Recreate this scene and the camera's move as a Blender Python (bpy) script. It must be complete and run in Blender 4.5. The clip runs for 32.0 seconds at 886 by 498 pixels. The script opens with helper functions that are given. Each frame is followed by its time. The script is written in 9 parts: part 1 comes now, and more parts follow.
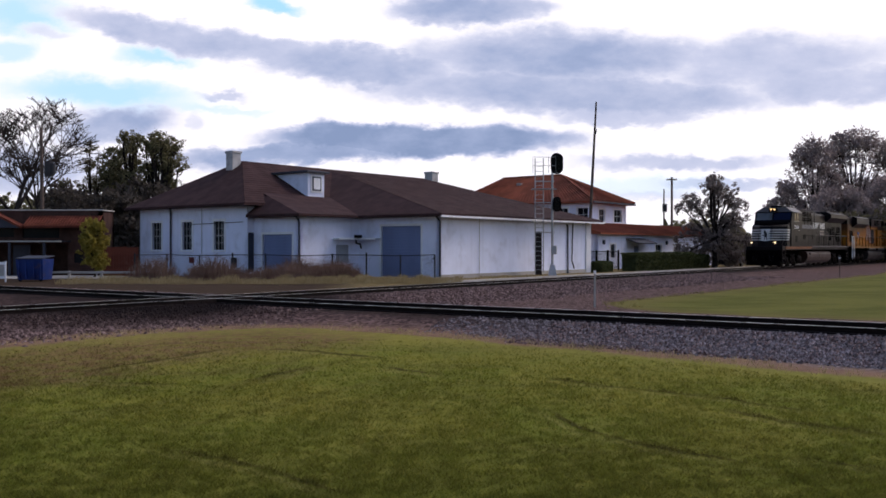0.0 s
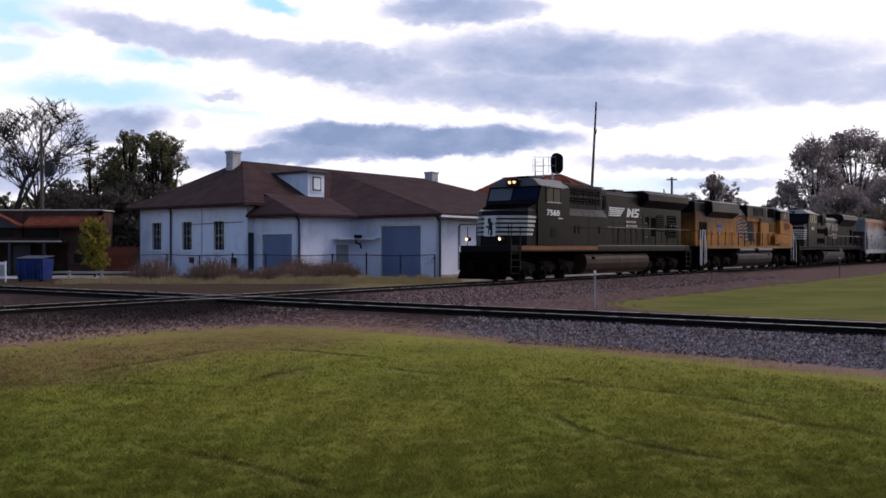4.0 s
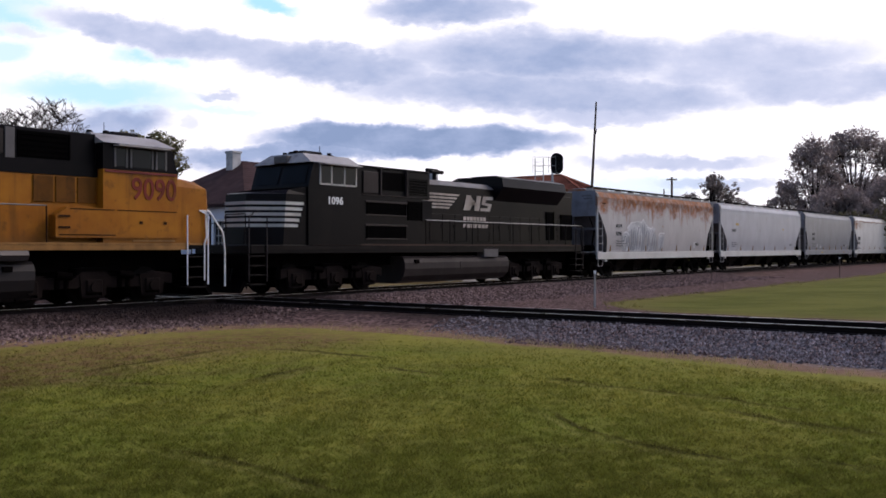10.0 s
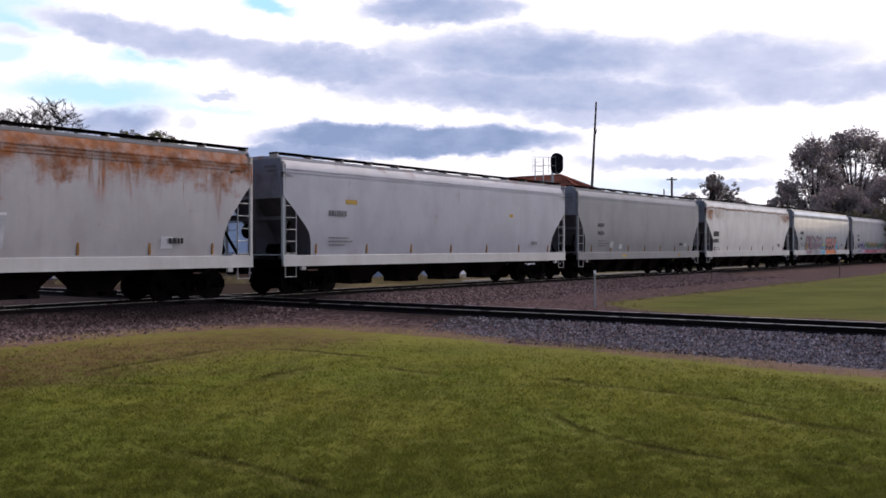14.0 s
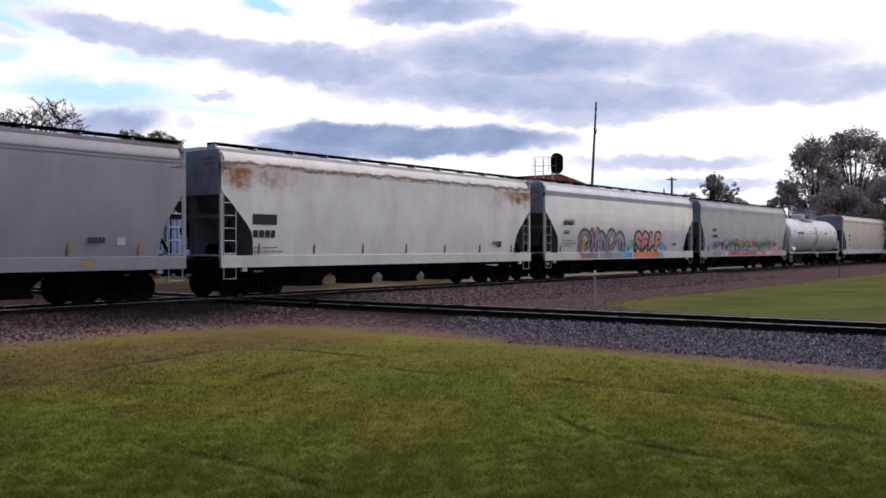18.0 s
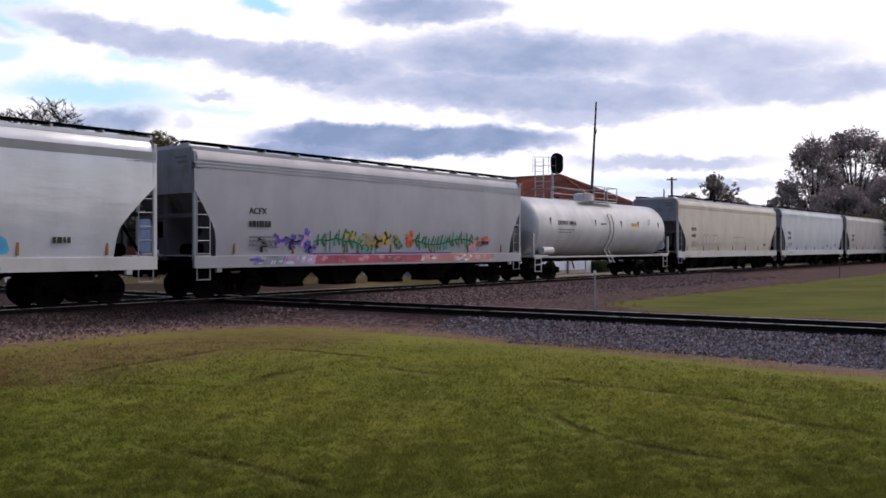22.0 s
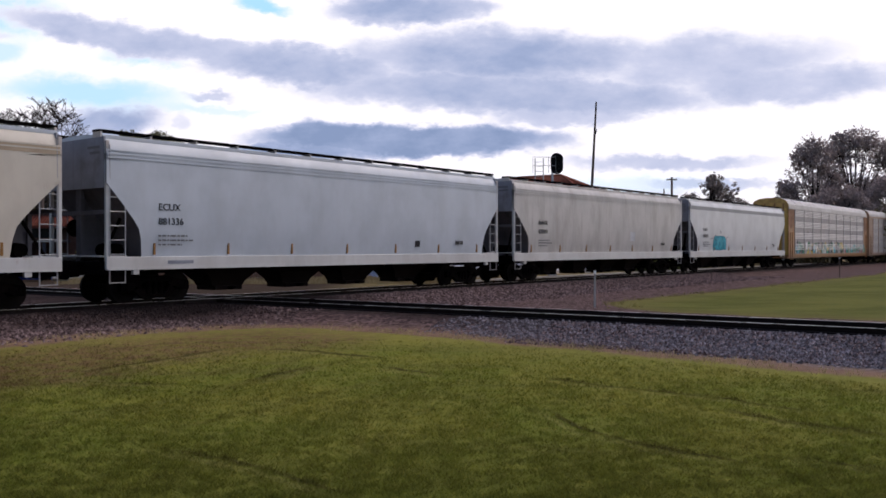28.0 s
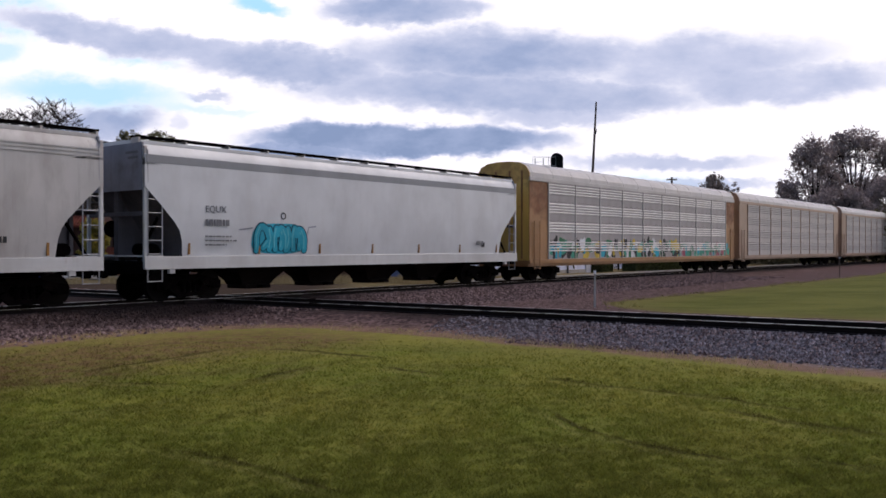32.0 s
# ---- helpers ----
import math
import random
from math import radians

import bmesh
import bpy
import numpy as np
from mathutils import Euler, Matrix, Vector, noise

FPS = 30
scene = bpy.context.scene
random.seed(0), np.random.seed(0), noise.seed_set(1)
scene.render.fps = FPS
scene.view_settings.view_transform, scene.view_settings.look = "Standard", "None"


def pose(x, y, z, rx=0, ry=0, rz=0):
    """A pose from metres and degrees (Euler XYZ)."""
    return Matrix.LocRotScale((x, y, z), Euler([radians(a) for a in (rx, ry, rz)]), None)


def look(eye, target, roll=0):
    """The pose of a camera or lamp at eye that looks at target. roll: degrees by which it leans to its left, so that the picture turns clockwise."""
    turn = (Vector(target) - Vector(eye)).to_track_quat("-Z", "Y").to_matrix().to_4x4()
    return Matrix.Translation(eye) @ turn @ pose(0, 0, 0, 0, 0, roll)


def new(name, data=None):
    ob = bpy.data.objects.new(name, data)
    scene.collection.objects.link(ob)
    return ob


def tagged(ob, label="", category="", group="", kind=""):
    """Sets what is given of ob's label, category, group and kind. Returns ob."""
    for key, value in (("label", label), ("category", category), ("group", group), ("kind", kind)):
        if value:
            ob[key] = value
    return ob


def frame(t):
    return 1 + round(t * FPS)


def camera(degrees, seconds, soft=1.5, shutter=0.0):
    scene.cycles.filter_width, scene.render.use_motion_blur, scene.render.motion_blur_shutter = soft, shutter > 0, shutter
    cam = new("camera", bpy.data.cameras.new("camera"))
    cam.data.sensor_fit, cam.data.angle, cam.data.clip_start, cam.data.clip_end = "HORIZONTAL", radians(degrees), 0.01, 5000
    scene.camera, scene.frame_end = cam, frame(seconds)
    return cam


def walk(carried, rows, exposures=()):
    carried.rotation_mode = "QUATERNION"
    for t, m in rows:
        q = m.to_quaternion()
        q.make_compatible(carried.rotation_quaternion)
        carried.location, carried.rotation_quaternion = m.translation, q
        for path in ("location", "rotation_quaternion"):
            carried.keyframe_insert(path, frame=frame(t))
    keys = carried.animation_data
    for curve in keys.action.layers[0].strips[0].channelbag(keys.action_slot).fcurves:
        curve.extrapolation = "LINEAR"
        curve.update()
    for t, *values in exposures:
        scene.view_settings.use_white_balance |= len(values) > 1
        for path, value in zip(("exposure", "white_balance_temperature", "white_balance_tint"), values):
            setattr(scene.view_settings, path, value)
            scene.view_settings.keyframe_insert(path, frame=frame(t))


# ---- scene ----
# The place: a level railway crossing beside an old depot. a runs along the main line, b away from it.
SIN, COS = 0.6175, 0.7866
HEADING = math.degrees(math.atan2(COS, SIN))
MAIN_B = 24.0            # main line, distance from the camera's foot
CROSS_C = 20.50          # crossing line, distance from the camera's foot
N2 = (0.5435, 0.8394)
SPEED = 9.90             # metres a second
GROUND = -0.35
EYE = 1.636

cam = camera(53.4, 32.0, soft=1.65)
STILL = look((0, 0, EYE), (0, 50, EYE - 0.096))
walk(cam, [(0.0, STILL), (32.0, STILL)], [(0.0, 0.0, 6420, 18), (3.0, 0.02, 6420, 18), (7.0, 0.10, 6420, 18), (13.0, 0.10, 6420, 18), (21.0, 0.03, 6420, 18), (32.0, 0.0, 6420, 18)])

# ---- world, sun, exposure ----
SUN_DIR = Vector((0.62, 0.28, 0.72)).normalized()
world = bpy.data.worlds.new("world")
scene.world = world
world.use_nodes = True
wn = world.node_tree
sky = wn.nodes.new("ShaderNodeTexSky")
sky.sky_type = "NISHITA"
sky.sun_disc = False
sky.sun_elevation = math.asin(SUN_DIR.z)
sky.sun_rotation = math.atan2(SUN_DIR.x, SUN_DIR.y)
sky.air_density, sky.dust_density, sky.ozone_density = 1.0, 2.5, 1.0
wn.links.new(sky.outputs[0], wn.nodes["Background"].inputs[0])
wn.nodes["Background"].inputs[1].default_value = 0.15
sun = new("sun", bpy.data.lights.new("sun", "SUN"))
sun.data.energy, sun.data.angle, sun.data.color = 0.9, radians(14), (1.0, 0.92, 0.80)
sun.matrix_world = look(SUN_DIR * 100, (0, 0, 0))


def at(a, b, z=0.0):
    """World place from a along the main line and b away from it."""
    return Vector((SIN * a - COS * b, COS * a + SIN * b, z))


def along(a, b, z=0.0, turn=0.0):
    """Pose whose x runs along the main line and whose y runs away from the camera."""
    p = at(a, b, z)
    return pose(p.x, p.y, p.z, 0, 0, HEADING + turn)


# ---- node helpers ----
class Nodes:
    def __init__(self, name):
        self.m = bpy.data.materials.new(name)
        self.m.use_nodes = True
        self.t = self.m.node_tree
        self.p = self.t.nodes["Principled BSDF"]
        self.out = self.t.nodes["Material Output"]
        self.coord = self.t.nodes.new("ShaderNodeTexCoord")

    def link(self, a, b):
        self.t.links.new(a, b)

    def put(self, sock, v):
        if isinstance(v, bpy.types.NodeSocket):
            self.link(v, sock)
        else:
            if isinstance(v, tuple) and len(v) == 3 and sock.type == "RGBA":
                v = (*v, 1)
            sock.default_value = v

    def math(self, op, a, b=0.0, c=0.0):
        n = self.t.nodes.new("ShaderNodeMath")
        n.operation = op
        for s, v in zip(n.inputs, (a, b, c)):
            self.put(s, v)
        return n.outputs[0]

    def mix(self, f, a, b):
        n = self.t.nodes.new("ShaderNodeMix")
        n.data_type = "RGBA"
        self.put(n.inputs[0], f), self.put(n.inputs[6], a), self.put(n.inputs[7], b)
        return n.outputs[2]

    def step(self, v, lo, hi):
        n = self.t.nodes.new("ShaderNodeMapRange")
        n.interpolation_type = "SMOOTHSTEP"
        self.put(n.inputs[0], v)
        n.inputs[1].default_value, n.inputs[2].default_value = lo, hi
        return n.outputs[0]

    def mapped(self, scale, source="Object", offset=(0, 0, 0)):
        n = self.t.nodes.new("ShaderNodeMapping")
        self.link(self.coord.outputs[source], n.inputs[0])
        n.inputs[3].default_value, n.inputs[1].default_value = scale, offset
        return n.outputs[0]

    def noise(self, size, detail=4.0, rough=0.55, stretch=(1, 1, 1), source="Object", vec=None, offset=(0, 0, 0)):
        n = self.t.nodes.new("ShaderNodeTexNoise")
        self.link(vec if vec else self.mapped(stretch, source, offset), n.inputs["Vector"])
        n.inputs["Scale"].default_value, n.inputs["Detail"].default_value, n.inputs["Roughness"].default_value = 1 / size, detail, rough
        return n.outputs["Fac"]

    def random(self):
        return self.t.nodes.new("ShaderNodeObjectInfo").outputs["Random"]

    def island(self):
        return self.t.nodes.new("ShaderNodeNewGeometry").outputs["Random Per Island"]

    def bump(self, h, strength, dist=0.02):
        n = self.t.nodes.new("ShaderNodeBump")
        self.link(h, n.inputs["Height"])
        n.inputs["Strength"].default_value, n.inputs["Distance"].default_value = strength, dist
        self.link(n.outputs[0], self.p.inputs["Normal"])

    def done(self, color=None, rough=None, metal=None):
        for key, v in (("Base Color", color), ("Roughness", rough), ("Metallic", metal)):
            if v is not None:
                self.put(self.p.inputs[key], v)
        return self.m


def plain(name, color, rough=0.6, metal=0.0, vary=0.18, size=0.3, bump=0.15, dirt=None, dirt_amount=0.3, streak=0.0, islands=0.0, spec=0.22):
    """Painted or raw surface: two scales of variation, grain, dirt and, if asked, runs down the side."""
    n = Nodes(name)
    c2 = tuple(max(0.0, v * (1 - vary)) for v in color)
    big, fine = n.noise(size * 4, 5), n.noise(size * 0.22, 4, 0.65)
    col = n.mix(n.step(big, 0.35, 0.65), color, c2)
    col = n.mix(n.math("MULTIPLY", n.step(fine, 0.45, 0.75), vary), col, tuple(v * 0.55 for v in color))
    if dirt:
        d = n.step(n.noise(size * 2.2, 6, 0.62, offset=(3, 7, 1)), 0.52, 0.72)
        col = n.mix(n.math("MULTIPLY", d, dirt_amount), col, dirt)
    if streak:
        s = n.step(n.noise(0.35, 5, 0.6, stretch=(1.0, 1.0, 0.06), offset=(5, 2, 9)), 0.5, 0.75)
        col = n.mix(n.math("MULTIPLY", s, streak), col, dirt if dirt else (0.12, 0.1, 0.08))
    if islands:
        k = n.math("MULTIPLY_ADD", n.math("POWER", n.island(), 1.6), islands, 1.0 - islands * 0.45)
        m = n.t.nodes.new("ShaderNodeMix")
        m.data_type, m.blend_type = "RGBA", "MULTIPLY"
        m.inputs[0].default_value = 1.0
        n.link(col, m.inputs[6])
        cmb = n.t.nodes.new("ShaderNodeCombineColor")
        for i in range(3):
            n.link(k, cmb.inputs[i])
        n.link(cmb.outputs[0], m.inputs[7])
        col = m.outputs[2]
    n.p.inputs["Specular IOR Level"].default_value = spec
    n.bump(fine, bump, 0.01)
    n.link(n.math("MULTIPLY_ADD", big, 0.25, rough - 0.12), n.p.inputs["Roughness"])
    return n.done(col, None, metal)


def glow(name, color, strength):
    n = Nodes(name)
    n.put(n.p.inputs["Emission Color"], color)
    n.p.inputs["Emission Strength"].default_value = strength
    return n.done(color, 0.3)


def glass(name, tint=(0.012, 0.014, 0.018), rough=0.08):
    n = Nodes(name)
    n.p.inputs["Specular IOR Level"].default_value = 0.15
    f = n.noise(0.6, 3)
    n.link(n.math("MULTIPLY_ADD", f, 0.12, rough), n.p.inputs["Roughness"])
    return n.done(tint)


def rusty_paint(name, color, rust=(0.36, 0.145, 0.055), band=3.7, amount=0.9, grime=0.25, stain=(0.10, 0.075, 0.055), gloss=0.45, drips=0.0, ends=0.0, eave=None, metal=0.0, ripple=0.0):
    """Sheet steel of a freight car: rust patches along the top that run down the side, grime runs, faint vertical panel marks."""
    n = Nodes(name)
    sep = n.t.nodes.new("ShaderNodeSeparateXYZ")
    n.link(n.coord.outputs["Object"], sep.inputs[0])
    z = sep.outputs[2]
    big, fine = n.noise(1.3, 5), n.noise(0.06, 4, 0.65)
    col = n.mix(n.step(big, 0.35, 0.7), color, tuple(c * 0.88 for c in color))
    panel = n.step(n.noise(0.9, 2, 0.4, stretch=(1, 1, 0.02), offset=(2, 0, 0)), 0.45, 0.6)
    col = n.mix(n.math("MULTIPLY", panel, 0.12), col, tuple(c * 0.7 for c in color))
    runs = n.noise(0.28, 6, 0.65, stretch=(1, 1, 0.1), offset=(8, 3, 2))
    patch = n.noise(1.1, 6, 0.62, stretch=(1, 1, 1.6), offset=(1, 4, 6))
    low = n.math("MULTIPLY", n.step(runs, 0.5, 0.9), grime * 0.7)
    col = n.mix(low, col, stain)
    blot = n.step(n.noise(0.8, 5, 0.6, stretch=(1, 1, 0.35), offset=(9, 1, 4)), 0.42, 0.72)
    col = n.mix(n.math("MULTIPLY", blot, min(0.75, 0.15 + grime)), col, tuple(c * f for c, f in zip(color, (0.66, 0.62, 0.60))))
    dust = n.math("MULTIPLY", n.step(n.math("MULTIPLY_ADD", patch, -1.2, n.math("SUBTRACT", 2.6, z)), 0.2, 1.2), 0.25)
    col = n.mix(dust, col, tuple(c * f for c, f in zip(color, (0.72, 0.66, 0.60))))
    if amount:
        flow = n.noise(0.55, 4, 0.55, stretch=(1, 1, 0.22), offset=(3, 8, 5))
        top = n.math("ADD", n.math("SUBTRACT", z, band), n.math("MULTIPLY_ADD", flow, 1.5, n.math("MULTIPLY_ADD", patch, 2.4, -1.95)))
        worn = n.math("MULTIPLY_ADD", n.step(n.noise(0.42, 6, 0.65, offset=(6, 2, 7)), 0.34, 0.6), 0.5, 0.52)
        r = n.math("MULTIPLY", n.math("MULTIPLY", n.step(top, -0.3, 0.4), amount), worn)
        if drips:
            where = n.noise(0.55, 3, 0.5, stretch=(1, 1, 0.03), offset=(4, 0, 3))
            thin = n.noise(0.24, 5, 0.65, stretch=(1, 1, 0.10), offset=(7, 0, 1))
            reach = n.math("MULTIPLY_ADD", where, 4.2, n.math("SUBTRACT", z, 5.35))
            d = n.math("MULTIPLY", n.step(reach, 0.0, 0.9), n.math("MULTIPLY", n.step(thin, 0.42, 0.62), drips))
            r = n.math("MAXIMUM", r, d)
        spots = n.math("MULTIPLY", n.step(patch, 0.62, 0.7), n.math("MULTIPLY", n.step(runs, 0.45, 0.6), amount * 0.8))
        r = n.math("MAXIMUM", r, spots)
        if ends:
            out = n.math("ABSOLUTE", n.math("SUBTRACT", sep.outputs[0], ends / 2))
            near_end = n.math("MULTIPLY_ADD", n.step(out, ends / 2 - 4.6, ends / 2 - 1.8), 0.9, 0.1)
            r = n.math("MULTIPLY", n.math("MULTIPLY", r, near_end), n.math("SUBTRACT", 1.0, n.step(z, 4.14, 4.22)))
        if eave:
            ragged = n.math("MULTIPLY_ADD", n.noise(0.45, 5, 0.6, stretch=(1, 1, 0.6), offset=(5, 5, 2)), 0.5, n.math("SUBTRACT", z, 0.25))
            strip = n.math("MULTIPLY", n.step(ragged, eave[0] - 0.06, eave[0] + 0.05), n.math("SUBTRACT", 1.0, n.step(ragged, eave[1] - 0.04, eave[1] + 0.06)))
            r = n.math("MAXIMUM", r, n.math("MULTIPLY", strip, n.math("MULTIPLY", n.math("MULTIPLY_ADD", worn, 0.5, 0.5), eave[2])))
        shade = n.mix(n.step(n.noise(0.5, 5, 0.6, offset=(2, 9, 4)), 0.35, 0.65), rust, tuple(c * 0.5 for c in rust))
        shade = n.mix(n.math("MULTIPLY", fine, 0.6), shade, tuple(c * 0.4 for c in rust))
        col = n.mix(r, col, shade)
        n.link(n.math("MULTIPLY_ADD", r, 0.35, gloss), n.p.inputs["Roughness"])
    else:
        n.link(n.math("MULTIPLY_ADD", big, 0.2, gloss - 0.1), n.p.inputs["Roughness"])
    hgt = n.math("ADD", fine, n.math("MULTIPLY", panel, 0.6))
    if ripple:
        hgt = n.math("MULTIPLY_ADD", n.noise(0.55, 3, 0.5, stretch=(0.35, 1, 1.5), offset=(1, 2, 8)), ripple, hgt)
    n.bump(hgt, 0.12, 0.012)
    return n.done(col, None, metal)


def sooty_yellow():
    """Yellow locomotive paint: faded sheets, soot that has run down from the roof, grime splashed up from the walkway."""
    n = Nodes("sooty armour yellow paint")
    sep = n.t.nodes.new("ShaderNodeSeparateXYZ")
    n.link(n.coord.outputs["Object"], sep.inputs[0])
    z = sep.outputs[2]
    big, fine = n.noise(1.6, 5), n.noise(0.09, 4, 0.65)
    col = n.mix(n.step(big, 0.35, 0.65), (0.36, 0.138, 0.010), (0.26, 0.088, 0.007))
    streak = n.noise(0.3, 5, 0.6, stretch=(1, 1, 0.07), offset=(5, 2, 9))
    soot = n.math("ADD", z, n.math("MULTIPLY_ADD", streak, 1.5, n.math("MULTIPLY_ADD", n.noise(0.9, 5, 0.6), 1.6, -1.55)))
    soot = n.math("ADD", soot, n.math("MULTIPLY_ADD", n.step(sep.outputs[0], 1.0, 10.0), -1.0, 1.0))
    col = n.mix(n.math("MULTIPLY", n.step(soot, 3.1, 4.7), 0.88), col, (0.040, 0.018, 0.011))
    col = n.mix(n.math("MULTIPLY", n.step(streak, 0.52, 0.8), 0.55), col, (0.055, 0.024, 0.009))
    col = n.mix(n.math("MULTIPLY", n.step(n.noise(0.35, 6, 0.65, offset=(3, 7, 1)), 0.54, 0.72), 0.5), col, (0.07, 0.030, 0.010))
    splash = n.math("ADD", z, n.math("MULTIPLY_ADD", streak, 0.8, -0.4))
    col = n.mix(n.math("MULTIPLY", n.math("SUBTRACT", 1.0, n.step(splash, 1.7, 2.2)), 0.4), col, (0.09, 0.045, 0.02))
    n.p.inputs["Specular IOR Level"].default_value = 0.15
    n.bump(fine, 0.08, 0.01)
    n.link(n.math("MULTIPLY_ADD", big, 0.25, 0.34), n.p.inputs["Roughness"])
    return n.done(col)


# ---- mesh helpers ----
def finish(bm, name, material, smooth=False):
    bmesh.ops.recalc_face_normals(bm, faces=bm.faces[:])
    me = bpy.data.meshes.new(name)
    bm.to_mesh(me)
    bm.free()
    me.materials.append(material)
    if smooth:
        me.polygons.foreach_set("use_smooth", [True] * len(me.polygons))
        me.set_sharp_from_angle(angle=radians(38))
    return me


def part(name, bm, material, parent, label="", smooth=False):
    """Links a bmesh, or a mesh, as one mesh object under a thing or a part."""
    me = finish(bm, name, material, smooth) if isinstance(bm, bmesh.types.BMesh) else bm
    ob = new(name, me)
    ob.parent = parent
    if label:
        ob["label"] = label
    return ob


def thing(name, bm, material, label, category, group="", kind="", m=None, smooth=False):
    ob = part(name, bm, material, None, "", smooth)
    if m is not None:
        ob.matrix_world = m
    return tagged(ob, label, category, group, kind)


def holder(name, label, category, group="", m=None):
    ob = new(name)
    ob.empty_display_size = 0.3
    if m is not None:
        ob.matrix_basis = m
    return tagged(ob, label, category, group)


def B():
    return bmesh.new()


def box(bm, x0, x1, y0, y1, z0, z1, bevel=0.0, m=None):
    v = [bm.verts.new((x, y, z)) for z in (z0, z1) for x, y in ((x0, y0), (x1, y0), (x1, y1), (x0, y1))]
    fs = [bm.faces.new([v[i] for i in q]) for q in ((3, 2, 1, 0), (4, 5, 6, 7), (0, 1, 5, 4), (1, 2, 6, 5), (2, 3, 7, 6), (3, 0, 4, 7))]
    if bevel:
        es = list({e for f in fs for e in f.edges})
        r = bmesh.ops.bevel(bm, geom=es, offset=bevel, segments=1, affect="EDGES")
        v = list({q for f in r["faces"] for q in f.verts} | {q for q in v if q.is_valid})
    if m is not None:
        bmesh.ops.transform(bm, matrix=m, verts=[q for q in v if q.is_valid])
    return bm


def tube(bm, p0, p1, r0, r1=None, seg=8, cap=True):
    p0, p1 = Vector(p0), Vector(p1)
    r1 = r0 if r1 is None else r1
    q = (p1 - p0).to_track_quat("Z", "Y")
    ring = [[bm.verts.new(p + q @ Vector((r * math.cos(2 * math.pi * i / seg), r * math.sin(2 * math.pi * i / seg), 0))) for i in range(seg)]
            for p, r in ((p0, r0), (p1, r1))]
    for i in range(seg):
        j = (i + 1) % seg
        bm.faces.new((ring[0][i], ring[0][j], ring[1][j], ring[1][i]))
    if cap:
        bm.faces.new(ring[0][::-1]), bm.faces.new(ring[1])
    return bm


def rail_path(bm, pts, r, seg=6):
    for p, q in zip(pts, pts[1:]):
        tube(bm, p, q, r, seg=seg)
    return bm


def prism(bm, poly, lo, hi, axis="y"):
    """A flat outline in two coordinates, drawn out from lo to hi along the third axis."""
    def place(u, v, w):
        return {"y": (u, w, v), "x": (w, u, v), "z": (u, v, w)}[axis]
    a = [bm.verts.new(place(u, v, lo)) for u, v in poly]
    b = [bm.verts.new(place(u, v, hi)) for u, v in poly]
    bm.faces.new(a), bm.faces.new(b[::-1])
    for i in range(len(poly)):
        j = (i + 1) % len(poly)
        bm.faces.new((a[i], b[i], b[j], a[j]))
    return bm


def loft(bm, rings, cap=True, closed=True):
    rows = [[bm.verts.new(p) for p in r] for r in rings]
    n = len(rows[0])
    for r, s in zip(rows, rows[1:]):
        for i in range(n if closed else n - 1):
            j = (i + 1) % n
            bm.faces.new((r[i], r[j], s[j], s[i]))
    if cap:
        bm.faces.new(rows[0][::-1]), bm.faces.new(rows[-1])
    return bm


TEXTS = {}


def lettering(text, size, material, bold=0.0, shear=0.0, depth=0.006):
    """Letters as a thin mesh in the xz plane that faces -y, from the lower left corner."""
    key = (text, size, material.name, bold, shear)
    if key not in TEXTS:
        cu = bpy.data.curves.new("letters", "FONT")
        cu.body, cu.size, cu.extrude, cu.offset, cu.shear, cu.resolution_u = text, size, depth, bold, shear, 3
        ob = bpy.data.objects.new("letters", cu)
        scene.collection.objects.link(ob)
        bpy.context.view_layer.update()
        me = bpy.data.meshes.new_from_object(ob.evaluated_get(bpy.context.evaluated_depsgraph_get()))
        bpy.data.objects.remove(ob)
        me.transform(pose(0, 0, 0, 90))
        me.materials.clear()
        me.materials.append(material)
        TEXTS[key] = me
    return TEXTS[key]


def letters(name, text, size, material, parent, x, y, z, bold=0.0, shear=0.0, wide=1.0, label=""):
    ob = part(name, lettering(text, size, material, bold, shear), material, parent, label)
    ob.location, ob.scale = (x, y, z), (wide, 1, 1)
    return ob


# ---- materials ----
M = {}
M["rail_side"] = plain("rusty rail steel", (0.014, 0.009, 0.008), 0.85, 0.0, 0.3, 0.2, spec=0.15)
M["rail_head"] = plain("polished rail head", (0.55, 0.54, 0.53), 0.28, 1.0, 0.1, 0.2, 0.03)
M["tie"] = plain("creosoted timber", (0.013, 0.009, 0.008), 0.95, 0, 0.4, 0.15, 0.5, islands=0.6, spec=0.1)
M["stone_grey"] = plain("blue-grey crushed stone", (0.225, 0.196, 0.206), 0.9, 0, 0.35, 0.05, 0.3, islands=1.25, spec=0.1)
M["white_wall"] = plain("white painted stucco", (0.80, 0.84, 1.0), 0.75, 0, 0.08, 0.5, 0.2, (0.26, 0.25, 0.28), 0.22, 0.12)
M["trim"] = plain("white trim paint", (0.84, 0.85, 0.88), 0.55, 0, 0.08, 0.3, 0.1, (0.3, 0.28, 0.25), 0.2)
M["blue_door"] = plain("slate blue door paint", (0.19, 0.24, 0.41), 0.55, 0, 0.12, 0.4, 0.1, (0.08, 0.08, 0.09), 0.25)
M["shingle"] = plain("brown asphalt shingles", (0.058, 0.030, 0.030), 0.92, 0, 0.3, 0.25, 0.5, (0.03, 0.022, 0.02), 0.4, spec=0.15)
M["brick"] = plain("brown brick", (0.085, 0.046, 0.038), 0.9, 0, 0.35, 0.2, 0.4, (0.03, 0.024, 0.022), 0.4, spec=0.1)
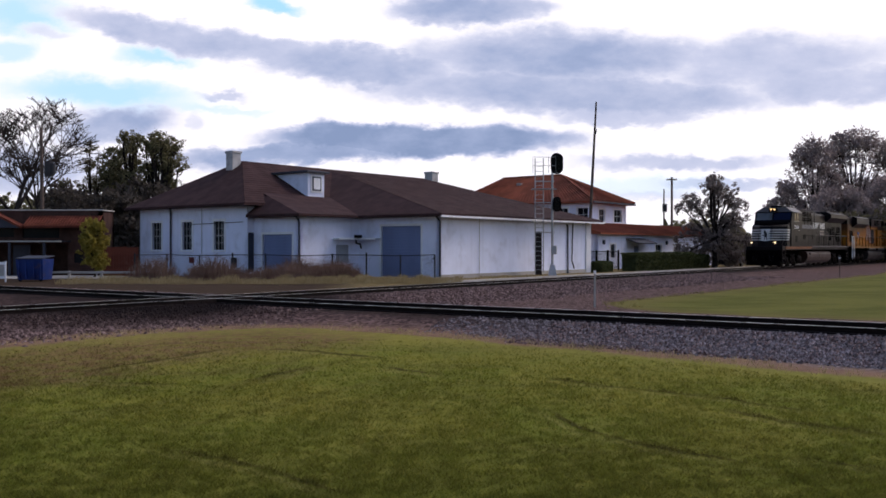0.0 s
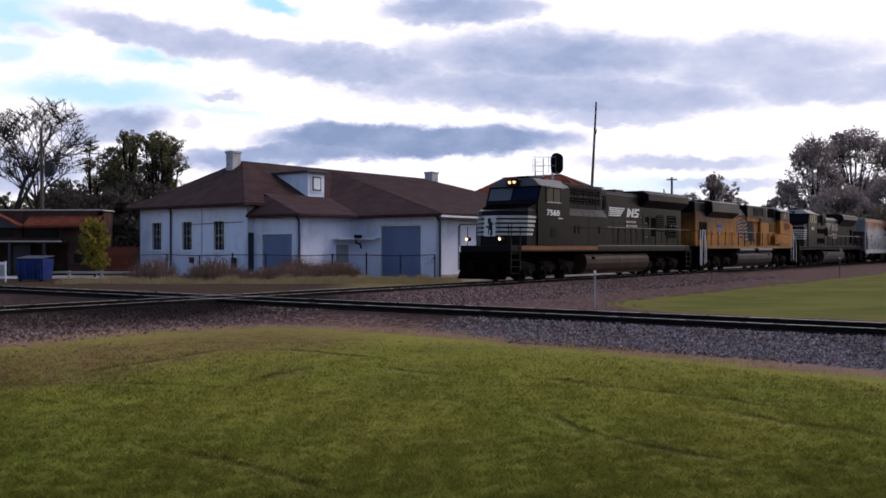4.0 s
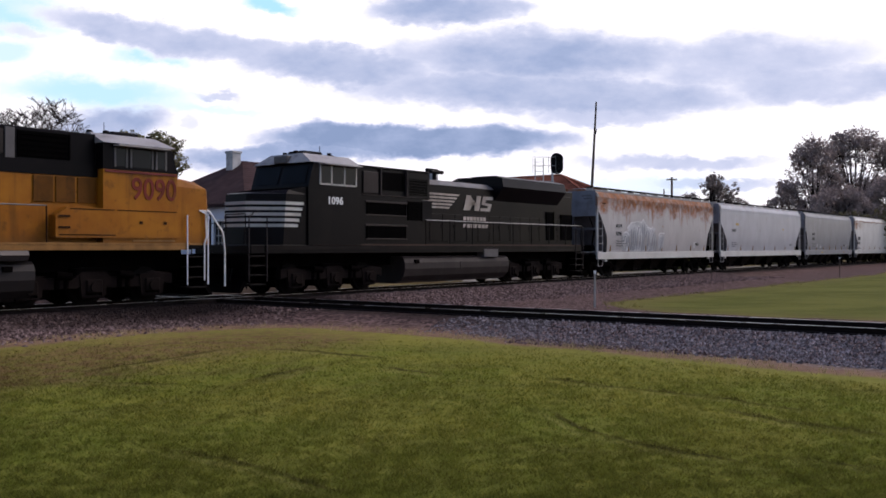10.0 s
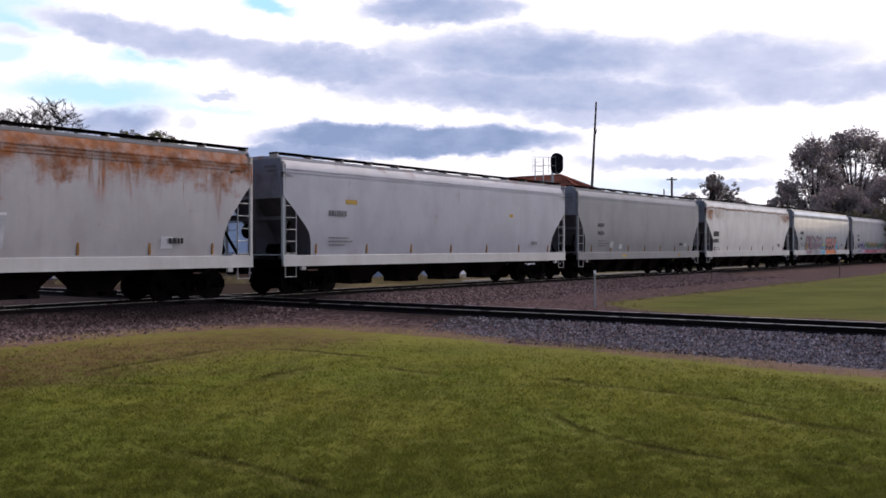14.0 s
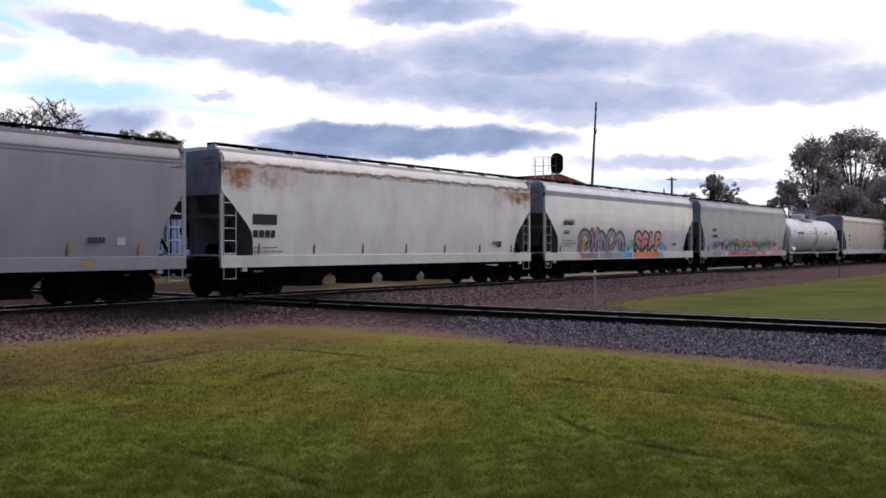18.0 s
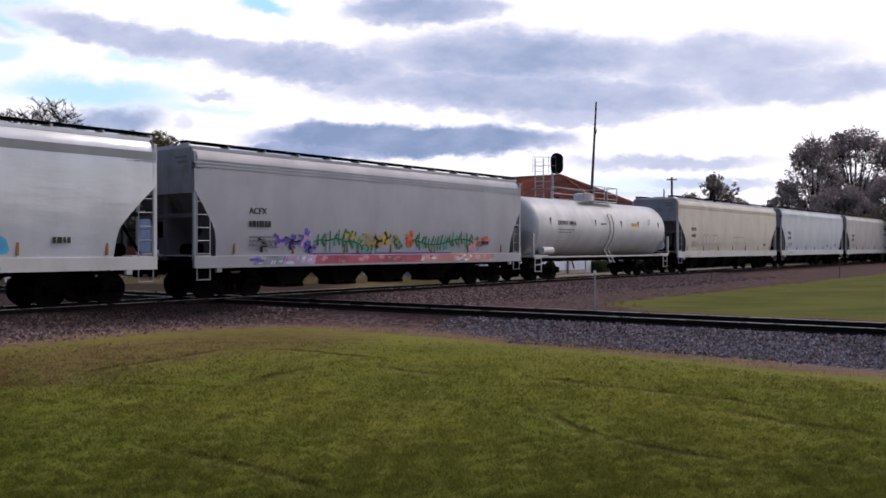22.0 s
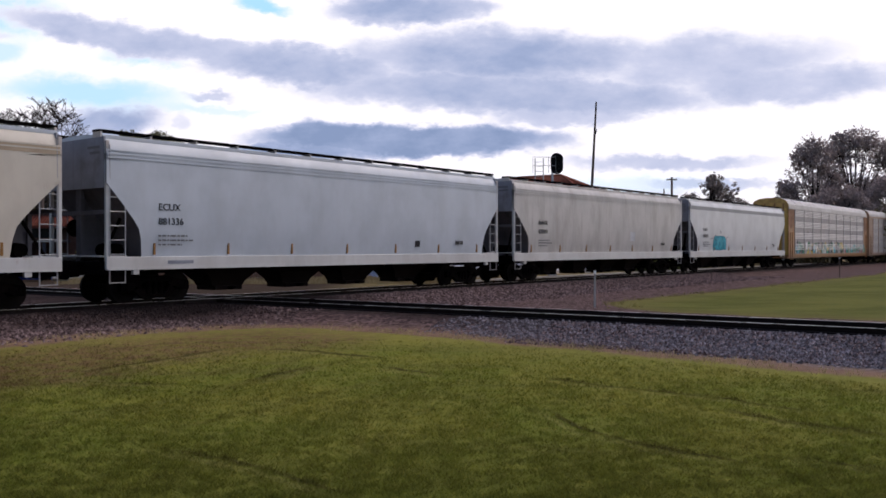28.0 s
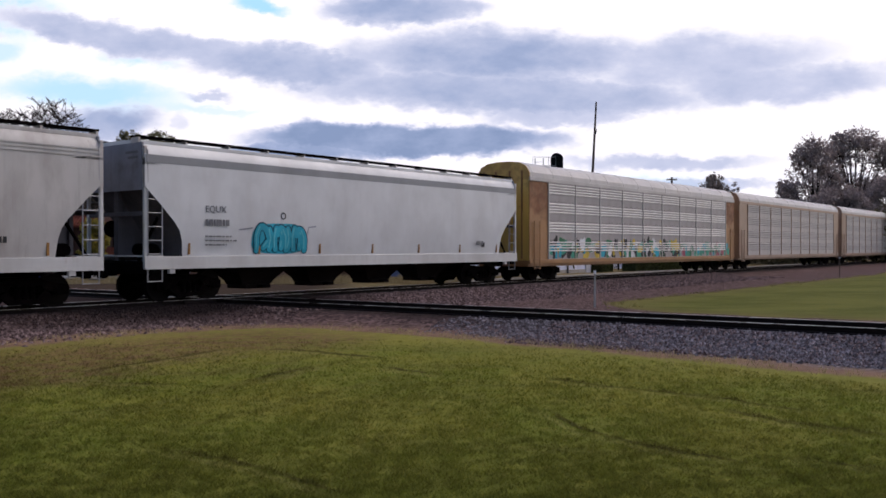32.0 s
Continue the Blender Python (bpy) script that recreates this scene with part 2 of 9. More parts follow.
M["old_tile"] = plain("aged brown-red tile", (0.17, 0.052, 0.034), 0.9, 0, 0.4, 0.3, 0.4, (0.04, 0.02, 0.018), 0.5, spec=0.1)
M["red_roof"] = plain("red barrel tile", (0.30, 0.085, 0.045), 0.85, 0, 0.35, 0.35, 0.4, (0.1, 0.04, 0.03), 0.5)
M["chimney"] = plain("whitewashed chimney brick", (0.55, 0.54, 0.54), 0.85, 0, 0.25, 0.2, 0.4, (0.12, 0.1, 0.1), 0.4)
M["dark_glass"] = glass("dark window glass")
# Grey-blue tint paints the bright sky reflection into the glass.
M["pale_glass"] = glass("glass paled with reflected sky", (0.22, 0.25, 0.29), 0.12)
M["blue_glass"] = glass("blue-coated windshield glass", (0.010, 0.018, 0.060), 0.06)
M["gutter"] = plain("dark downspout metal", (0.05, 0.055, 0.075), 0.5, 0.4, 0.15, 0.3, 0.05)
M["dark_can"] = plain("dark weathered transformer steel", (0.045, 0.045, 0.05), 0.55, 0.3, 0.25, 0.2, 0.05)
M["grey_metal"] = plain("galvanised steel", (0.42, 0.43, 0.45), 0.45, 0.6, 0.2, 0.2, 0.05)
M["black_metal"] = plain("black painted metal", (0.010, 0.009, 0.010), 0.55, 0.0, 0.3, 0.2, 0.05, spec=0.06)
M["pole_wood"] = plain("weathered pole timber", (0.12, 0.09, 0.075), 0.9, 0, 0.3, 0.15, 0.5)
M["dumpster"] = plain("blue dumpster paint", (0.012, 0.035, 0.17), 0.5, 0.1, 0.25, 0.2, 0.1, (0.1, 0.06, 0.04), 0.4)
M["concrete"] = plain("pale concrete", (0.42, 0.40, 0.37), 0.9, 0, 0.2, 0.3, 0.3, (0.2, 0.18, 0.16), 0.3)
M["bark"] = plain("grey-brown bark", (0.045, 0.036, 0.033), 0.95, 0, 0.4, 0.1, 0.6, spec=0.1)
# train paint
M["loco_black"] = plain("weathered black locomotive paint", (0.0044, 0.0032, 0.0048), 0.36, 0.0, 0.4, 0.5, 0.08, (0.010, 0.0072, 0.0072), 0.45, 0.4, spec=0.09)
# Besides oil and grime, this black holds the shade under the engines.
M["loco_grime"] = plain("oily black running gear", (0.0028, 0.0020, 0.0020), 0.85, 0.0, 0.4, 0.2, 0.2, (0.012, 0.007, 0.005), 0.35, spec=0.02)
M["loco_orange"] = plain("dusty tan sill stripe", (0.23, 0.090, 0.036), 0.6, 0, 0.25, 0.3, 0.1, (0.1, 0.06, 0.04), 0.5)
M["tank_tan"] = plain("dust-coated fuel tank", (0.040, 0.018, 0.011), 0.6, 0, 0.25, 0.3, 0.1, (0.05, 0.04, 0.03), 0.5, 0.3)
M["tank_grey"] = plain("grey-brown fuel tank", (0.028, 0.020, 0.019), 0.65, 0, 0.25, 0.3, 0.1, (0.04, 0.035, 0.03), 0.5, 0.3)
M["yellow"] = sooty_yellow()
M["yellow_roof"] = plain("grey locomotive roof", (0.40, 0.37, 0.36), 0.5, 0, 0.25, 0.3, 0.1, (0.06, 0.05, 0.05), 0.5)
M["white_paint"] = plain("white lettering paint", (0.80, 0.79, 0.77), 0.55, 0, 0.12, 0.3, 0.05, (0.25, 0.22, 0.2), 0.3)
# Lighter than the black body for the sky that the cab roof reflects.
M["cab_roof"] = plain("grimy grey cab roof", (0.12, 0.112, 0.115), 0.5, 0, 0.4, 0.5, 0.1, (0.03, 0.026, 0.025), 0.7)
M["flag_blue"] = plain("dark blue-grey paint", (0.020, 0.022, 0.030), 0.55, 0, 0.3, 0.3, 0.05, (0.08, 0.06, 0.04), 0.3, spec=0.05)
M["shield_blue"] = plain("blue emblem paint", (0.02, 0.07, 0.3), 0.5, 0, 0.2, 0.3, 0.05)
M["rail_white"] = plain("white handrail paint", (0.42, 0.40, 0.38), 0.5, 0, 0.15, 0.2, 0.05, (0.1, 0.08, 0.06), 0.4)
M["number_red"] = plain("faded red number paint", (0.20, 0.028, 0.016), 0.6, 0, 0.35, 0.2, 0.05, (0.16, 0.06, 0.01), 0.6, 0.3)
M["soot_grille"] = plain("soot-brown grille paint", (0.035, 0.014, 0.006), 0.7, 0, 0.3, 0.3, 0.1, spec=0.08)
M["soot_panel"] = plain("soot-browned yellow paint", (0.14, 0.055, 0.008), 0.55, 0, 0.4, 0.3, 0.08, (0.025, 0.012, 0.006), 0.8, 0.9, spec=0.1)
M["reservoir"] = plain("dull grey reservoir paint", (0.060, 0.052, 0.052), 0.4, 0.2, 0.25, 0.3, 0.05, (0.05, 0.04, 0.04), 0.4)
M["nose_black"] = plain("flat anti-glare black paint", (0.0045, 0.004, 0.005), 0.95, 0, 0.3, 0.4, 0.1, spec=0.0)
M["soot_red"] = plain("sooty dark red paint", (0.20, 0.040, 0.036), 0.6, 0, 0.3, 0.3, 0.05, (0.03, 0.015, 0.01), 0.5, 0.4)
M["soot_white"] = plain("sooty faded white paint", (0.46, 0.40, 0.36), 0.6, 0, 0.3, 0.3, 0.05, (0.08, 0.05, 0.03), 0.5, 0.5)
# Both end-sheet colours are darkened for the shade between cars, besides grime.
M["end_shade"] = plain("shade-darkened, grimed end sheet", (0.12, 0.112, 0.122), 0.8, 0, 0.3, 0.4, 0.15, (0.035, 0.026, 0.022), 0.4, 0.3, spec=0.1)
M["end_panel"] = plain("shade-darkened grey-blue end sheet", (0.25, 0.255, 0.29), 0.7, 0, 0.25, 0.4, 0.1, (0.10, 0.085, 0.08), 0.45, 0.35, spec=0.1)
# Underframe and wheel colours are lowered for the shade beneath the cars.
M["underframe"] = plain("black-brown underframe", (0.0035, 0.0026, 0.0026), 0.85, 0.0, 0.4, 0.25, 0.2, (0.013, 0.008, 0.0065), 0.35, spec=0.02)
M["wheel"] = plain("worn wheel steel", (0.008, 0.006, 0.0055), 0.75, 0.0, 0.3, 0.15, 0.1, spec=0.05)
M["tank_dim"] = plain("dim grey-brown fuel tank", (0.020, 0.016, 0.016), 0.55, 0, 0.25, 0.3, 0.1, (0.02, 0.016, 0.014), 0.5, 0.3)
M["tank_black"] = plain("grimy black fuel tank", (0.010, 0.0075, 0.007), 0.6, 0, 0.3, 0.3, 0.1, (0.022, 0.015, 0.012), 0.3, 0.3, spec=0.1)
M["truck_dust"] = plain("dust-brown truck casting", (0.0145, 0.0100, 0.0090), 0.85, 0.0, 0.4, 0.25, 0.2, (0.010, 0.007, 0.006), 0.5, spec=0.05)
# Near-black puts the shade inside openings onto flat plates.
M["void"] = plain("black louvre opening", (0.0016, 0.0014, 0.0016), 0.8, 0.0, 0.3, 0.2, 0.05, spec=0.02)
M["rail_dim"] = plain("grimy grey handrail paint", (0.17, 0.155, 0.15), 0.5, 0, 0.2, 0.2, 0.05, (0.05, 0.04, 0.03), 0.4)
M["mark_black"] = plain("black stencil paint", (0.03, 0.03, 0.032), 0.6, 0, 0.25, 0.2, 0.03)
M["mark_grey"] = plain("faded grey stencil paint", (0.16, 0.16, 0.17), 0.6, 0, 0.25, 0.2, 0.03)
M["placard"] = plain("yellow placard paint", (0.60, 0.34, 0.04), 0.5, 0, 0.2, 0.1, 0.03, (0.3, 0.18, 0.05), 0.3)
M["reflector"] = plain("dirty yellow reflector strip", (0.30, 0.145, 0.040), 0.5, 0, 0.3, 0.1, 0.03, (0.12, 0.07, 0.03), 0.4)
M["headlamp"] = glow("lit headlamp", (1.0, 0.60, 0.24), 1.7)
M["ditch_lamp"] = glow("lit ditch lamp", (1.0, 0.72, 0.38), 2.2)


# tinted sheen that shows at a glancing view
for key, weight in (("loco_black", 0.13), ("tank_tan", 0.22), ("tank_grey", 0.12), ("tank_dim", 0.10)):
    shader = next(nd for nd in M[key].node_tree.nodes if nd.type == "BSDF_PRINCIPLED")
    shader.inputs["Sheen Weight"].default_value = weight
    shader.inputs["Sheen Roughness"].default_value = 0.25
    shader.inputs["Sheen Tint"].default_value = (0.80, 0.60, 0.62, 1)

# ---- sky backdrop, far behind everything ----
SKY_Y = 2600.0
SKY_K = 1559.0 / SKY_Y


def cloud_sheet(name, y, blobs, blues, veil, bright):
    """An upright sheet of sky; blobs: centre, half sizes, lean, weight of grey clouds, in angular units of the view."""
    k = 1559.0 / y
    n = Nodes(name)
    n.t.nodes.remove(n.p)
    sep = n.t.nodes.new("ShaderNodeSeparateXYZ")
    n.link(n.coord.outputs["Object"], sep.inputs[0])
    px = n.math("MULTIPLY_ADD", sep.outputs[0], k, 784.0)
    py = n.math("MULTIPLY_ADD", sep.outputs[2], -k, 438.0 + EYE * k)
    warp = (0.55, 0.55, 1.1)
    w1 = n.noise(150 / k, 5, 0.6, warp)
    w2 = n.noise(150 / k, 5, 0.6, warp, offset=(500, 0, 700))
    w3 = n.noise(26 / k, 5, 0.62, warp, offset=(90, 0, 20))
    wx = n.math("ADD", px, n.math("MULTIPLY_ADD", w1, 150.0, -75.0))
    wy = n.math("ADD", n.math("ADD", py, n.math("MULTIPLY_ADD", w2, 76.0, -38.0)), n.math("MULTIPLY_ADD", w3, 38.0, -19.0))

    def blob(cx, cy, rx, ry, lean, soft):
        c, s = math.cos(radians(lean)), math.sin(radians(lean))
        dx, dy = n.math("SUBTRACT", wx, cx), n.math("SUBTRACT", wy, cy)
        u = n.math("MULTIPLY_ADD", dx, c / rx, n.math("MULTIPLY", dy, s / rx))
        v = n.math("MULTIPLY_ADD", dy, c / ry, n.math("MULTIPLY", dx, -s / ry))
        d = n.math("SQRT", n.math("MULTIPLY_ADD", u, u, n.math("MULTIPLY", v, v)))
        return n.math("SUBTRACT", 1.0, n.step(d, 1.0 - soft, 1.0 + soft * 0.55))

    total = None
    for cx, cy, rx, ry, lean, weight, soft in blobs:
        b = n.math("MULTIPLY", blob(cx, cy, rx, ry, lean, soft), weight)
        total = b if total is None else n.math("MAXIMUM", total, b)
    mottle = n.noise(70 / k, 6, 0.6, (0.6, 0.6, 1.3), offset=(20, 0, 60))
    depth = n.math("MULTIPLY", total, n.math("MULTIPLY_ADD", mottle, 1.1, 0.45))
    ramp = n.t.nodes.new("ShaderNodeValToRGB")
    e = ramp.color_ramp.elements
    e[0].position, e[0].color = 0.0, (1.08, 1.08, 1.09, 1)
    e[1].position, e[1].color = 1.0, (0.25, 0.34, 0.52, 1)
    for p, c in ((0.2, (0.94, 0.96, 1.01, 1)), (0.45, (0.60, 0.66, 0.81, 1)), (0.75, (0.36, 0.45, 0.64, 1))):
        e.new(p).color = c
    n.link(depth, ramp.inputs[0])
    col = ramp.outputs[0]
    for cx, cy, rx, ry, lean, weight, soft in blues:
        f = n.math("MULTIPLY", blob(cx, cy, rx, ry, lean, soft), n.math("SUBTRACT", weight, n.math("MULTIPLY", total, weight)))
        col = n.mix(f, col, (0.40, 0.78, 1.04))
    em = n.t.nodes.new("ShaderNodeEmission")
    n.link(col, em.inputs[0])
    em.inputs[1].default_value = bright
    if veil:
        clear = n.t.nodes.new("ShaderNodeBsdfTransparent")
        mixs = n.t.nodes.new("ShaderNodeMixShader")
        n.link(n.step(total, 0.02, 0.4), mixs.inputs[0])
        n.link(clear.outputs[0], mixs.inputs[1]), n.link(em.outputs[0], mixs.inputs[2])
        n.link(mixs.outputs[0], n.out.inputs[0])
    else:
        n.link(em.outputs[0], n.out.inputs[0])
    bm = B()
    w, hgt = 2600 / k * 0.62, 640 / k
    v = [bm.verts.new(p) for p in ((-w, 0, -40), (w, 0, -40), (w, 0, hgt), (-w, 0, hgt))]
    bm.faces.new(v)
    ob = thing(name, bm, n.m, "", "", kind="structure")
    ob.location = (0, y, 0)
    return ob


sky_low = cloud_sheet("backdrop_low_clouds", SKY_Y,
                      [(745, 246, 300, 33, 1, 0.92, 0.36), (560, 268, 300, 24, -3, 0.78, 0.5), (40, 300, 170, 55, 0, 0.55, 0.7), (190, 300, 130, 40, 0, 0.35, 0.7), (1200, 288, 210, 17, 0, 0.46, 0.6), (1290, 330, 150, 12, 0, 0.40, 0.6), (200, 222, 130, 36, -4, 0.66, 0.6),
                       (395, 164, 46, 9, 0, 0.42, 0.6), (340, 285, 120, 22, 0, 0.40, 0.6), (1150, 345, 130, 12, 0, 0.30, 0.7), (1500, 320, 120, 18, 0, 0.2, 0.6), (345, 212, 16, 16, 0, 0.3, 0.6)],
                      [(40, 25, 110, 40, 10, 0.8, 0.7), (170, 165, 190, 30, 3, 0.8, 0.7), (490, 12, 60, 16, 12, 0.95, 0.6), (290, 95, 80, 22, 0, 0.8, 0.6),
                       (20, 90, 60, 22, 0, 0.6, 0.6), (400, 190, 100, 10, 0, 0.4, 0.7), (1120, 330, 200, 20, 0, 0.35, 0.8)], False, 1.0)
sky_high = cloud_sheet("backdrop_high_clouds", SKY_Y - 200,
                       [(300, 62, 250, 34, 12, 0.56, 0.6), (480, 98, 200, 30, 8, 0.50, 0.6), (640, 120, 230, 42, 4, 0.62, 0.6), (1000, 100, 330, 60, 0, 0.70, 0.7), (1010, 165, 420, 42, 2, 0.62, 0.6), (1360, 112, 300, 62, -4, 0.50, 0.7),
                        (830, 18, 170, 32, 0, 0.66, 0.6), (1500, 150, 260, 46, -2, 0.50, 0.7), (80, 62, 60, 14, 10, 0.3, 0.7), (1100, 200, 160, 20, 0, 0.5, 0.6)], [], True, 1.0)


# ---- ground: one sheet to the horizon ----
def smooth(v, lo, hi):
    k = np.clip((v - lo) / (hi - lo), 0, 1)
    return k * k * (3 - 2 * k)


def ground_z(x, y):
    """Height of the ground at x, y: flat land, the raised beds of both lines, faint waves in the lawn."""
    x, y = np.asarray(x, float), np.asarray(y, float)
    b = np.abs(-COS * x + SIN * y - MAIN_B)
    c = np.abs(N2[0] * x + N2[1] * y - CROSS_C)
    d = np.minimum(b, c)
    bed = (1 - smooth(d, 1.55, 3.3)) * 0.19
    wave = 0.025 * np.sin(x * 0.7 + y * 0.23) * np.sin(y * 0.41 - x * 0.19) * smooth(d, 3.5, 6)
    return GROUND + bed + wave - 0.03 * (1 - smooth(d, 3.3, 5.0)) * smooth(d, 1.55, 3.3)


# start, end and half width of the ruts
RUTS = ((-2.75, 8.65, -1.55, 7.9, 0.09), (-1.55, 7.9, -0.8, 7.05, 0.08), (-4.65, 10.35, -4.2, 10.8, 0.07), (-5.7, 14.15, -4.3, 16.8, 0.14), (-4.9, 12.9, -3.9, 12.75, 0.1),
        (-2.85, 13.2, -2.25, 14.6, 0.13), (-3.1, 17.0, -1.15, 15.85, 0.15), (-1.05, 14.6, 0.0, 13.7, 0.14), (1.5, 13.15, 2.65, 12.25, 0.11), (2.65, 12.25, 4.4, 10.7, 0.11),
        (1.3, 10.6, 1.65, 9.25, 0.1), (1.65, 9.25, 2.75, 8.15, 0.1), (3.4, 10.55, 4.7, 9.25, 0.12), (3.4, 8.2, 4.1, 7.85, 0.08))


def lawn_nodes(n):
    """Shared by the turf and its blades: where the lawn lies and how it is coloured, from the place on the ground."""
    sep = n.t.nodes.new("ShaderNodeSeparateXYZ")
    n.link(n.coord.outputs["Object"], sep.inputs[0])
    x, y = sep.outputs[0], sep.outputs[1]
    b = n.math("MULTIPLY_ADD", x, -COS, n.math("MULTIPLY", y, SIN))
    c = n.math("MULTIPLY_ADD", x, N2[0], n.math("MULTIPLY", y, N2[1]))
    edge = n.math("MULTIPLY_ADD", n.noise(1.6, 5, 0.6), 1.6, -0.8)
    fray = n.math("MULTIPLY_ADD", n.noise(0.25, 4, 0.7), 0.7, -0.35)
    wob = n.math("ADD", edge, fray)
    u = n.math("MAXIMUM", n.math("SUBTRACT", n.math("ADD", b, wob), 13.6), 0.0)
    v = n.math("MAXIMUM", n.math("SUBTRACT", n.math("ADD", n.math("MULTIPLY_ADD", x, 0.22, c), wob), 12.1), 0.0)
    r = n.math("SQRT", n.math("MULTIPLY_ADD", u, u, n.math("MULTIPLY", v, v)))
    big, mid, fine = n.noise(3.6, 4, 0.55), n.noise(0.8, 5, 0.6), n.noise(0.05, 4, 0.7)
    patch = n.noise(0.32, 4, 0.6, stretch=(1.0, 0.8, 1))
    # mowing marks run along both edges of the lawn
    cmb = n.t.nodes.new("ShaderNodeCombineXYZ")
    n.put(cmb.inputs[0], n.math("ADD", c, n.math("MULTIPLY", b, 0.45))), n.put(cmb.inputs[1], n.math("MULTIPLY", b, 0.10))
    mow = n.noise(0.8, 4, 0.6, vec=cmb.outputs[0])
    cmb2 = n.t.nodes.new("ShaderNodeCombineXYZ")
    n.put(cmb2.inputs[0], n.math("ADD", b, n.math("MULTIPLY", c, -0.15))), n.put(cmb2.inputs[1], n.math("MULTIPLY", c, 0.10))
    mow2 = n.noise(0.7, 4, 0.6, vec=cmb2.outputs[0])
    green = n.mix(n.step(big, 0.38, 0.62), (0.139, 0.141, 0.0209), (0.108, 0.128, 0.0165))
    green = n.mix(n.math("MULTIPLY", n.step(patch, 0.42, 0.64), 0.30), green, (0.152, 0.146, 0.0345))
    green = n.mix(n.math("MULTIPLY", n.step(mid, 0.40, 0.66), 0.5), green, (0.092, 0.102, 0.0150))
    right = n.step(n.math("SUBTRACT", c, b), -1.0, 4.0)
    green = n.mix(n.math("MULTIPLY", n.step(mow, 0.52, 0.64), n.math("MULTIPLY", right, 0.5)), green, (0.078, 0.079, 0.0148))
    green = n.mix(n.math("MULTIPLY", n.step(mow2, 0.54, 0.66), n.math("SUBTRACT", 0.5, n.math("MULTIPLY", right, 0.4))), green, (0.081, 0.079, 0.0148))
    # worn, dry turf towards the outer corner, yellow turf along the crest
    wear = n.step(n.math("ADD", b, n.math("MULTIPLY_ADD", big, 5.0, n.math("MULTIPLY", mid, 3.0))), 14.9, 18.2)
    wear = n.math("MULTIPLY", wear, n.math("MULTIPLY_ADD", n.step(patch, 0.4, 0.62), 0.45, 0.5))
    wear = n.math("MULTIPLY", wear, n.math("SUBTRACT", 1.0, n.math("MULTIPLY", n.step(r, 2.4, 3.9), 0.45)))
    green = n.mix(wear, green, n.mix(n.step(mid, 0.35, 0.65), (0.128, 0.083, 0.0370), (0.095, 0.060, 0.0260)))
    green = n.mix(n.math("MULTIPLY", n.step(r, 1.6, 3.8), 0.22), green, (0.205, 0.172, 0.0500))
    # nearest turf darkened for the shade between blades seen from above
    near = n.math("SUBTRACT", 1.0, n.step(n.math("MULTIPLY_ADD", big, 3.0, y), 7.5, 12.5))
    green = n.mix(n.math("MULTIPLY", near, 0.6), green, (0.068, 0.080, 0.0105))
    clump = n.noise(0.16, 5, 0.65, stretch=(1.0, 0.7, 1), offset=(3, 1, 0))
    green = n.mix(n.math("MULTIPLY", n.step(clump, 0.5, 0.70), 0.3), green, (0.052, 0.050, 0.0071))
    green = n.mix(n.math("MULTIPLY", n.step(clump, 0.48, 0.36), 0.2), green, (0.213, 0.189, 0.0410))
    # wheel ruts of the mower, each with a paler edge
    wave = n.math("MULTIPLY_ADD", n.noise(0.7, 4, 0.6), 3.0, -1.5)
    for x0, y0, x1, y1, w in RUTS:
        ln = math.hypot(x1 - x0, y1 - y0)
        dx, dy = (x1 - x0) / ln, (y1 - y0) / ln
        along_it = n.math("MULTIPLY_ADD", x, dx, n.math("MULTIPLY_ADD", y, dy, -x0 * dx - y0 * dy))
        off = n.math("ADD", n.math("MULTIPLY_ADD", x, -dy, n.math("MULTIPLY_ADD", y, dx, x0 * dy - y0 * dx)), n.math("MULTIPLY", wave, w * 1.6))
        ends = n.math("MULTIPLY", n.step(along_it, -0.3, 0.5), n.math("SUBTRACT", 1.0, n.step(along_it, ln - 0.5, ln + 0.4)))
        dark = n.math("MULTIPLY", n.math("SUBTRACT", 1.0, n.step(n.math("ABSOLUTE", off), w * 0.15, w * 0.95)), ends)
        pale = n.math("MULTIPLY", n.math("SUBTRACT", 1.0, n.step(n.math("ABSOLUTE", n.math("ADD", off, w * 1.7)), w * 0.2, w * 1.1)), ends)
        green = n.mix(n.math("MULTIPLY", dark, n.math("MULTIPLY_ADD", n.step(mid, 0.35, 0.65), -0.4, 0.95)), green, (0.034, 0.029, 0.0080))
        green = n.mix(n.math("MULTIPLY", pale, 0.3), green, (0.212, 0.195, 0.0592))
    green = n.mix(n.math("MULTIPLY", n.step(fine, 0.46, 0.78), 0.22), green, (0.048, 0.049, 0.0097))
    tint = n.t.nodes.new("ShaderNodeVectorMath")
    tint.operation = "MULTIPLY"
    n.link(green, tint.inputs[0])
    tint.inputs[1].default_value = (1.42, 1.36, 1.50)
    green = tint.outputs[0]
    return x, y, b, c, r, wob, mid, fine, green


# where the lines meet
meet = np.linalg.solve(np.array([[-COS, SIN], [N2[0], N2[1]]]), np.array([MAIN_B, CROSS_C]))


def stained(n, x, y, wob):
    """Ballast darkened round where the lines meet: oil, brake dust and the train's shade."""
    dx, dy = n.math("SUBTRACT", x, float(meet[0]) - 3.0), n.math("SUBTRACT", y, float(meet[1]))
    d = n.math("SQRT", n.math("MULTIPLY_ADD", dx, dx, n.math("MULTIPLY", dy, dy)))
    return n.math("SUBTRACT", 1.0, n.step(n.math("MULTIPLY_ADD", wob, 1.5, d), 4.0, 10.0))


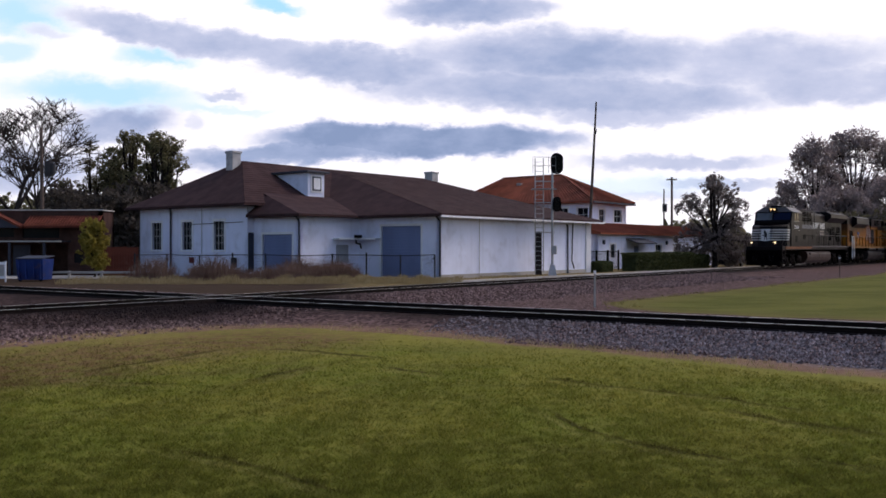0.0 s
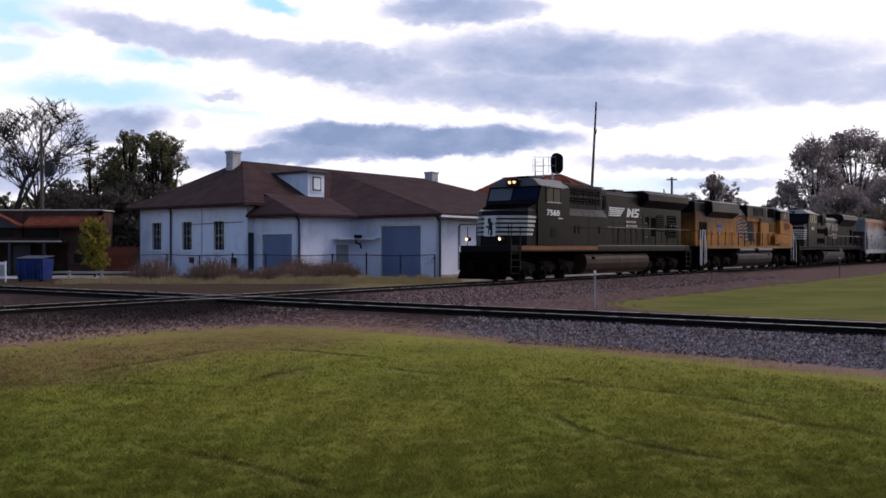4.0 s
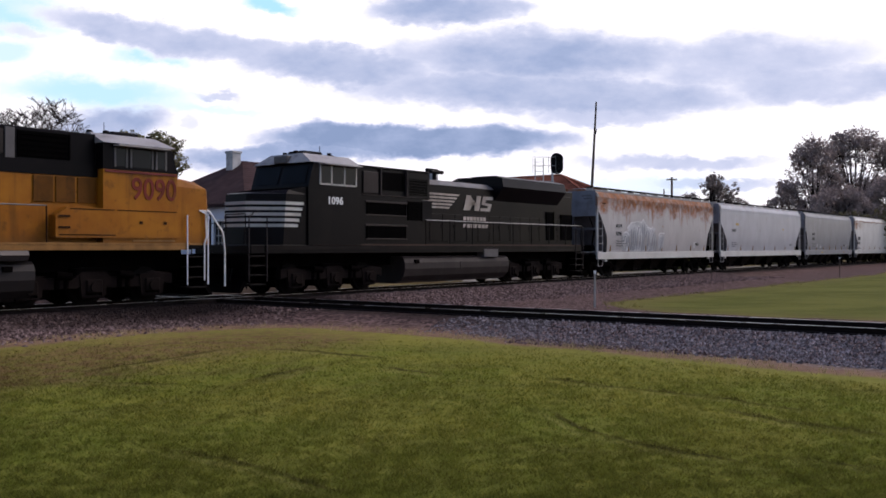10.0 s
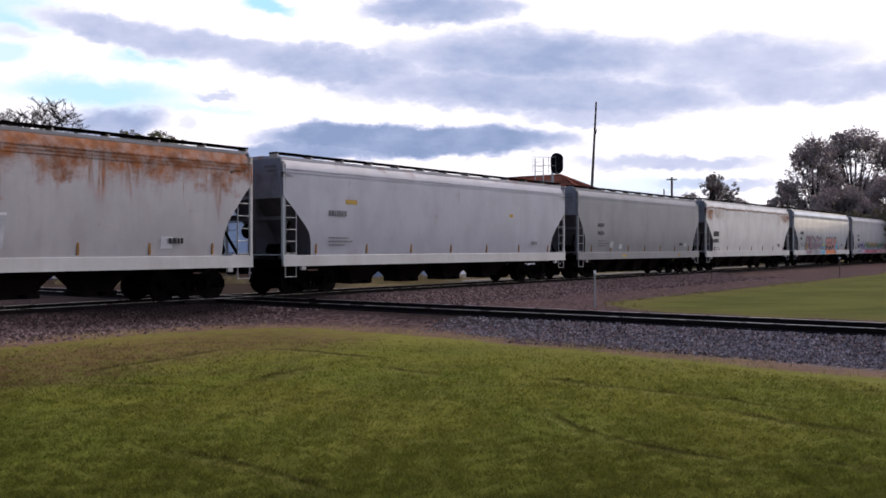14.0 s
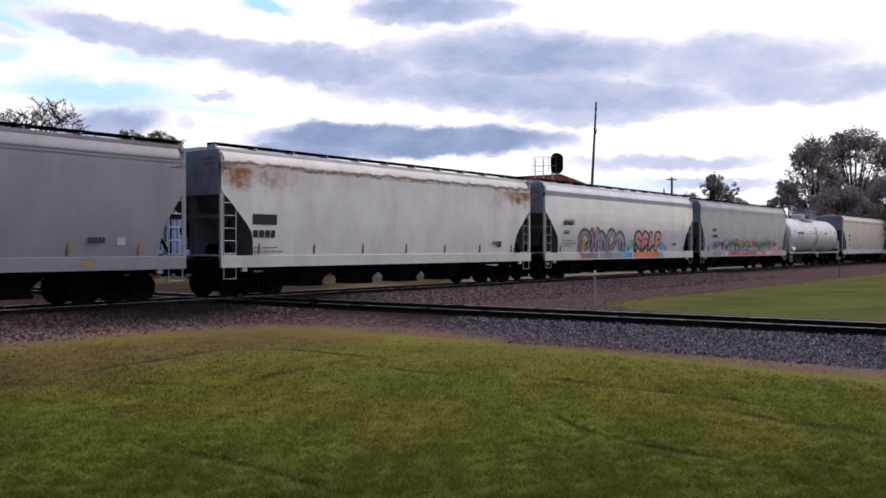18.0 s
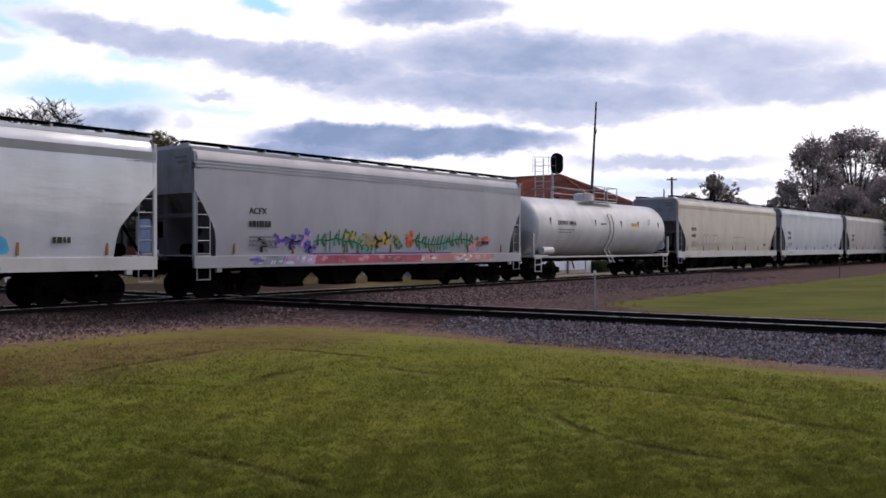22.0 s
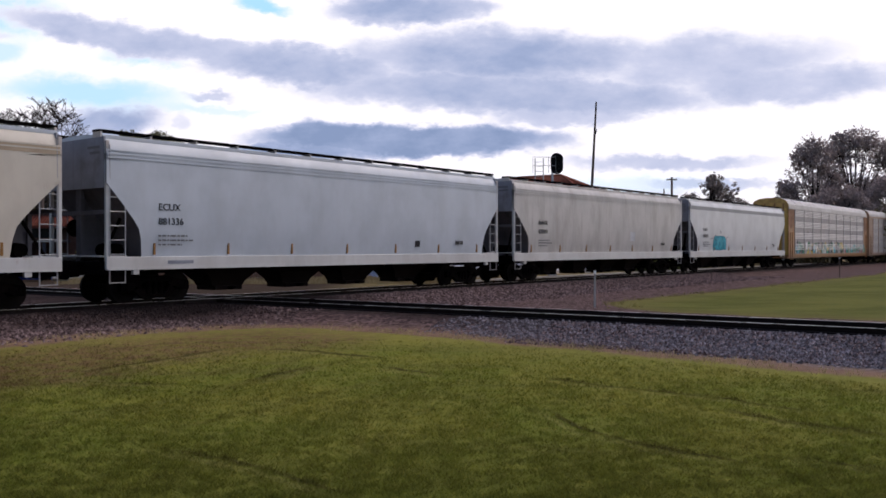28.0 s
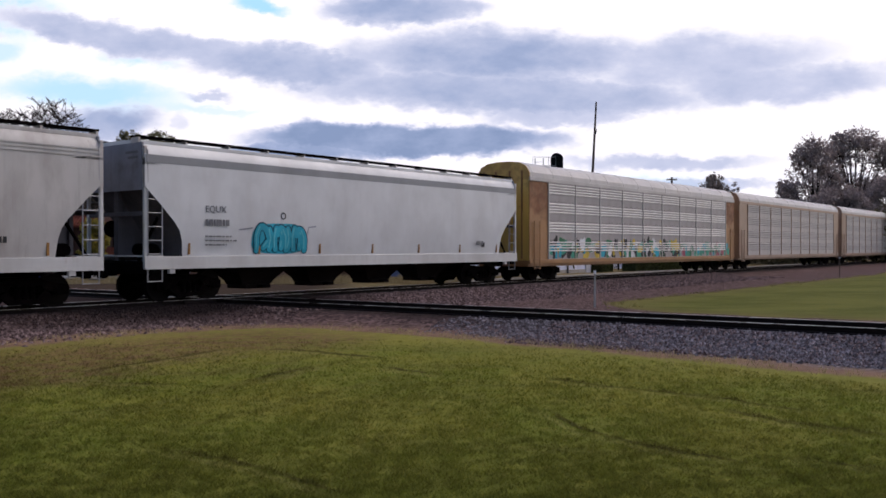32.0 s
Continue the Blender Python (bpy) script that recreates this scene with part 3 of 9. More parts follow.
def ballast_material():
    n = Nodes("crushed stone")
    sep = n.t.nodes.new("ShaderNodeSeparateXYZ")
    n.link(n.coord.outputs["Object"], sep.inputs[0])
    wob = n.math("MULTIPLY_ADD", n.noise(1.6, 4), 2.0, -1.0)
    tone = n.math("POWER", n.island(), 1.5)
    col = n.mix(tone, (0.050, 0.030, 0.027), (0.33, 0.235, 0.22))
    col = n.mix(n.math("MULTIPLY", n.step(n.noise(0.05, 4), 0.45, 0.7), 0.3), col, (0.07, 0.045, 0.04))
    stain = stained(n, sep.outputs[0], sep.outputs[1], wob)
    col = n.mix(n.math("MULTIPLY", stain, 0.86), col, (0.022, 0.014, 0.013))
    main = n.math("ABSOLUTE", n.math("SUBTRACT", n.math("MULTIPLY_ADD", sep.outputs[0], -COS, n.math("MULTIPLY", sep.outputs[1], SIN)), MAIN_B))
    # beside the main line: oil, plus the train's shade put into the colour
    oil_and_shade = n.math("MULTIPLY", stain, n.math("SUBTRACT", 1.0, n.step(n.math("MULTIPLY_ADD", wob, 0.4, main), 2.3, 3.7)))
    col = n.mix(n.math("MULTIPLY", oil_and_shade, 0.85), col, (0.010, 0.007, 0.007))
    n.p.inputs["Specular IOR Level"].default_value = 0.1
    return n.done(col, 0.9)


def ground_material():
    n = Nodes("ground_mix")
    x, y, b, c, r, wob, mid, fine, green = lawn_nodes(n)
    lawn = n.math("SUBTRACT", 1.0, n.step(r, 4.0, 4.5))
    rim = n.math("SUBTRACT", 1.0, n.step(r, 4.6, 6.0))
    # second lawn, between the lines
    u2 = n.math("MAXIMUM", n.math("SUBTRACT", n.math("ADD", b, wob), 10.0), 0.0)
    v2 = n.math("MAXIMUM", n.math("SUBTRACT", 31.0, n.math("ADD", c, wob)), 0.0)
    r2 = n.math("SQRT", n.math("MULTIPLY_ADD", u2, u2, n.math("MULTIPLY", v2, v2)))
    lawn2 = n.math("SUBTRACT", 1.0, n.step(r2, 4.6, 5.1))
    # rough grass beyond the main line
    rough_grass = n.math("MULTIPLY", n.step(n.math("ADD", b, wob), 29.4, 30.6), n.step(n.math("ADD", c, wob), 25.2, 26.6))
    vor = n.t.nodes.new("ShaderNodeTexVoronoi")
    vor.inputs["Scale"].default_value = 11
    n.link(n.coord.outputs["Object"], vor.inputs["Vector"])
    bw = n.t.nodes.new("ShaderNodeRGBToBW")
    n.link(vor.outputs["Color"], bw.inputs[0])
    chip = n.math("POWER", bw.outputs[0], 1.5)
    warm = n.mix(chip, (0.030, 0.018, 0.017), (0.235, 0.155, 0.142))
    cool = n.mix(chip, (0.040, 0.034, 0.038), (0.270, 0.245, 0.262))
    side = n.math("MULTIPLY", n.step(n.math("MULTIPLY_ADD", wob, 2.5, x), -0.5, 6.0), n.math("SUBTRACT", 1.0, n.step(n.math("ADD", c, wob), 20.5, 22.5)))
    gravel = n.mix(side, warm, cool)
    main = n.math("ABSOLUTE", n.math("SUBTRACT", b, MAIN_B))
    cross = n.math("ABSOLUTE", n.math("SUBTRACT", c, CROSS_C))
    oil = n.math("SUBTRACT", 1.0, n.step(n.math("ADD", n.math("MINIMUM", main, cross), wob), 1.3, 2.6))
    gravel = n.mix(n.math("MULTIPLY", oil, 0.8), gravel, (0.014, 0.010, 0.009))
    stain = stained(n, x, y, wob)
    gravel = n.mix(n.math("MULTIPLY", stain, 0.74), gravel, (0.022, 0.014, 0.013))
    # darker still along the main line, for oil and painted-in shade
    oil_and_shade = n.math("MULTIPLY", stain, n.math("SUBTRACT", 1.0, n.step(n.math("MULTIPLY_ADD", wob, 0.4, main), 2.3, 3.7)))
    gravel = n.mix(n.math("MULTIPLY", oil_and_shade, 0.85), gravel, (0.010, 0.007, 0.007))
    gravel = n.mix(n.math("MULTIPLY", n.step(mid, 0.5, 0.75), 0.5), gravel, (0.052, 0.034, 0.028))
    dirt = n.mix(n.step(mid, 0.35, 0.7), (0.245, 0.150, 0.100), (0.165, 0.100, 0.066))
    field = n.mix(n.step(mid, 0.4, 0.7), (0.21, 0.160, 0.078), (0.10, 0.082, 0.034))
    field = n.mix(n.math("SUBTRACT", 1.0, n.step(n.math("ADD", x, wob), -6.5, -3.6)), field, (0.055, 0.038, 0.026))
    far = n.step(n.math("ADD", b, wob), 60.0, 75.0)
    field = n.mix(far, field, (0.06, 0.065, 0.03))
    col = n.mix(rim, gravel, n.mix(n.math("MULTIPLY", n.step(fine, 0.5, 0.7), 0.35), dirt, gravel))
    col = n.mix(lawn, col, green)
    col = n.mix(lawn2, col, n.mix(n.math("MULTIPLY", n.step(r2, 2.6, 4.8), 0.5), n.mix(n.step(n.noise(2.2, 6, 0.7, stretch=(0.5, 1.0, 1)), 0.38, 0.62), (0.134, 0.132, 0.032), (0.086, 0.096, 0.020)), (0.150, 0.120, 0.045)))
    col = n.mix(rough_grass, col, field)
    hgt = n.math("ADD", n.math("MULTIPLY", vor.outputs["Distance"], 0.6), fine)
    n.bump(hgt, 0.6, 0.03)
    n.p.inputs["Specular IOR Level"].default_value = 0.03
    return n.done(col, 0.95)


def grid_lines(lo, hi, step, far):
    inner = np.arange(lo, hi + step / 2, step)
    tail = [hi + 5, hi + 15, hi + 40, hi + 120, hi + 400, far]
    head = [-far, lo - 400, lo - 120, lo - 40, lo - 15, lo - 5]
    return np.concatenate([head, inner, tail])


gx, gy = grid_lines(-45, 62, 0.5, 4200), grid_lines(-6, 112, 0.5, 4200)
GX, GY = np.meshgrid(gx, gy)
GZ = ground_z(GX, GY)
nx = len(gx)
idx = np.arange(len(gx) * len(gy)).reshape(len(gy), nx)
quads = np.stack([idx[:-1, :-1], idx[:-1, 1:], idx[1:, 1:], idx[1:, :-1]], -1).reshape(-1, 4)
me = bpy.data.meshes.new("ground")
me.from_pydata(np.stack([GX, GY, GZ], -1).reshape(-1, 3).tolist(), [], quads.tolist())
me.materials.append(ground_material())
me.polygons.foreach_set("use_smooth", [True] * len(me.polygons))
ground = tagged(new("ground", me), "mown lawn, gravel aprons and rough grass round the lines", "ground", kind="structure")

RNG = np.random.default_rng(7)
M["stone"] = ballast_material()


def stones(name, count, spread, material, size, label):
    """Loose stones as one object; spread(count) gives their places."""
    xy = spread(count)
    n = len(xy)
    base = np.array([(1, 0, 0), (0, 1, 0), (-1, 0, 0), (0, -1, 0), (0, 0, 0.8), (0, 0, -0.6)], float)
    s = size * RNG.uniform(0.5, 1.5, (n, 1, 1)) * RNG.uniform(0.6, 1.3, (n, 6, 1))
    ang = RNG.uniform(0, 6.28, n)
    rot = np.stack([np.cos(ang), -np.sin(ang), np.sin(ang), np.cos(ang)], -1).reshape(n, 2, 2)
    v = base[None] * s + RNG.normal(0, size * 0.12, (n, 6, 3))
    v[:, :, :2] = np.einsum("nij,nkj->nki", rot, v[:, :, :2])
    v[:, :, 0] += xy[:, None, 0]
    v[:, :, 1] += xy[:, None, 1]
    v[:, :, 2] += ground_z(xy[:, 0], xy[:, 1])[:, None] + size * 0.15
    f = np.array([(0, 1, 4), (1, 2, 4), (2, 3, 4), (3, 0, 4), (1, 0, 5), (2, 1, 5), (3, 2, 5), (0, 3, 5)])
    faces = (f[None] + 6 * np.arange(n)[:, None, None]).reshape(-1, 3)
    m = bpy.data.meshes.new(name)
    m.from_pydata(v.reshape(-1, 3).tolist(), [], faces.tolist())
    m.materials.append(material)
    return tagged(new(name, m), label, "gravel", kind="stuff")


def to_xy(a, b):
    return np.stack([SIN * a - COS * b, COS * a + SIN * b], -1)


def cross_xy(s, c):
    """s along the crossing line, to the camera's right positive; c away from the camera."""
    return np.stack([N2[1] * s + N2[0] * c, -N2[0] * s + N2[1] * c], -1)


def spread_warm(n):
    p = to_xy(RNG.uniform(6, 60, n), 24.0 - np.abs(RNG.normal(0, 3.1, n)) + 0.3)
    c = p[:, 0] * N2[0] + p[:, 1] * N2[1]
    b = -COS * p[:, 0] + SIN * p[:, 1]
    return p[(b > RNG.normal(18.0, 0.25, n)) & ((np.abs(c - CROSS_C) > 1.2)) & (np.abs(b - MAIN_B) > 0.2)]


def spread_cool(n):
    p = cross_xy(RNG.uniform(-12, 13, n), np.minimum(RNG.uniform(16.0, 19.6, n), RNG.uniform(16.4, 19.4, n) + 0.6))
    b = -COS * p[:, 0] + SIN * p[:, 1]
    c = p[:, 0] * N2[0] + p[:, 1] * N2[1] + 0.22 * p[:, 0]
    return p[(b < 21.5) & (p[:, 0] > RNG.uniform(-2.5, 6.0, n)) & (c > RNG.normal(17.5, 0.25, n))]


stones("ballast_stones", 42000, spread_warm, M["stone"], 0.044, "brown crushed stone ballast beside the main line")
stones("ballast_stones", 9000, lambda n: cross_xy(RNG.uniform(-9, 6, n), RNG.uniform(16.2, 19.2, n)), M["stone"], 0.036, "brown crushed stone beside the crossing line")
def spread_far(n):
    p = to_xy(RNG.uniform(4, 30, n), RNG.uniform(25.4, 42, n))
    c = p[:, 0] * N2[0] + p[:, 1] * N2[1]
    return p[(c > 21.5) & (c < RNG.normal(25.6, 0.4, n))]


stones("ballast_stones", 30000, spread_far, M["stone"], 0.05, "pinkish brown gravel between the two lines")
stones("grey_ballast_stones", 34000, spread_cool, M["stone_grey"], 0.036, "blue-grey crushed stone beside the crossing line")


# ---- the two lines ----
def rail_mesh(bm_head, bm_side, x0, x1, y):
    prism(bm_side, [(y - 0.07, -0.155), (y + 0.07, -0.155), (y + 0.07, -0.135), (y + 0.012, -0.115), (y + 0.012, -0.04), (y + 0.036, -0.03),
                    (y + 0.036, -0.006), (y - 0.036, -0.006), (y - 0.036, -0.03), (y - 0.012, -0.04), (y - 0.012, -0.115), (y - 0.07, -0.135)], x0, x1, "x")
    box(bm_head, x0, x1, y - 0.034, y + 0.034, -0.006, 0.0)


def railway(name, m, x0, x1, near0, near1, label, skip=()):
    """A line: two rails, sleepers near the camera as pieces, the rest joined."""
    line = tagged(new(name), label, "railway track", kind="structure")
    line.matrix_basis = m
    for y in (-0.755, 0.755):
        side, head = B(), B()
        rail_mesh(head, side, x0, x1, y)
        r = part("rail", side, M["rail_side"], line, "rust-brown steel rail")
        part("rail_head", head, M["rail_head"], r, "polished running surface")
    tie_me = finish(box(B(), -0.11, 0.11, -1.32, 1.32, -0.34, -0.15, 0.012), "sleeper", M["tie"])
    rest = B()
    x = x0
    while x < x1:
        if not any(lo < x < hi for lo, hi in skip):
            if near0 < x < near1:
                s = part("sleeper", tie_me, M["tie"], line)
                s.location = (x + random.uniform(-0.03, 0.03), random.uniform(-0.06, 0.06), random.uniform(-0.012, 0.004))
                s.rotation_euler = (0, 0, random.uniform(-0.02, 0.02))
            else:
                box(rest, x - 0.11, x + 0.11, -1.3, 1.3, -0.33, -0.152)
        x += 0.53
    tagged(part("sleepers", rest, M["tie"], line), kind="stuff")
    return line


mcross = Matrix.Translation((N2[0] * CROSS_C, N2[1] * CROSS_C, -0.004)) @ pose(0, 0, 0, 0, 0, math.degrees(math.atan2(-N2[0], N2[1])))
# where they meet, along each
MEET_A = SIN * meet[0] + COS * meet[1]
MEET_S = N2[1] * meet[0] - N2[0] * meet[1]
railway("railway_main", along(0, MAIN_B), -270, 445, 6, 120, "main line on dark creosoted sleepers in brown ballast")
railway("railway_crossing", mcross, -150, 90, -32, 22, "second line that crosses the main line on the level", skip=((MEET_S - 1.5, MEET_S + 1.5),))

# ---- the diamond: guard rails where the lines cross ----
diamond = holder("rail_diamond", "worn manganese steel crossing castings where the lines meet", "rail crossing", m=along(MEET_A, MAIN_B, 0))
for y in (-0.755, 0.755):
    for k in (-1, 1):
        part("guard_rail", box(B(), -1.9, 1.9, y + k * 0.1 - 0.03, y + k * 0.1 + 0.03, -0.15, -0.012, 0.008), M["rail_side"], diamond)
    part("casting", box(B(), -1.3, 1.3, y - 0.16, y + 0.16, -0.16, -0.05, 0.01), M["rail_side"], diamond)


# ---- buildings ----
def wall(length, z0, z1, openings=(), thick=0.28):
    """A wall along x whose outer face lies at y=0 and looks towards -y, with holes (x0, x1, z0, z1)."""
    bm = B()
    xs = sorted({0.0, length, *[o[0] for o in openings], *[o[1] for o in openings]})
    for xa, xb in zip(xs, xs[1:]):
        mid = (xa + xb) / 2
        cuts = sorted((o[2], o[3]) for o in openings if o[0] < mid < o[1])
        z = z0
        for lo, hi in cuts:
            if lo > z:
                box(bm, xa, xb, 0, thick, z, lo)
            z = hi
        if z < z1:
            box(bm, xa, xb, 0, thick, z, z1)
    bmesh.ops.remove_doubles(bm, verts=bm.verts[:], dist=0.0005)
    return bm


def sash(parent, m, x0, x1, z0, z1, cols, rows, frame=M["trim"], pane=M["dark_glass"], sill=True):
    """A window in a wall's opening: trim, muntins, panes."""
    w = part("window", box(B(), x0 - 0.16, x0, -0.04, 0.06, z0 - 0.05, z1 + 0.16), frame, parent, "white-trimmed small-paned sash window")
    w.matrix_local = m
    f = B()
    box(f, x1, x1 + 0.16, -0.04, 0.06, z0 - 0.05, z1 + 0.16)
    box(f, x0, x1, -0.04, 0.06, z1, z1 + 0.16)
    part("frame", f, frame, w)
    if sill:
        part("sill", box(B(), x0 - 0.16, x1 + 0.16, -0.1, 0.06, z0 - 0.12, z0 - 0.05), frame, w)
    g = B()
    for i in range(1, cols):
        x = x0 + (x1 - x0) * i / cols
        box(g, x - 0.018, x + 0.018, 0.07, 0.11, z0, z1)
    for j in range(1, rows):
        z = z0 + (z1 - z0) * j / rows
        t = 0.035 if j * 2 == rows else 0.018
        box(g, x0, x1, 0.075, 0.115, z - t, z + t)
    part("muntins", g, M["grey_metal"], w)
    pane_me = finish(box(B(), 0, (x1 - x0) / cols, 0.12, 0.13, 0, (z1 - z0) / rows), "pane", pane)
    for i in range(cols):
        for j in range(rows):
            p = part("pane", pane_me, pane, w)
            p.location = (x0 + (x1 - x0) * i / cols, 0, z0 + (z1 - z0) * j / rows)
    return w


def hip_roof(a0, a1, b0, b1, za, ridge, thick=0.16):
    """Hip roof over a rectangle; ridge: (a0, a1, b, z)."""
    bm = B()
    ra0, ra1, rb, rz = ridge
    low = [bm.verts.new(p) for p in ((a0, b0, za - thick), (a1, b0, za - thick), (a1, b1, za - thick), (a0, b1, za - thick))]
    e = [bm.verts.new(p) for p in ((a0, b0, za), (a1, b0, za), (a1, b1, za), (a0, b1, za))]
    r = [bm.verts.new((ra0, rb, rz)), bm.verts.new((ra1, rb, rz))]
    for i in range(4):
        j = (i + 1) % 4
        bm.faces.new((low[i], low[j], e[j], e[i]))
    bm.faces.new(low[::-1])
    bm.faces.new((e[0], e[1], r[1], r[0])), bm.faces.new((e[2], e[3], r[0], r[1]))
    bm.faces.new((e[1], e[2], r[1])), bm.faces.new((e[3], e[0], r[0]))
    return bm


def roof_courses(parent, a0, a1, b0, z0, b1, z1, a2, a3, rows):
    """Shingle courses as thin laps on the slope between an eave and a ridge."""
    bm = B()
    for i in range(rows):
        f, g = i / rows, (i + 1) / rows
        la, ra = a0 + (a2 - a0) * f, a1 + (a3 - a1) * f
        la2, ra2 = a0 + (a2 - a0) * g, a1 + (a3 - a1) * g
        bb, bt, zb, zt = b0 + (b1 - b0) * f, b0 + (b1 - b0) * g, z0 + (z1 - z0) * f, z0 + (z1 - z0) * g
        v = [bm.verts.new(p) for p in ((la, bb, zb + 0.03), (ra, bb, zb + 0.03), (ra2, bt, zt + 0.008), (la2, bt, zt + 0.008), (la, bb, zb + 0.002), (ra, bb, zb + 0.002))]
        bm.faces.new(v[:4]), bm.faces.new((v[4], v[5], v[1], v[0]))
    tagged(part("shingle_lap", bm, M["shingle"], parent), kind="stuff")


def depot():
    d = holder("depot_building", "old white railway depot with a brown hip roof", "building", m=along(0, 0))
    z0, zl, zh = -0.5, 3.68, 4.45

    def facing_cam(a, b):       # outer face towards the line, x runs with a
        return pose(a, b, 0)

    def facing_end(a, b):       # outer face towards -a, x runs against b
        return pose(a, b, 0, 0, 0, -90)

    def put(bm, m, label=""):
        w = part("wall", bm, M["white_wall"], d, label)
        w.matrix_local = m
        return w
    put(wall(19.2, z0, zl), facing_cam(43.36, 34.31), "long white stucco freight-house wall")
    put(wall(6.97, z0, zl, [(2.06, 5.45, -0.34, 3.02)]), facing_end(43.36, 41.28))
    put(wall(5.38, z0, zl), facing_cam(37.98, 41.28))
    put(wall(4.34, z0, zl, [(0.84, 3.66, -0.34, 2.47)]), facing_end(37.98, 45.62))
    put(wall(0.57, z0, zh), facing_cam(37.41, 45.62))
    wins = [(1.58, 2.69), (5.19, 6.29), (8.74, 9.83)]
    put(wall(12.22, z0, zh, [(x0, x1, 1.46, 3.4) for x0, x1 in wins]), facing_end(37.41, 57.84))
    put(wall(25.2, z0, zl), pose(62.6, 57.84, 0, 0, 0, 180))
    put(wall(23.53, z0, zl), pose(62.6, 34.31, 0, 0, 0, 90))
    put(wall(6.0, zl - 0.3, zh), facing_cam(37.41, 45.9))
    for x0, x1 in wins:
        sash(d, facing_end(37.41, 57.84), x0, x1, 1.46, 3.4, 3, 4)
    # plank doors
    for m, x0, x1, zt, label in ((facing_end(43.36, 41.28), 2.06, 5.45, 3.02, "large slate-blue freight door"), (facing_end(37.98, 45.62), 0.84, 3.66, 2.47, "slate-blue roll-up door")):
        door = part("door", box(B(), x0, x1, 0.12, 0.17, -0.34, zt), M["blue_door"], d, label)
        door.matrix_local = m
        slat_me = finish(box(B(), x0 + 0.04, x1 - 0.04, 0.09, 0.12, 0, 0.17, 0.008), "door_slat", M["blue_door"])
        n = int((zt + 0.3) / 0.19)
        for i in range(n):
            s = part("slat", slat_me, M["blue_door"], door)
            s.location = (0, 0, -0.32 + i * 0.19)
        fr = B()
        box(fr, x0 - 0.13, x0, -0.03, 0.1, -0.34, zt + 0.14), box(fr, x1, x1 + 0.13, -0.03, 0.1, -0.34, zt + 0.14), box(fr, x0, x1, -0.03, 0.1, zt, zt + 0.14)
        part("door_frame", fr, M["trim"], door, "white door casing")
    narrow = part("door", box(B(), 0.05, 0.5, -0.03, 0.02, 0.0, 2.6), M["gutter"], d, "dark narrow side door")
    narrow.matrix_local = facing_cam(37.41, 45.62)
    # downspouts and pilasters on the walls
    for a, b in ((43.26, 34.2), (37.86, 41.18), (59.1, 34.22)):
        p = part("downspout", rail_path(B(), [(a, b + 0.3, zl - 0.1), (a, b, zl - 0.4), (a, b, -0.2), (a - 0.15, b - 0.1, -0.33)], 0.06), M["gutter"], d, "dark downspout")
    part("downspout", rail_path(B(), [(47.54, 34.24, zl - 0.1), (47.54, 34.24, -0.2)], 0.022), M["grey_metal"], d, "thin grey downspout")
    part("downspout", rail_path(B(), [(59.88, 34.2, 3.5), (59.7, 34.2, 0.6), (59.9, 34.1, 0.0)], 0.05), M["gutter"], d, "dark bent downspout")
    part("downspout", rail_path(B(), [(37.0, 53.9, 4.6), (37.3, 53.9, 4.3), (37.3, 53.9, -0.3)], 0.07), M["gutter"], d, "dark downspout")
    part("downspout", rail_path(B(), [(37.36, 50.4, 4.3), (37.36, 50.4, 0.3)], 0.022), M["grey_metal"], d, "thin grey conduit")
    part("cable", rail_path(B(), [(37.36, 51.6, 3.22), (37.36, 46.0, 3.30)], 0.025), M["dark_can"], d, "thin wall cable")
    part("meter_box", box(B(), 37.25, 37.41, 51.3, 51.7, 0.55, 0.95, 0.01), M["soot_red"], d, "small rusty meter box")
    part("meter_box", box(B(), 37.25, 37.41, 46.7, 47.15, 0.3, 0.95, 0.01), M["dark_can"], d, "small grey meter box")
    part("corner_board", box(B(), 62.0, 62.75, 34.2, 34.5, -0.4, zl - 0.1, 0.02), M["trim"], d, "white corner pilaster")
    part("skirt", box(B(), 43.3, 62.6, 34.25, 34.31, -0.42, -0.1), M["concrete"], d, "weathered concrete plinth")
    # roofs
    r1 = part("roof", hip_roof(42.5, 63.5, 33.5, 58.6, 3.74, (51.0, 63.0, 51.7, 7.95)), M["shingle"], d, "brown shingle hip roof over the freight house")
    roof_courses(r1, 42.5, 63.5, 33.5, 3.74, 51.7, 7.95, 51.0, 63.0, 44)
    part("fascia", box(B(), 42.45, 63.55, 33.42, 33.5, 3.5, 3.62), M["trim"], r1, "white eave board")
    r2 = part("roof", hip_roof(36.6, 66.0, 44.9, 58.5, 4.52, (41.9, 63.0, 51.7, 8.0)), M["shingle"], d, "brown shingle hip roof over the office")
    roof_courses(r2, 36.6, 66.0, 44.9, 4.52, 51.7, 8.0, 41.9, 63.0, 20)
    bm = B()
    top = [bm.verts.new(v) for v in ((37.2, 40.5, 3.74), (46.0, 40.5, 3.74), (46.0, 47.1, 5.5), (39.6, 47.1, 5.5), (39.04, 45.55, 5.09), (37.2, 45.55, 3.74))]
    low = [bm.verts.new((v.co.x, v.co.y, 3.58)) for v in top]
    bm.faces.new(top[:5]), bm.faces.new((top[0], top[4], top[5]))
    for i in range(6):
        j = (i + 1) % 6
        bm.faces.new((top[i], low[i], low[j], top[j]))
    bm.faces.new(low)
    part("roof", bm, M["shingle"], d, "low hip roof over the bay")
    part("fascia", box(B(), 36.52, 36.6, 44.9, 58.5, 4.36, 4.5), M["shingle"], r2)
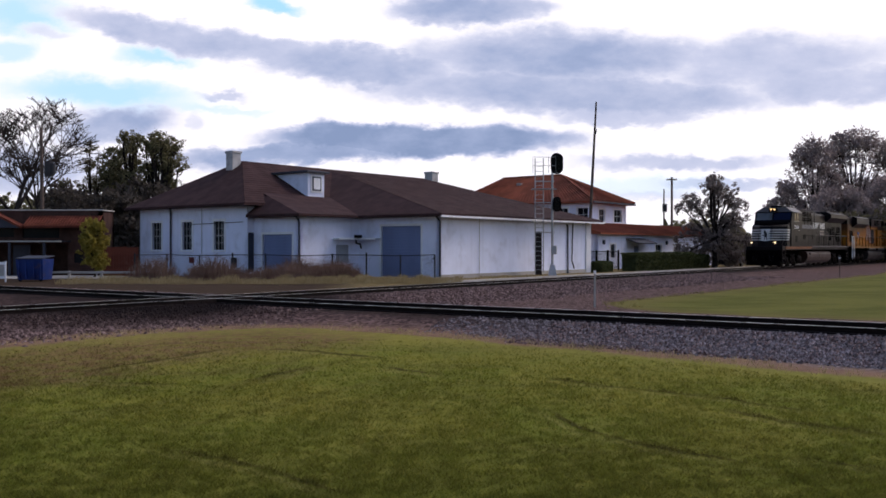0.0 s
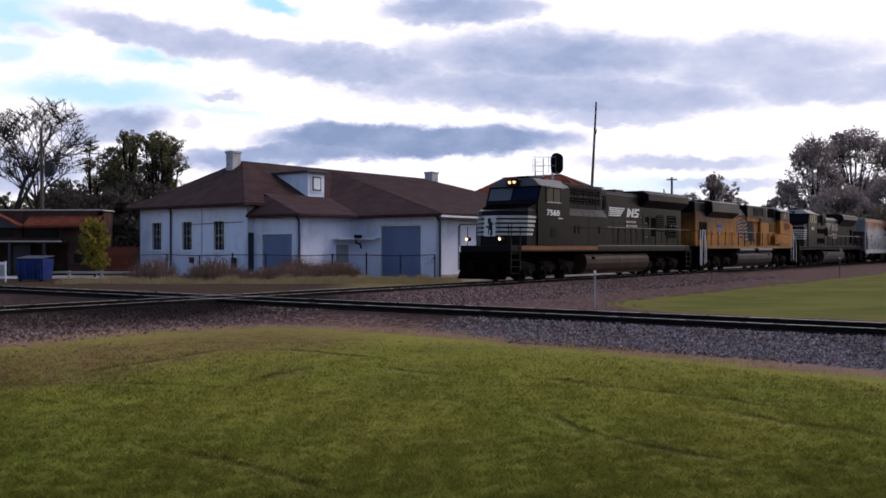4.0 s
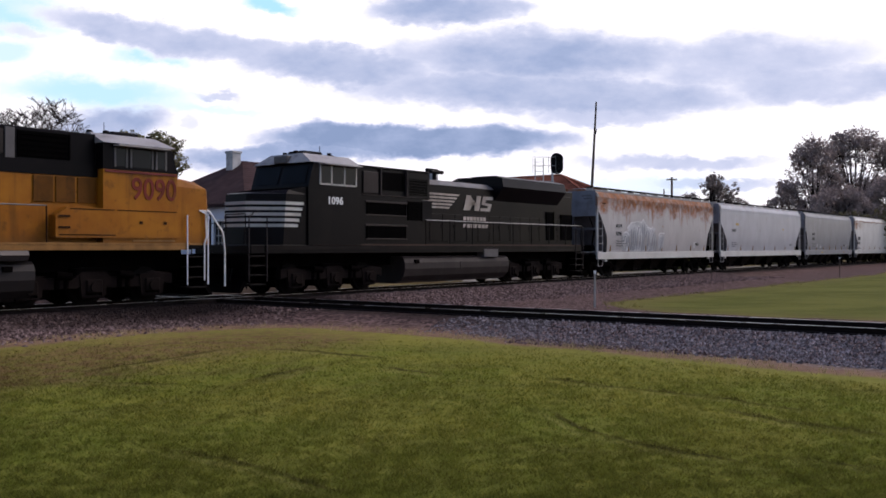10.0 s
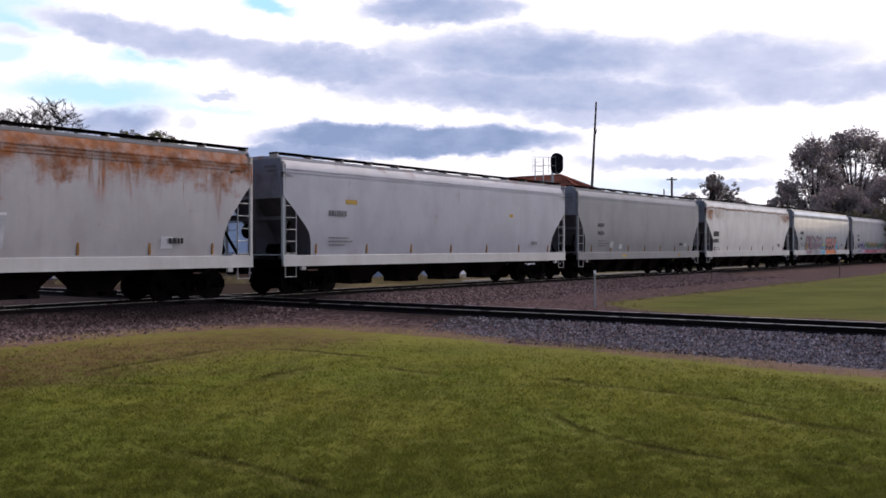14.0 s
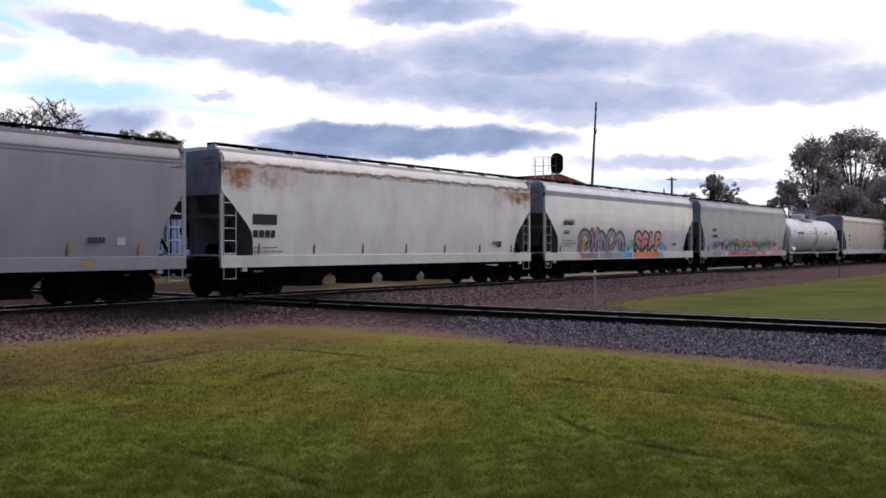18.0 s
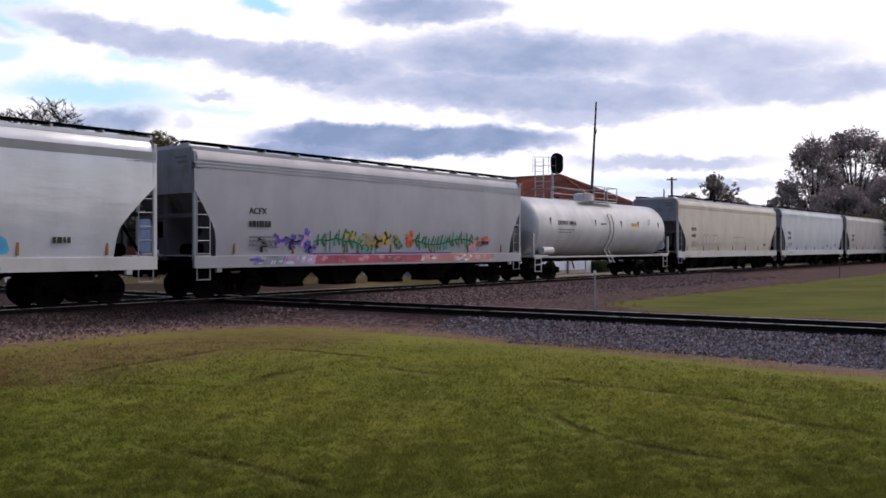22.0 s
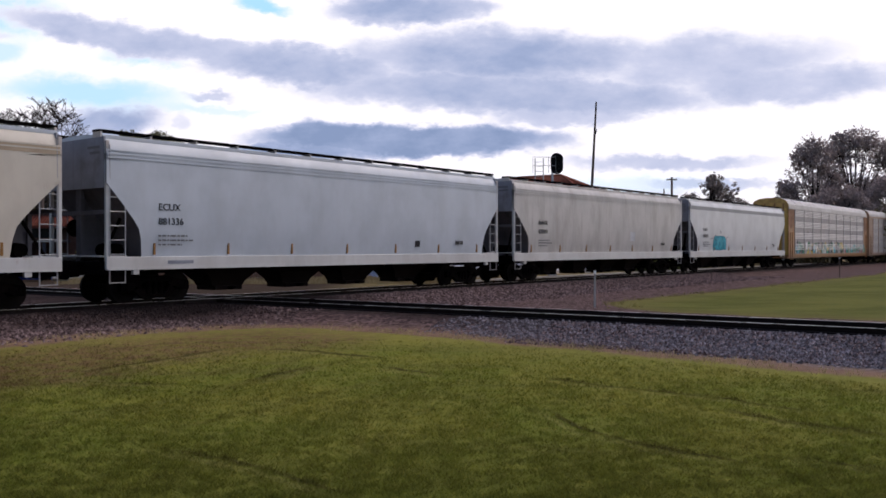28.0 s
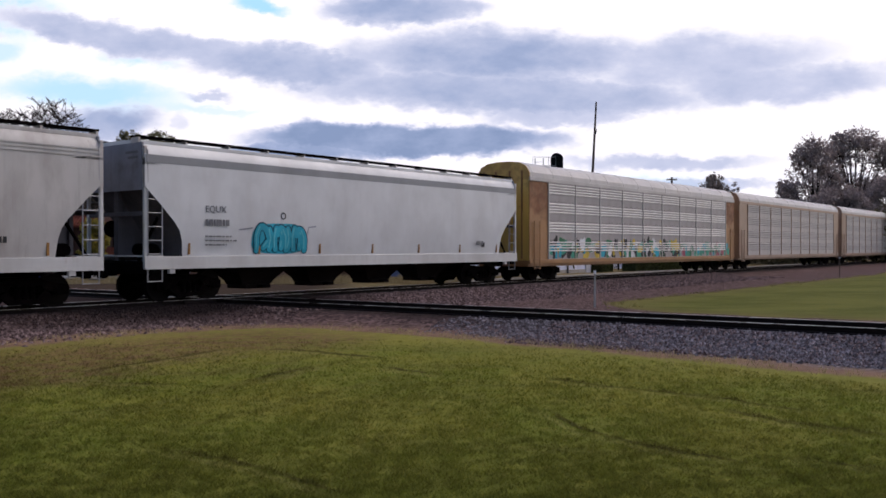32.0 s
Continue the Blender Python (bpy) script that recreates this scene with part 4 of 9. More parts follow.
    # dormer
    dm = part("dormer", prism(B(), [(46.2, 5.2), (46.2, 6.95), (50.0, 7.1)], 43.3, 44.9, "x"), M["white_wall"], d, "white flat-roofed dormer")
    part("dormer_roof", box(B(), 43.0, 45.2, 45.9, 50.6, 6.95, 7.1, 0.02), M["gutter"], dm)
    part("dormer_frame", box(B(), 43.55, 44.65, 46.13, 46.2, 5.55, 6.8, 0.01), M["trim"], dm)
    part("dormer_sash", box(B(), 43.68, 44.52, 46.1, 46.13, 5.68, 6.7), M["gutter"], dm)
    part("pane", box(B(), 43.78, 44.42, 46.08, 46.1, 5.78, 6.6), M["trim"], dm, "bright white window blind")
    for a, b, w, zb, zt in ((41.1, 51.7, 0.38, 7.0, 8.62), (64.1, 51.7, 0.45, 6.6, 8.65)):
        c = part("chimney", box(B(), a - w, a + w, b - w, b + w, zb, zt, 0.02), M["chimney"], d, "whitewashed brick chimney")
        part("chimney_cap", box(B(), a - w - 0.06, a + w + 0.06, b - w - 0.06, b + w + 0.06, zt - 0.15, zt + 0.02, 0.02), M["chimney"], c)
        part("flue", box(B(), a - w * 0.6, a + w * 0.6, b - w * 0.6, b + w * 0.6, zt + 0.02, zt + 0.03), M["black_metal"], c)
    # loading shelf with a lamp over the bay wall
    sh = part("canopy", box(B(), 40.9, 43.26, 40.7, 41.28, 2.14, 2.26, 0.01), M["trim"], d, "white shelf canopy")
    part("shelf_return", box(B(), 42.7, 43.26, 39.2, 40.7, 2.14, 2.26, 0.01), M["trim"], sh)
    part("lamp", box(B(), 42.3, 42.9, 40.5, 40.75, 2.26, 2.46, 0.04), M["black_metal"], sh)
    part("bracket", rail_path(B(), [(42.45, 40.66, 2.14), (42.45, 40.66, 1.9), (42.85, 40.66, 1.86), (42.95, 40.66, 1.55)], 0.05), M["black_metal"], sh, "dark hanging bracket")
    part("vent_panel", box(B(), 41.2, 42.3, 41.22, 41.28, 0.6, 1.8, 0.01), M["grey_metal"], d)
    return d


depot()


# ---- the train ----
TRAIN = []
NEAR = -1.58


def both(bm, fn):
    for s in (-1, 1):
        fn(bm, s)
    return bm


def ys(s, y0, y1):
    return (s * y0, s * y1) if s * y0 < s * y1 else (s * y1, s * y0)


def wheel_mesh(r):
    bm = B()
    tube(bm, (0, -0.68, 0), (0, 0.68, 0), 0.085, seg=10)
    for s in (-1, 1):
        tube(bm, (0, s * 0.69, 0), (0, s * 0.82, 0), r, seg=24)
        tube(bm, (0, s * 0.655, 0), (0, s * 0.69, 0), r + 0.03, seg=24)
        tube(bm, (0, s * 0.82, 0), (0, s * 0.83, 0), r * 0.80, r * 0.76, seg=24)
        tube(bm, (0, s * 0.82, 0), (0, s * 0.93, 0), 0.14, 0.10, seg=12)
        for i in range(3):
            t = i * 2.094
            tube(bm, (0.07 * math.cos(t), s * 0.93, 0.07 * math.sin(t)), (0.07 * math.cos(t), s * 0.95, 0.07 * math.sin(t)), 0.018, seg=6)
    return finish(bm, "wheelset", M["wheel"], True)


def side_frame_mesh():
    """Cast side frame of a two-axle truck, near side at y=0."""
    bm = B()
    prism(bm, [(-1.16, 0.36), (-1.16, 0.62), (-0.55, 0.74), (-0.4, 0.80), (0.4, 0.80), (0.55, 0.74), (1.16, 0.62), (1.16, 0.36), (0.72, 0.36), (0.72, 0.46),
               (0.5, 0.5), (0.4, 0.62), (-0.4, 0.62), (-0.5, 0.5), (-0.72, 0.46), (-0.72, 0.36)], -0.09, 0.09)
    prism(bm, [(-0.72, 0.36), (-0.5, 0.5), (-0.3, 0.26), (0.3, 0.26), (0.5, 0.5), (0.72, 0.36), (0.42, 0.12), (-0.42, 0.12)], -0.08, 0.08)
    for x in (-0.89, 0.89):
        box(bm, x - 0.16, x + 0.16, -0.13, 0.13, 0.38, 0.6, 0.02)
        tube(bm, (x, -0.16, 0.46), (x, -0.1, 0.46), 0.11, seg=10)
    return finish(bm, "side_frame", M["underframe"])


def spring_mesh():
    bm = B()
    rings = []
    for i in range(5):
        rings += [(0.26 + i * 0.07, 0.06), (0.28 + i * 0.07, 0.085), (0.31 + i * 0.07, 0.085)]
    loft(bm, [[(r * math.cos(k * 0.785), r * math.sin(k * 0.785), z) for k in range(8)] for z, r in rings])
    return finish(bm, "spring", M["underframe"])


WHEEL33, WHEEL42 = wheel_mesh(0.457), wheel_mesh(0.533)
SIDE_FRAME, SPRINGS = side_frame_mesh(), spring_mesh()
SPIN = []


def truck(parent, x):
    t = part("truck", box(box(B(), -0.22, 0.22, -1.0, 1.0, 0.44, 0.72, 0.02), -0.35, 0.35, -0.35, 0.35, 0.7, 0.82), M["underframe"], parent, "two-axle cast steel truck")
    t.location = (x, 0, 0)
    for s in (-1, 1):
        f = part("side_frame", SIDE_FRAME, None, t)
        f.location = (0, s * 1.0, 0)
        for dx in (-0.2, 0.0, 0.2):
            p = part("spring", SPRINGS, None, t)
            p.location = (dx, s * 1.0, 0)
    for dx in (-0.89, 0.89):
        w = part("wheelset", WHEEL33, None, t)
        w.location = (dx, 0, 0.457)
        SPIN.append((w, 0.457))
    return t


def coupler(parent, x, s):
    bm = B()
    box(bm, min(x, x + s * 0.55), max(x, x + s * 0.55), -0.08, 0.08, 0.78, 0.96, 0.02)
    box(bm, min(x, x + s * 0.2), max(x, x + s * 0.2), -0.17, 0.17, 0.72, 1.02, 0.04)
    c = part("coupler", bm, M["underframe"], parent, "rusty knuckle coupler")
    return c


def marks(parent, x, y, z, rows, material=None, name="stencil"):
    """Small unreadable stencil lines."""
    bm = B()
    for i, (w, h) in enumerate(rows):
        xx = x
        k = 0
        while xx < x + w:
            s = (0.09, 0.14, 0.07, 0.2)[k % 4]
            box(bm, xx, min(xx + s, x + w), y - 0.004, y, z - i * 0.13, z - i * 0.13 + h)
            xx += s + 0.035
            k += 1
    return part(name, bm, material or M["mark_grey"], parent, "small stencilled data lines")


def side_y(z):
    """Half width of a hopper's bulged side at height z."""
    return float(np.interp(z, [1.0, 1.4, 2.0, 2.6, 3.3, 3.8, 4.08, 4.3, 4.42], [1.40, 1.50, 1.565, 1.58, 1.578, 1.57, 1.555, 1.42, 1.345]))


def hopper(name, length, top, body, roof, trim, label, beads=3, band=None, outlets=4, ladder=None, tall_cut=False, cut=1.0):
    """A covered hopper: bulged body with sloped end sheets, side sills, roof walk, hatches, ladders, outlets, trucks."""
    car = holder(name, label, "freight car", "freight cars of the train")
    def up(z):
        """Stretches the body above the sill to the car's own height."""
        return z if z < 1.4 else 1.4 + (z - 1.4) * (top - 1.4) / 3.05
    ladder = ladder or trim
    e0, e1 = 0.66, length - 0.66

    def bottom(x):
        d = min(x - e0, e1 - x)
        drop = [3.52, 3.02, 2.46, 2.20, 1.90, 1.36] if tall_cut else [3.22, 2.78, 2.30, 2.08, 1.80, 1.36]
        return float(np.interp(d, [0.0, 0.5 * cut, 1.0 * cut, 1.18 * cut, 1.27 * cut, 1.32 * cut], drop))
    xs = [e0] + [e0 + v * cut for v in (0.5, 1.0, 1.18, 1.27, 1.32)]
    xs = xs + list(np.linspace(e0 + 2, e1 - 2, 7)) + [e0 + e1 - v for v in reversed(xs)]
    rings = []
    for x in xs:
        zb = bottom(x)
        zs = [zb + (4.3 - zb) * f for f in (0, 0.12, 0.25, 0.4, 0.55, 0.7)] + [3.8 if zb < 3.4 else zb + (4.3 - zb) * 0.8, 4.08 if zb < 3.9 else 4.2, 4.3]
        left = [(x, -side_y(z), up(z)) for z in zs] + [(x, -1.33, up(4.41)), (x, -1.0, up(4.47)), (x, -0.5, up(4.51))]
        rings.append(left + [(p[0], -p[1], p[2]) for p in reversed(left)])
    shell = loft(B(), rings)
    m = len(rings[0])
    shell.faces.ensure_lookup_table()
    # undersides of the end slopes get the darkened colour in place of shade
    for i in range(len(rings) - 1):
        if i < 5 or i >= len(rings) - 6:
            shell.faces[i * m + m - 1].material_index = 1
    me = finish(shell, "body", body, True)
    me.materials.append(M["end_shade"])
    part("body", me, None, car)
    # top chord, beads and band on both sides
    for s in (-1, 1):
        for i in range(beads):
            z = 4.06 - i * 0.09
            y0, y1 = ys(s, side_y(z) - 0.02, side_y(z) + 0.022)
            part("side_bead", box(B(), e0 + 0.03, e1 - 0.03, y0, y1, up(z) - 0.02, up(z) + 0.02), body, car)
        if band:
            z = 3.97
            y0, y1 = ys(s, side_y(z) - 0.02, side_y(z) + 0.012)
            part("side_band", box(B(), e0 + 0.02, e1 - 0.02, y0, y1, up(z) - 0.12, up(z) + 0.12), band, car, "coloured strip below the eave")
        y0, y1 = ys(s, 1.32, 1.38)
        part("top_chord", box(B(), e0, e1, y0, y1, up(4.36), up(4.46), 0.01), roof, car)
        y0, y1 = ys(s, 1.50, 1.60)
        sill = part("side_sill", box(B(), e0 - 0.02, e1 + 0.02, y0, y1, 1.0, 1.37, 0.012), trim, car, "painted side sill")
        y0, y1 = ys(s, 1.60, 1.63)
        part("sill_flange", box(B(), e0, e1, y0, y1, 0.995, 1.03), trim, sill)
        for x in (e0 + 0.9, e1 - 0.9):
            part("jacking_pad", box(B(), x - 0.1, x + 0.1, *ys(s, 1.5, 1.61), 0.86, 1.0, 0.01), trim, sill)
    # ends
    for s, x in ((1, e0), (-1, e1)):
        xa, xb = sorted((x, x + s * 0.06))
        part("end_sheet", box(B(), xa - 0.02, xb - 0.02, -1.45, 1.45, 3.30, up(4.4)), M["end_panel"], car, "grimy end sheet, darkened as in shade")
        if s > 0:
            for zz, wd in ((4.12, 0.62), (3.98, 0.5)):
                part("end_stencil", box(B(), x - 0.030, x - 0.02, -1.25, -1.25 + wd, up(zz), up(zz) + 0.07), M["mark_grey"], car, "small stencilled end marks")
        for y in (-1.5, 1.5):
            part("corner_post", box(B(), xa, xb + 0.04, y - 0.05, y + 0.05, 1.0, up(4.3), 0.008), trim, car)
        part("end_sill", box(B(), *sorted((x - s * 0.05, x + s * 0.25)), -1.5, 1.5, 0.86, 1.24, 0.01), M["underframe"], car)
        part("end_web", prism(B(), [(x + s * 0.17, 1.24), (x + s * 0.17, 3.15), (x + s * 1.30, 1.5), (x + s * 1.30, 1.24)], -0.03, 0.03), M["end_shade"], car, "upright web plate under the slope sheet")
        part("bolster_web", box(B(), *sorted((x + s * 1.28, x + s * 1.34)), -1.4, 1.4, 0.95, 1.75), M["end_shade"], car)
        part("end_beam", box(B(), *sorted((x + s * 0.02, x + s * 0.12)), -1.45, 1.45, 2.55, 2.68, 0.01), M["end_shade"], car)
        part("end_post", box(B(), *sorted((x + s * 0.05, x + s * 0.17)), -0.12, 0.12, 1.2, up(3.6)), M["end_shade"], car)
        part("end_brace", rail_path(B(), [(x + s * 0.1, -1.1, 1.25), (x + s * 0.9, -0.9, 2.6), (x + s * 0.1, -0.9, up(3.5))], 0.05), M["underframe"], car)
        part("brake_gear", tube(tube(B(), (x + s * 0.75, -0.9, 1.55), (x + s * 0.75, 0.5, 1.55), 0.2, seg=12), (x + s * 0.3, 0.6, 2.2), (x + s * 0.3, 0.66, 2.2), 0.26, seg=14), M["underframe"], car, "", True)
        part("end_platform", box(B(), *sorted((x - s * 0.02, x + s * 0.7)), -1.45, 1.45, 1.36, 1.40), trim, car)
        for y in (-1.56, 1.56):
            lad = B()
            for xx in (x + s * 0.1, x + s * 0.58):
                tube(lad, (xx, y, 0.62), (xx, y, 3.15 if xx == x + s * 0.58 else up(4.2)), 0.020, seg=6)
            z = 0.64
            while z < 3.2:
                tube(lad, (x + s * 0.1, y, z), (x + s * 0.58, y, z), 0.015, seg=6)
                z += 0.40
            part("ladder", lad, ladder, car)
        coupler(car, 0.16 if s > 0 else length - 0.16, s)
    # roof walk and hatches
    for s in (-1, 1):
        g = B()
        for i in range(4):
            y0, y1 = ys(s, 0.92 + i * 0.1, 1.0 + i * 0.1)
            box(g, e0 - 0.06, e1 + 0.06, y0, y1, up(4.545), up(4.595))
        rw = part("roof_walk", g, M["underframe"], car, "dark steel grating walkway")
        n = int((e1 - e0) / 1.5)
        for i in range(n + 1):
            x = e0 + (e1 - e0) * i / n
            part("walk_bracket", box(B(), x - 0.03, x + 0.03, *ys(s, 0.9, 1.30), up(4.40), up(4.545)), trim, rw)
    n = 8
    for i in range(n):
        x = e0 + 1.2 + (e1 - e0 - 2.4) * i / (n - 1)
        part("hatch", box(B(), x - 0.55, x + 0.55, -0.42, 0.42, up(4.48), up(4.58), 0.04), roof, car)
    # outlets between the trucks
    span0, span1 = 4.2, length - 4.2
    for i in range(outlets):
        c = span0 + (span1 - span0) * (i + 0.5) / outlets
        w = (span1 - span0) / outlets * 0.49
        prof = ((1.36, 1.03, 1.35), (1.12, 0.99, 1.05), (0.98, 0.88, 0.85), (0.80, 0.66, 0.66), (0.52, 0.46, 0.48), (0.38, 0.42, 0.42))
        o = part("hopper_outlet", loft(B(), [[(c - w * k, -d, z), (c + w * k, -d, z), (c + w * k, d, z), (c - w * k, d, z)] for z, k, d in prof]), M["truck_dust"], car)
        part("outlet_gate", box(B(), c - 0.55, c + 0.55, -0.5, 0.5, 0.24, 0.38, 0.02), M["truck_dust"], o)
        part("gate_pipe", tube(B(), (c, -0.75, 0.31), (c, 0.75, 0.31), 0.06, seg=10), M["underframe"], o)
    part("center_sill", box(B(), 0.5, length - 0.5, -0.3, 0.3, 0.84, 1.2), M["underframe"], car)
    truck(car, 2.55), truck(car, length - 2.55)
    return car


def reflectors(car, length, xs, z=1.42, h=0.34, y=-1.62):
    for x in xs:
        part("reflector", box(B(), x - 0.035, x + 0.035, -side_y(z + 0.2) - 0.018, -side_y(z + 0.2) + 0.03, z, z + h), M["reflector"], car, "dirty yellow reflector strip")


PAINT = {
    "rusted": rusty_paint("rust-streaked grey hopper paint", (0.405, 0.385, 0.395), rust=(0.36, 0.120, 0.034), band=3.72, amount=1.0, grime=0.3, drips=0.9, eave=(4.34, 5.5, 0.95)),
    "grey": rusty_paint("pale blue-grey hopper paint", (0.375, 0.380, 0.425), band=4.9, amount=0.6, grime=0.15),
    "dark_grey": rusty_paint("dull grey hopper paint", (0.215, 0.218, 0.240), band=5.2, amount=0.5, grime=0.35),
    "off_white": rusty_paint("off-white hopper paint", (0.63, 0.62, 0.605), band=3.75, amount=1.0, grime=0.22, drips=0.35, ends=19.5, eave=(4.26, 4.36, 0.9)),
    "silver": rusty_paint("glossy light grey hopper paint", (0.58, 0.60, 0.64), band=5.4, amount=0.3, grime=0.08, gloss=0.16, metal=0.15, ripple=9.0),
    "mid_grey": rusty_paint("smooth mid-grey hopper paint", (0.335, 0.335, 0.365), band=6, amount=0.0, grime=0.12),
    "cream": rusty_paint("cream hopper paint", (0.55, 0.50, 0.42), band=5.2, amount=0.3, grime=0.2),
    "ice": rusty_paint("ice-blue hopper paint", (0.46, 0.50, 0.55), band=6, amount=0.0, grime=0.1),
    "dusty": rusty_paint("dust-stained beige hopper paint", (0.46, 0.44, 0.42), band=6, amount=0.0, grime=0.95),
    "white": rusty_paint("clean white hopper paint", (0.58, 0.585, 0.59), band=6, amount=0.0, grime=0.12),
    "tank": rusty_paint("off-white tank paint", (0.60, 0.59, 0.575), band=6, amount=0.0, grime=0.35, gloss=0.4),
    "galvanised": rusty_paint("dull galvanised panel", (0.36, 0.335, 0.335), band=6, amount=0.0, grime=0.4, gloss=0.5),
    "galvanised_light": rusty_paint("pale galvanised panel", (0.50, 0.47, 0.45), band=6, amount=0.0, grime=0.3, gloss=0.5),
    "rib_white": rusty_paint("pale pressed ribs", (0.82, 0.80, 0.78), band=6, amount=0.0, grime=0.35, gloss=0.5),
    "rack_yellow": rusty_paint("rust-stained yellow rack paint", (0.34, 0.165, 0.058), rust=(0.22, 0.075, 0.03), band=3.2, amount=0.8, grime=0.5),
    "rack_door": rusty_paint("ochre yellow end door paint", (0.72, 0.45, 0.10), rust=(0.28, 0.11, 0.04), band=4.6, amount=0.6, grime=0.35),
    "rack_brown": rusty_paint("weathered tan rack paint", (0.36, 0.24, 0.17), band=5.4, amount=0.5, grime=0.4),
    "ladder": rusty_paint("dull grey ladder paint", (0.33, 0.33, 0.345), band=9.0, amount=0.0, grime=0.4),
    "sill": rusty_paint("white sill paint", (0.54, 0.54, 0.53), band=3.0, amount=0.35, grime=0.35),
}
INK, FADED = M["mark_black"], M["mark_grey"]
HOPPERS = (
    # name words, joint, next joint, top, body, roof, trim, label, beads, band, mark, number, ink
    (140.2, 157.85, 4.72, "rusted", "dark_grey", "sill", "rust-streaked grey covered hopper with silver graffiti", 3, None, "ACFX", "57741", INK),
    (157.85, 177.7, 4.70, "grey", "grey", "sill", "pale blue-grey covered hopper with a few rust spots", 2, None, "", "", FADED),
    (177.7, 194.9, 4.69, "dark_grey", "dark_grey", "dark_grey", "dull grey covered hopper with yellow reflector strips", 2, None, "ACFX", "54224", INK),
    (194.9, 214.1, 4.78, "off_white", "off_white", "sill", "off-white covered hopper with rust along the eave", 2, None, "", "", FADED),
    (214.1, 233.5, 4.82, "silver", "silver", "sill", "glossy light grey covered hopper with pink and orange graffiti", 0, "band", "", "3763", INK),
    (233.5, 252.86, 4.74, "mid_grey", "mid_grey", "mid_grey", "smooth mid-grey covered hopper with a painted flower mural", 3, None, "ACFX", "", INK),
    (269.5, 290.0, 4.74, "cream", "ice", "sill", "cream covered hopper with black line graffiti", 2, "tan", "WLLX", "26426", INK),
    (290.0, 310.4, 4.78, "ice", "ice", "sill", "ice-blue covered hopper with black lettering", 3, None, "ECUX", "881336", INK),
    (310.4, 330.8, 4.76, "dusty", "dusty", "sill", "dust-streaked beige covered hopper", 3, None, "NAHX", "620447", INK),
    (330.8, 351.5, 4.74, "white", "white", "sill", "clean white covered hopper with turquoise bubble graffiti", 0, "band", "EQUX", "", FADED),
)
# The grey one paints in the shade that the overhanging eave throws.
BANDS = {"band": rusty_paint("eave shade grey", (0.24, 0.245, 0.26), band=6, amount=0.0, grime=0.2),
         "tan": rusty_paint("rusty tan eave strip", (0.42, 0.32, 0.22), band=6, amount=0.0, grime=0.5), None: None}
CARS = []
for x0, x1, top, body, roof, trim, label, beads, band, mark, number, ink in HOPPERS:
    L = x1 - x0
    h = hopper("hopper_car", L, top, PAINT[body], PAINT[roof], PAINT[trim], label, beads, BANDS[band], ladder=PAINT["ladder"], tall_cut=body == "rusted", cut={"rusted": 0.88, "dark_grey": 0.66, "mid_grey": 0.64, "ice": 0.86}.get(body, 1.0))
    TRAIN.append((h, x0))
    CARS.append((h, L))
    mx = {"silver": 2.4, "ice": 2.3}.get(body, 2.75)
    if mark:
        letters("reporting_mark", mark, 0.29, ink, h, mx, -side_y(2.75) - 0.012, 2.72, 0.0, 0, 1.0, "stencilled reporting mark")
    if number:
        letters("car_number", number, 0.29, ink, h, mx, -side_y(2.3) - 0.014, 2.30, 0.0, 0, 1.0, "stencilled car number")
    if (not mark or not number) and body != "off_white":
        marks(h, mx, -1.6, 2.75 if not mark else 2.3, [(0.9, 0.2)], ink)
    marks(h, 1.95 if body == "off_white" else mx, -1.585, 1.6 if body == "off_white" else 1.95, [(1.0, 0.05), (1.2, 0.05), (0.8, 0.05)])
    marks(h, L - 3.8, -1.585, 1.75, [(0.5, 0.16)], ink)
    reflectors(h, L, [2.2 + (L - 4.4) * i / 6 for i in range(7)])


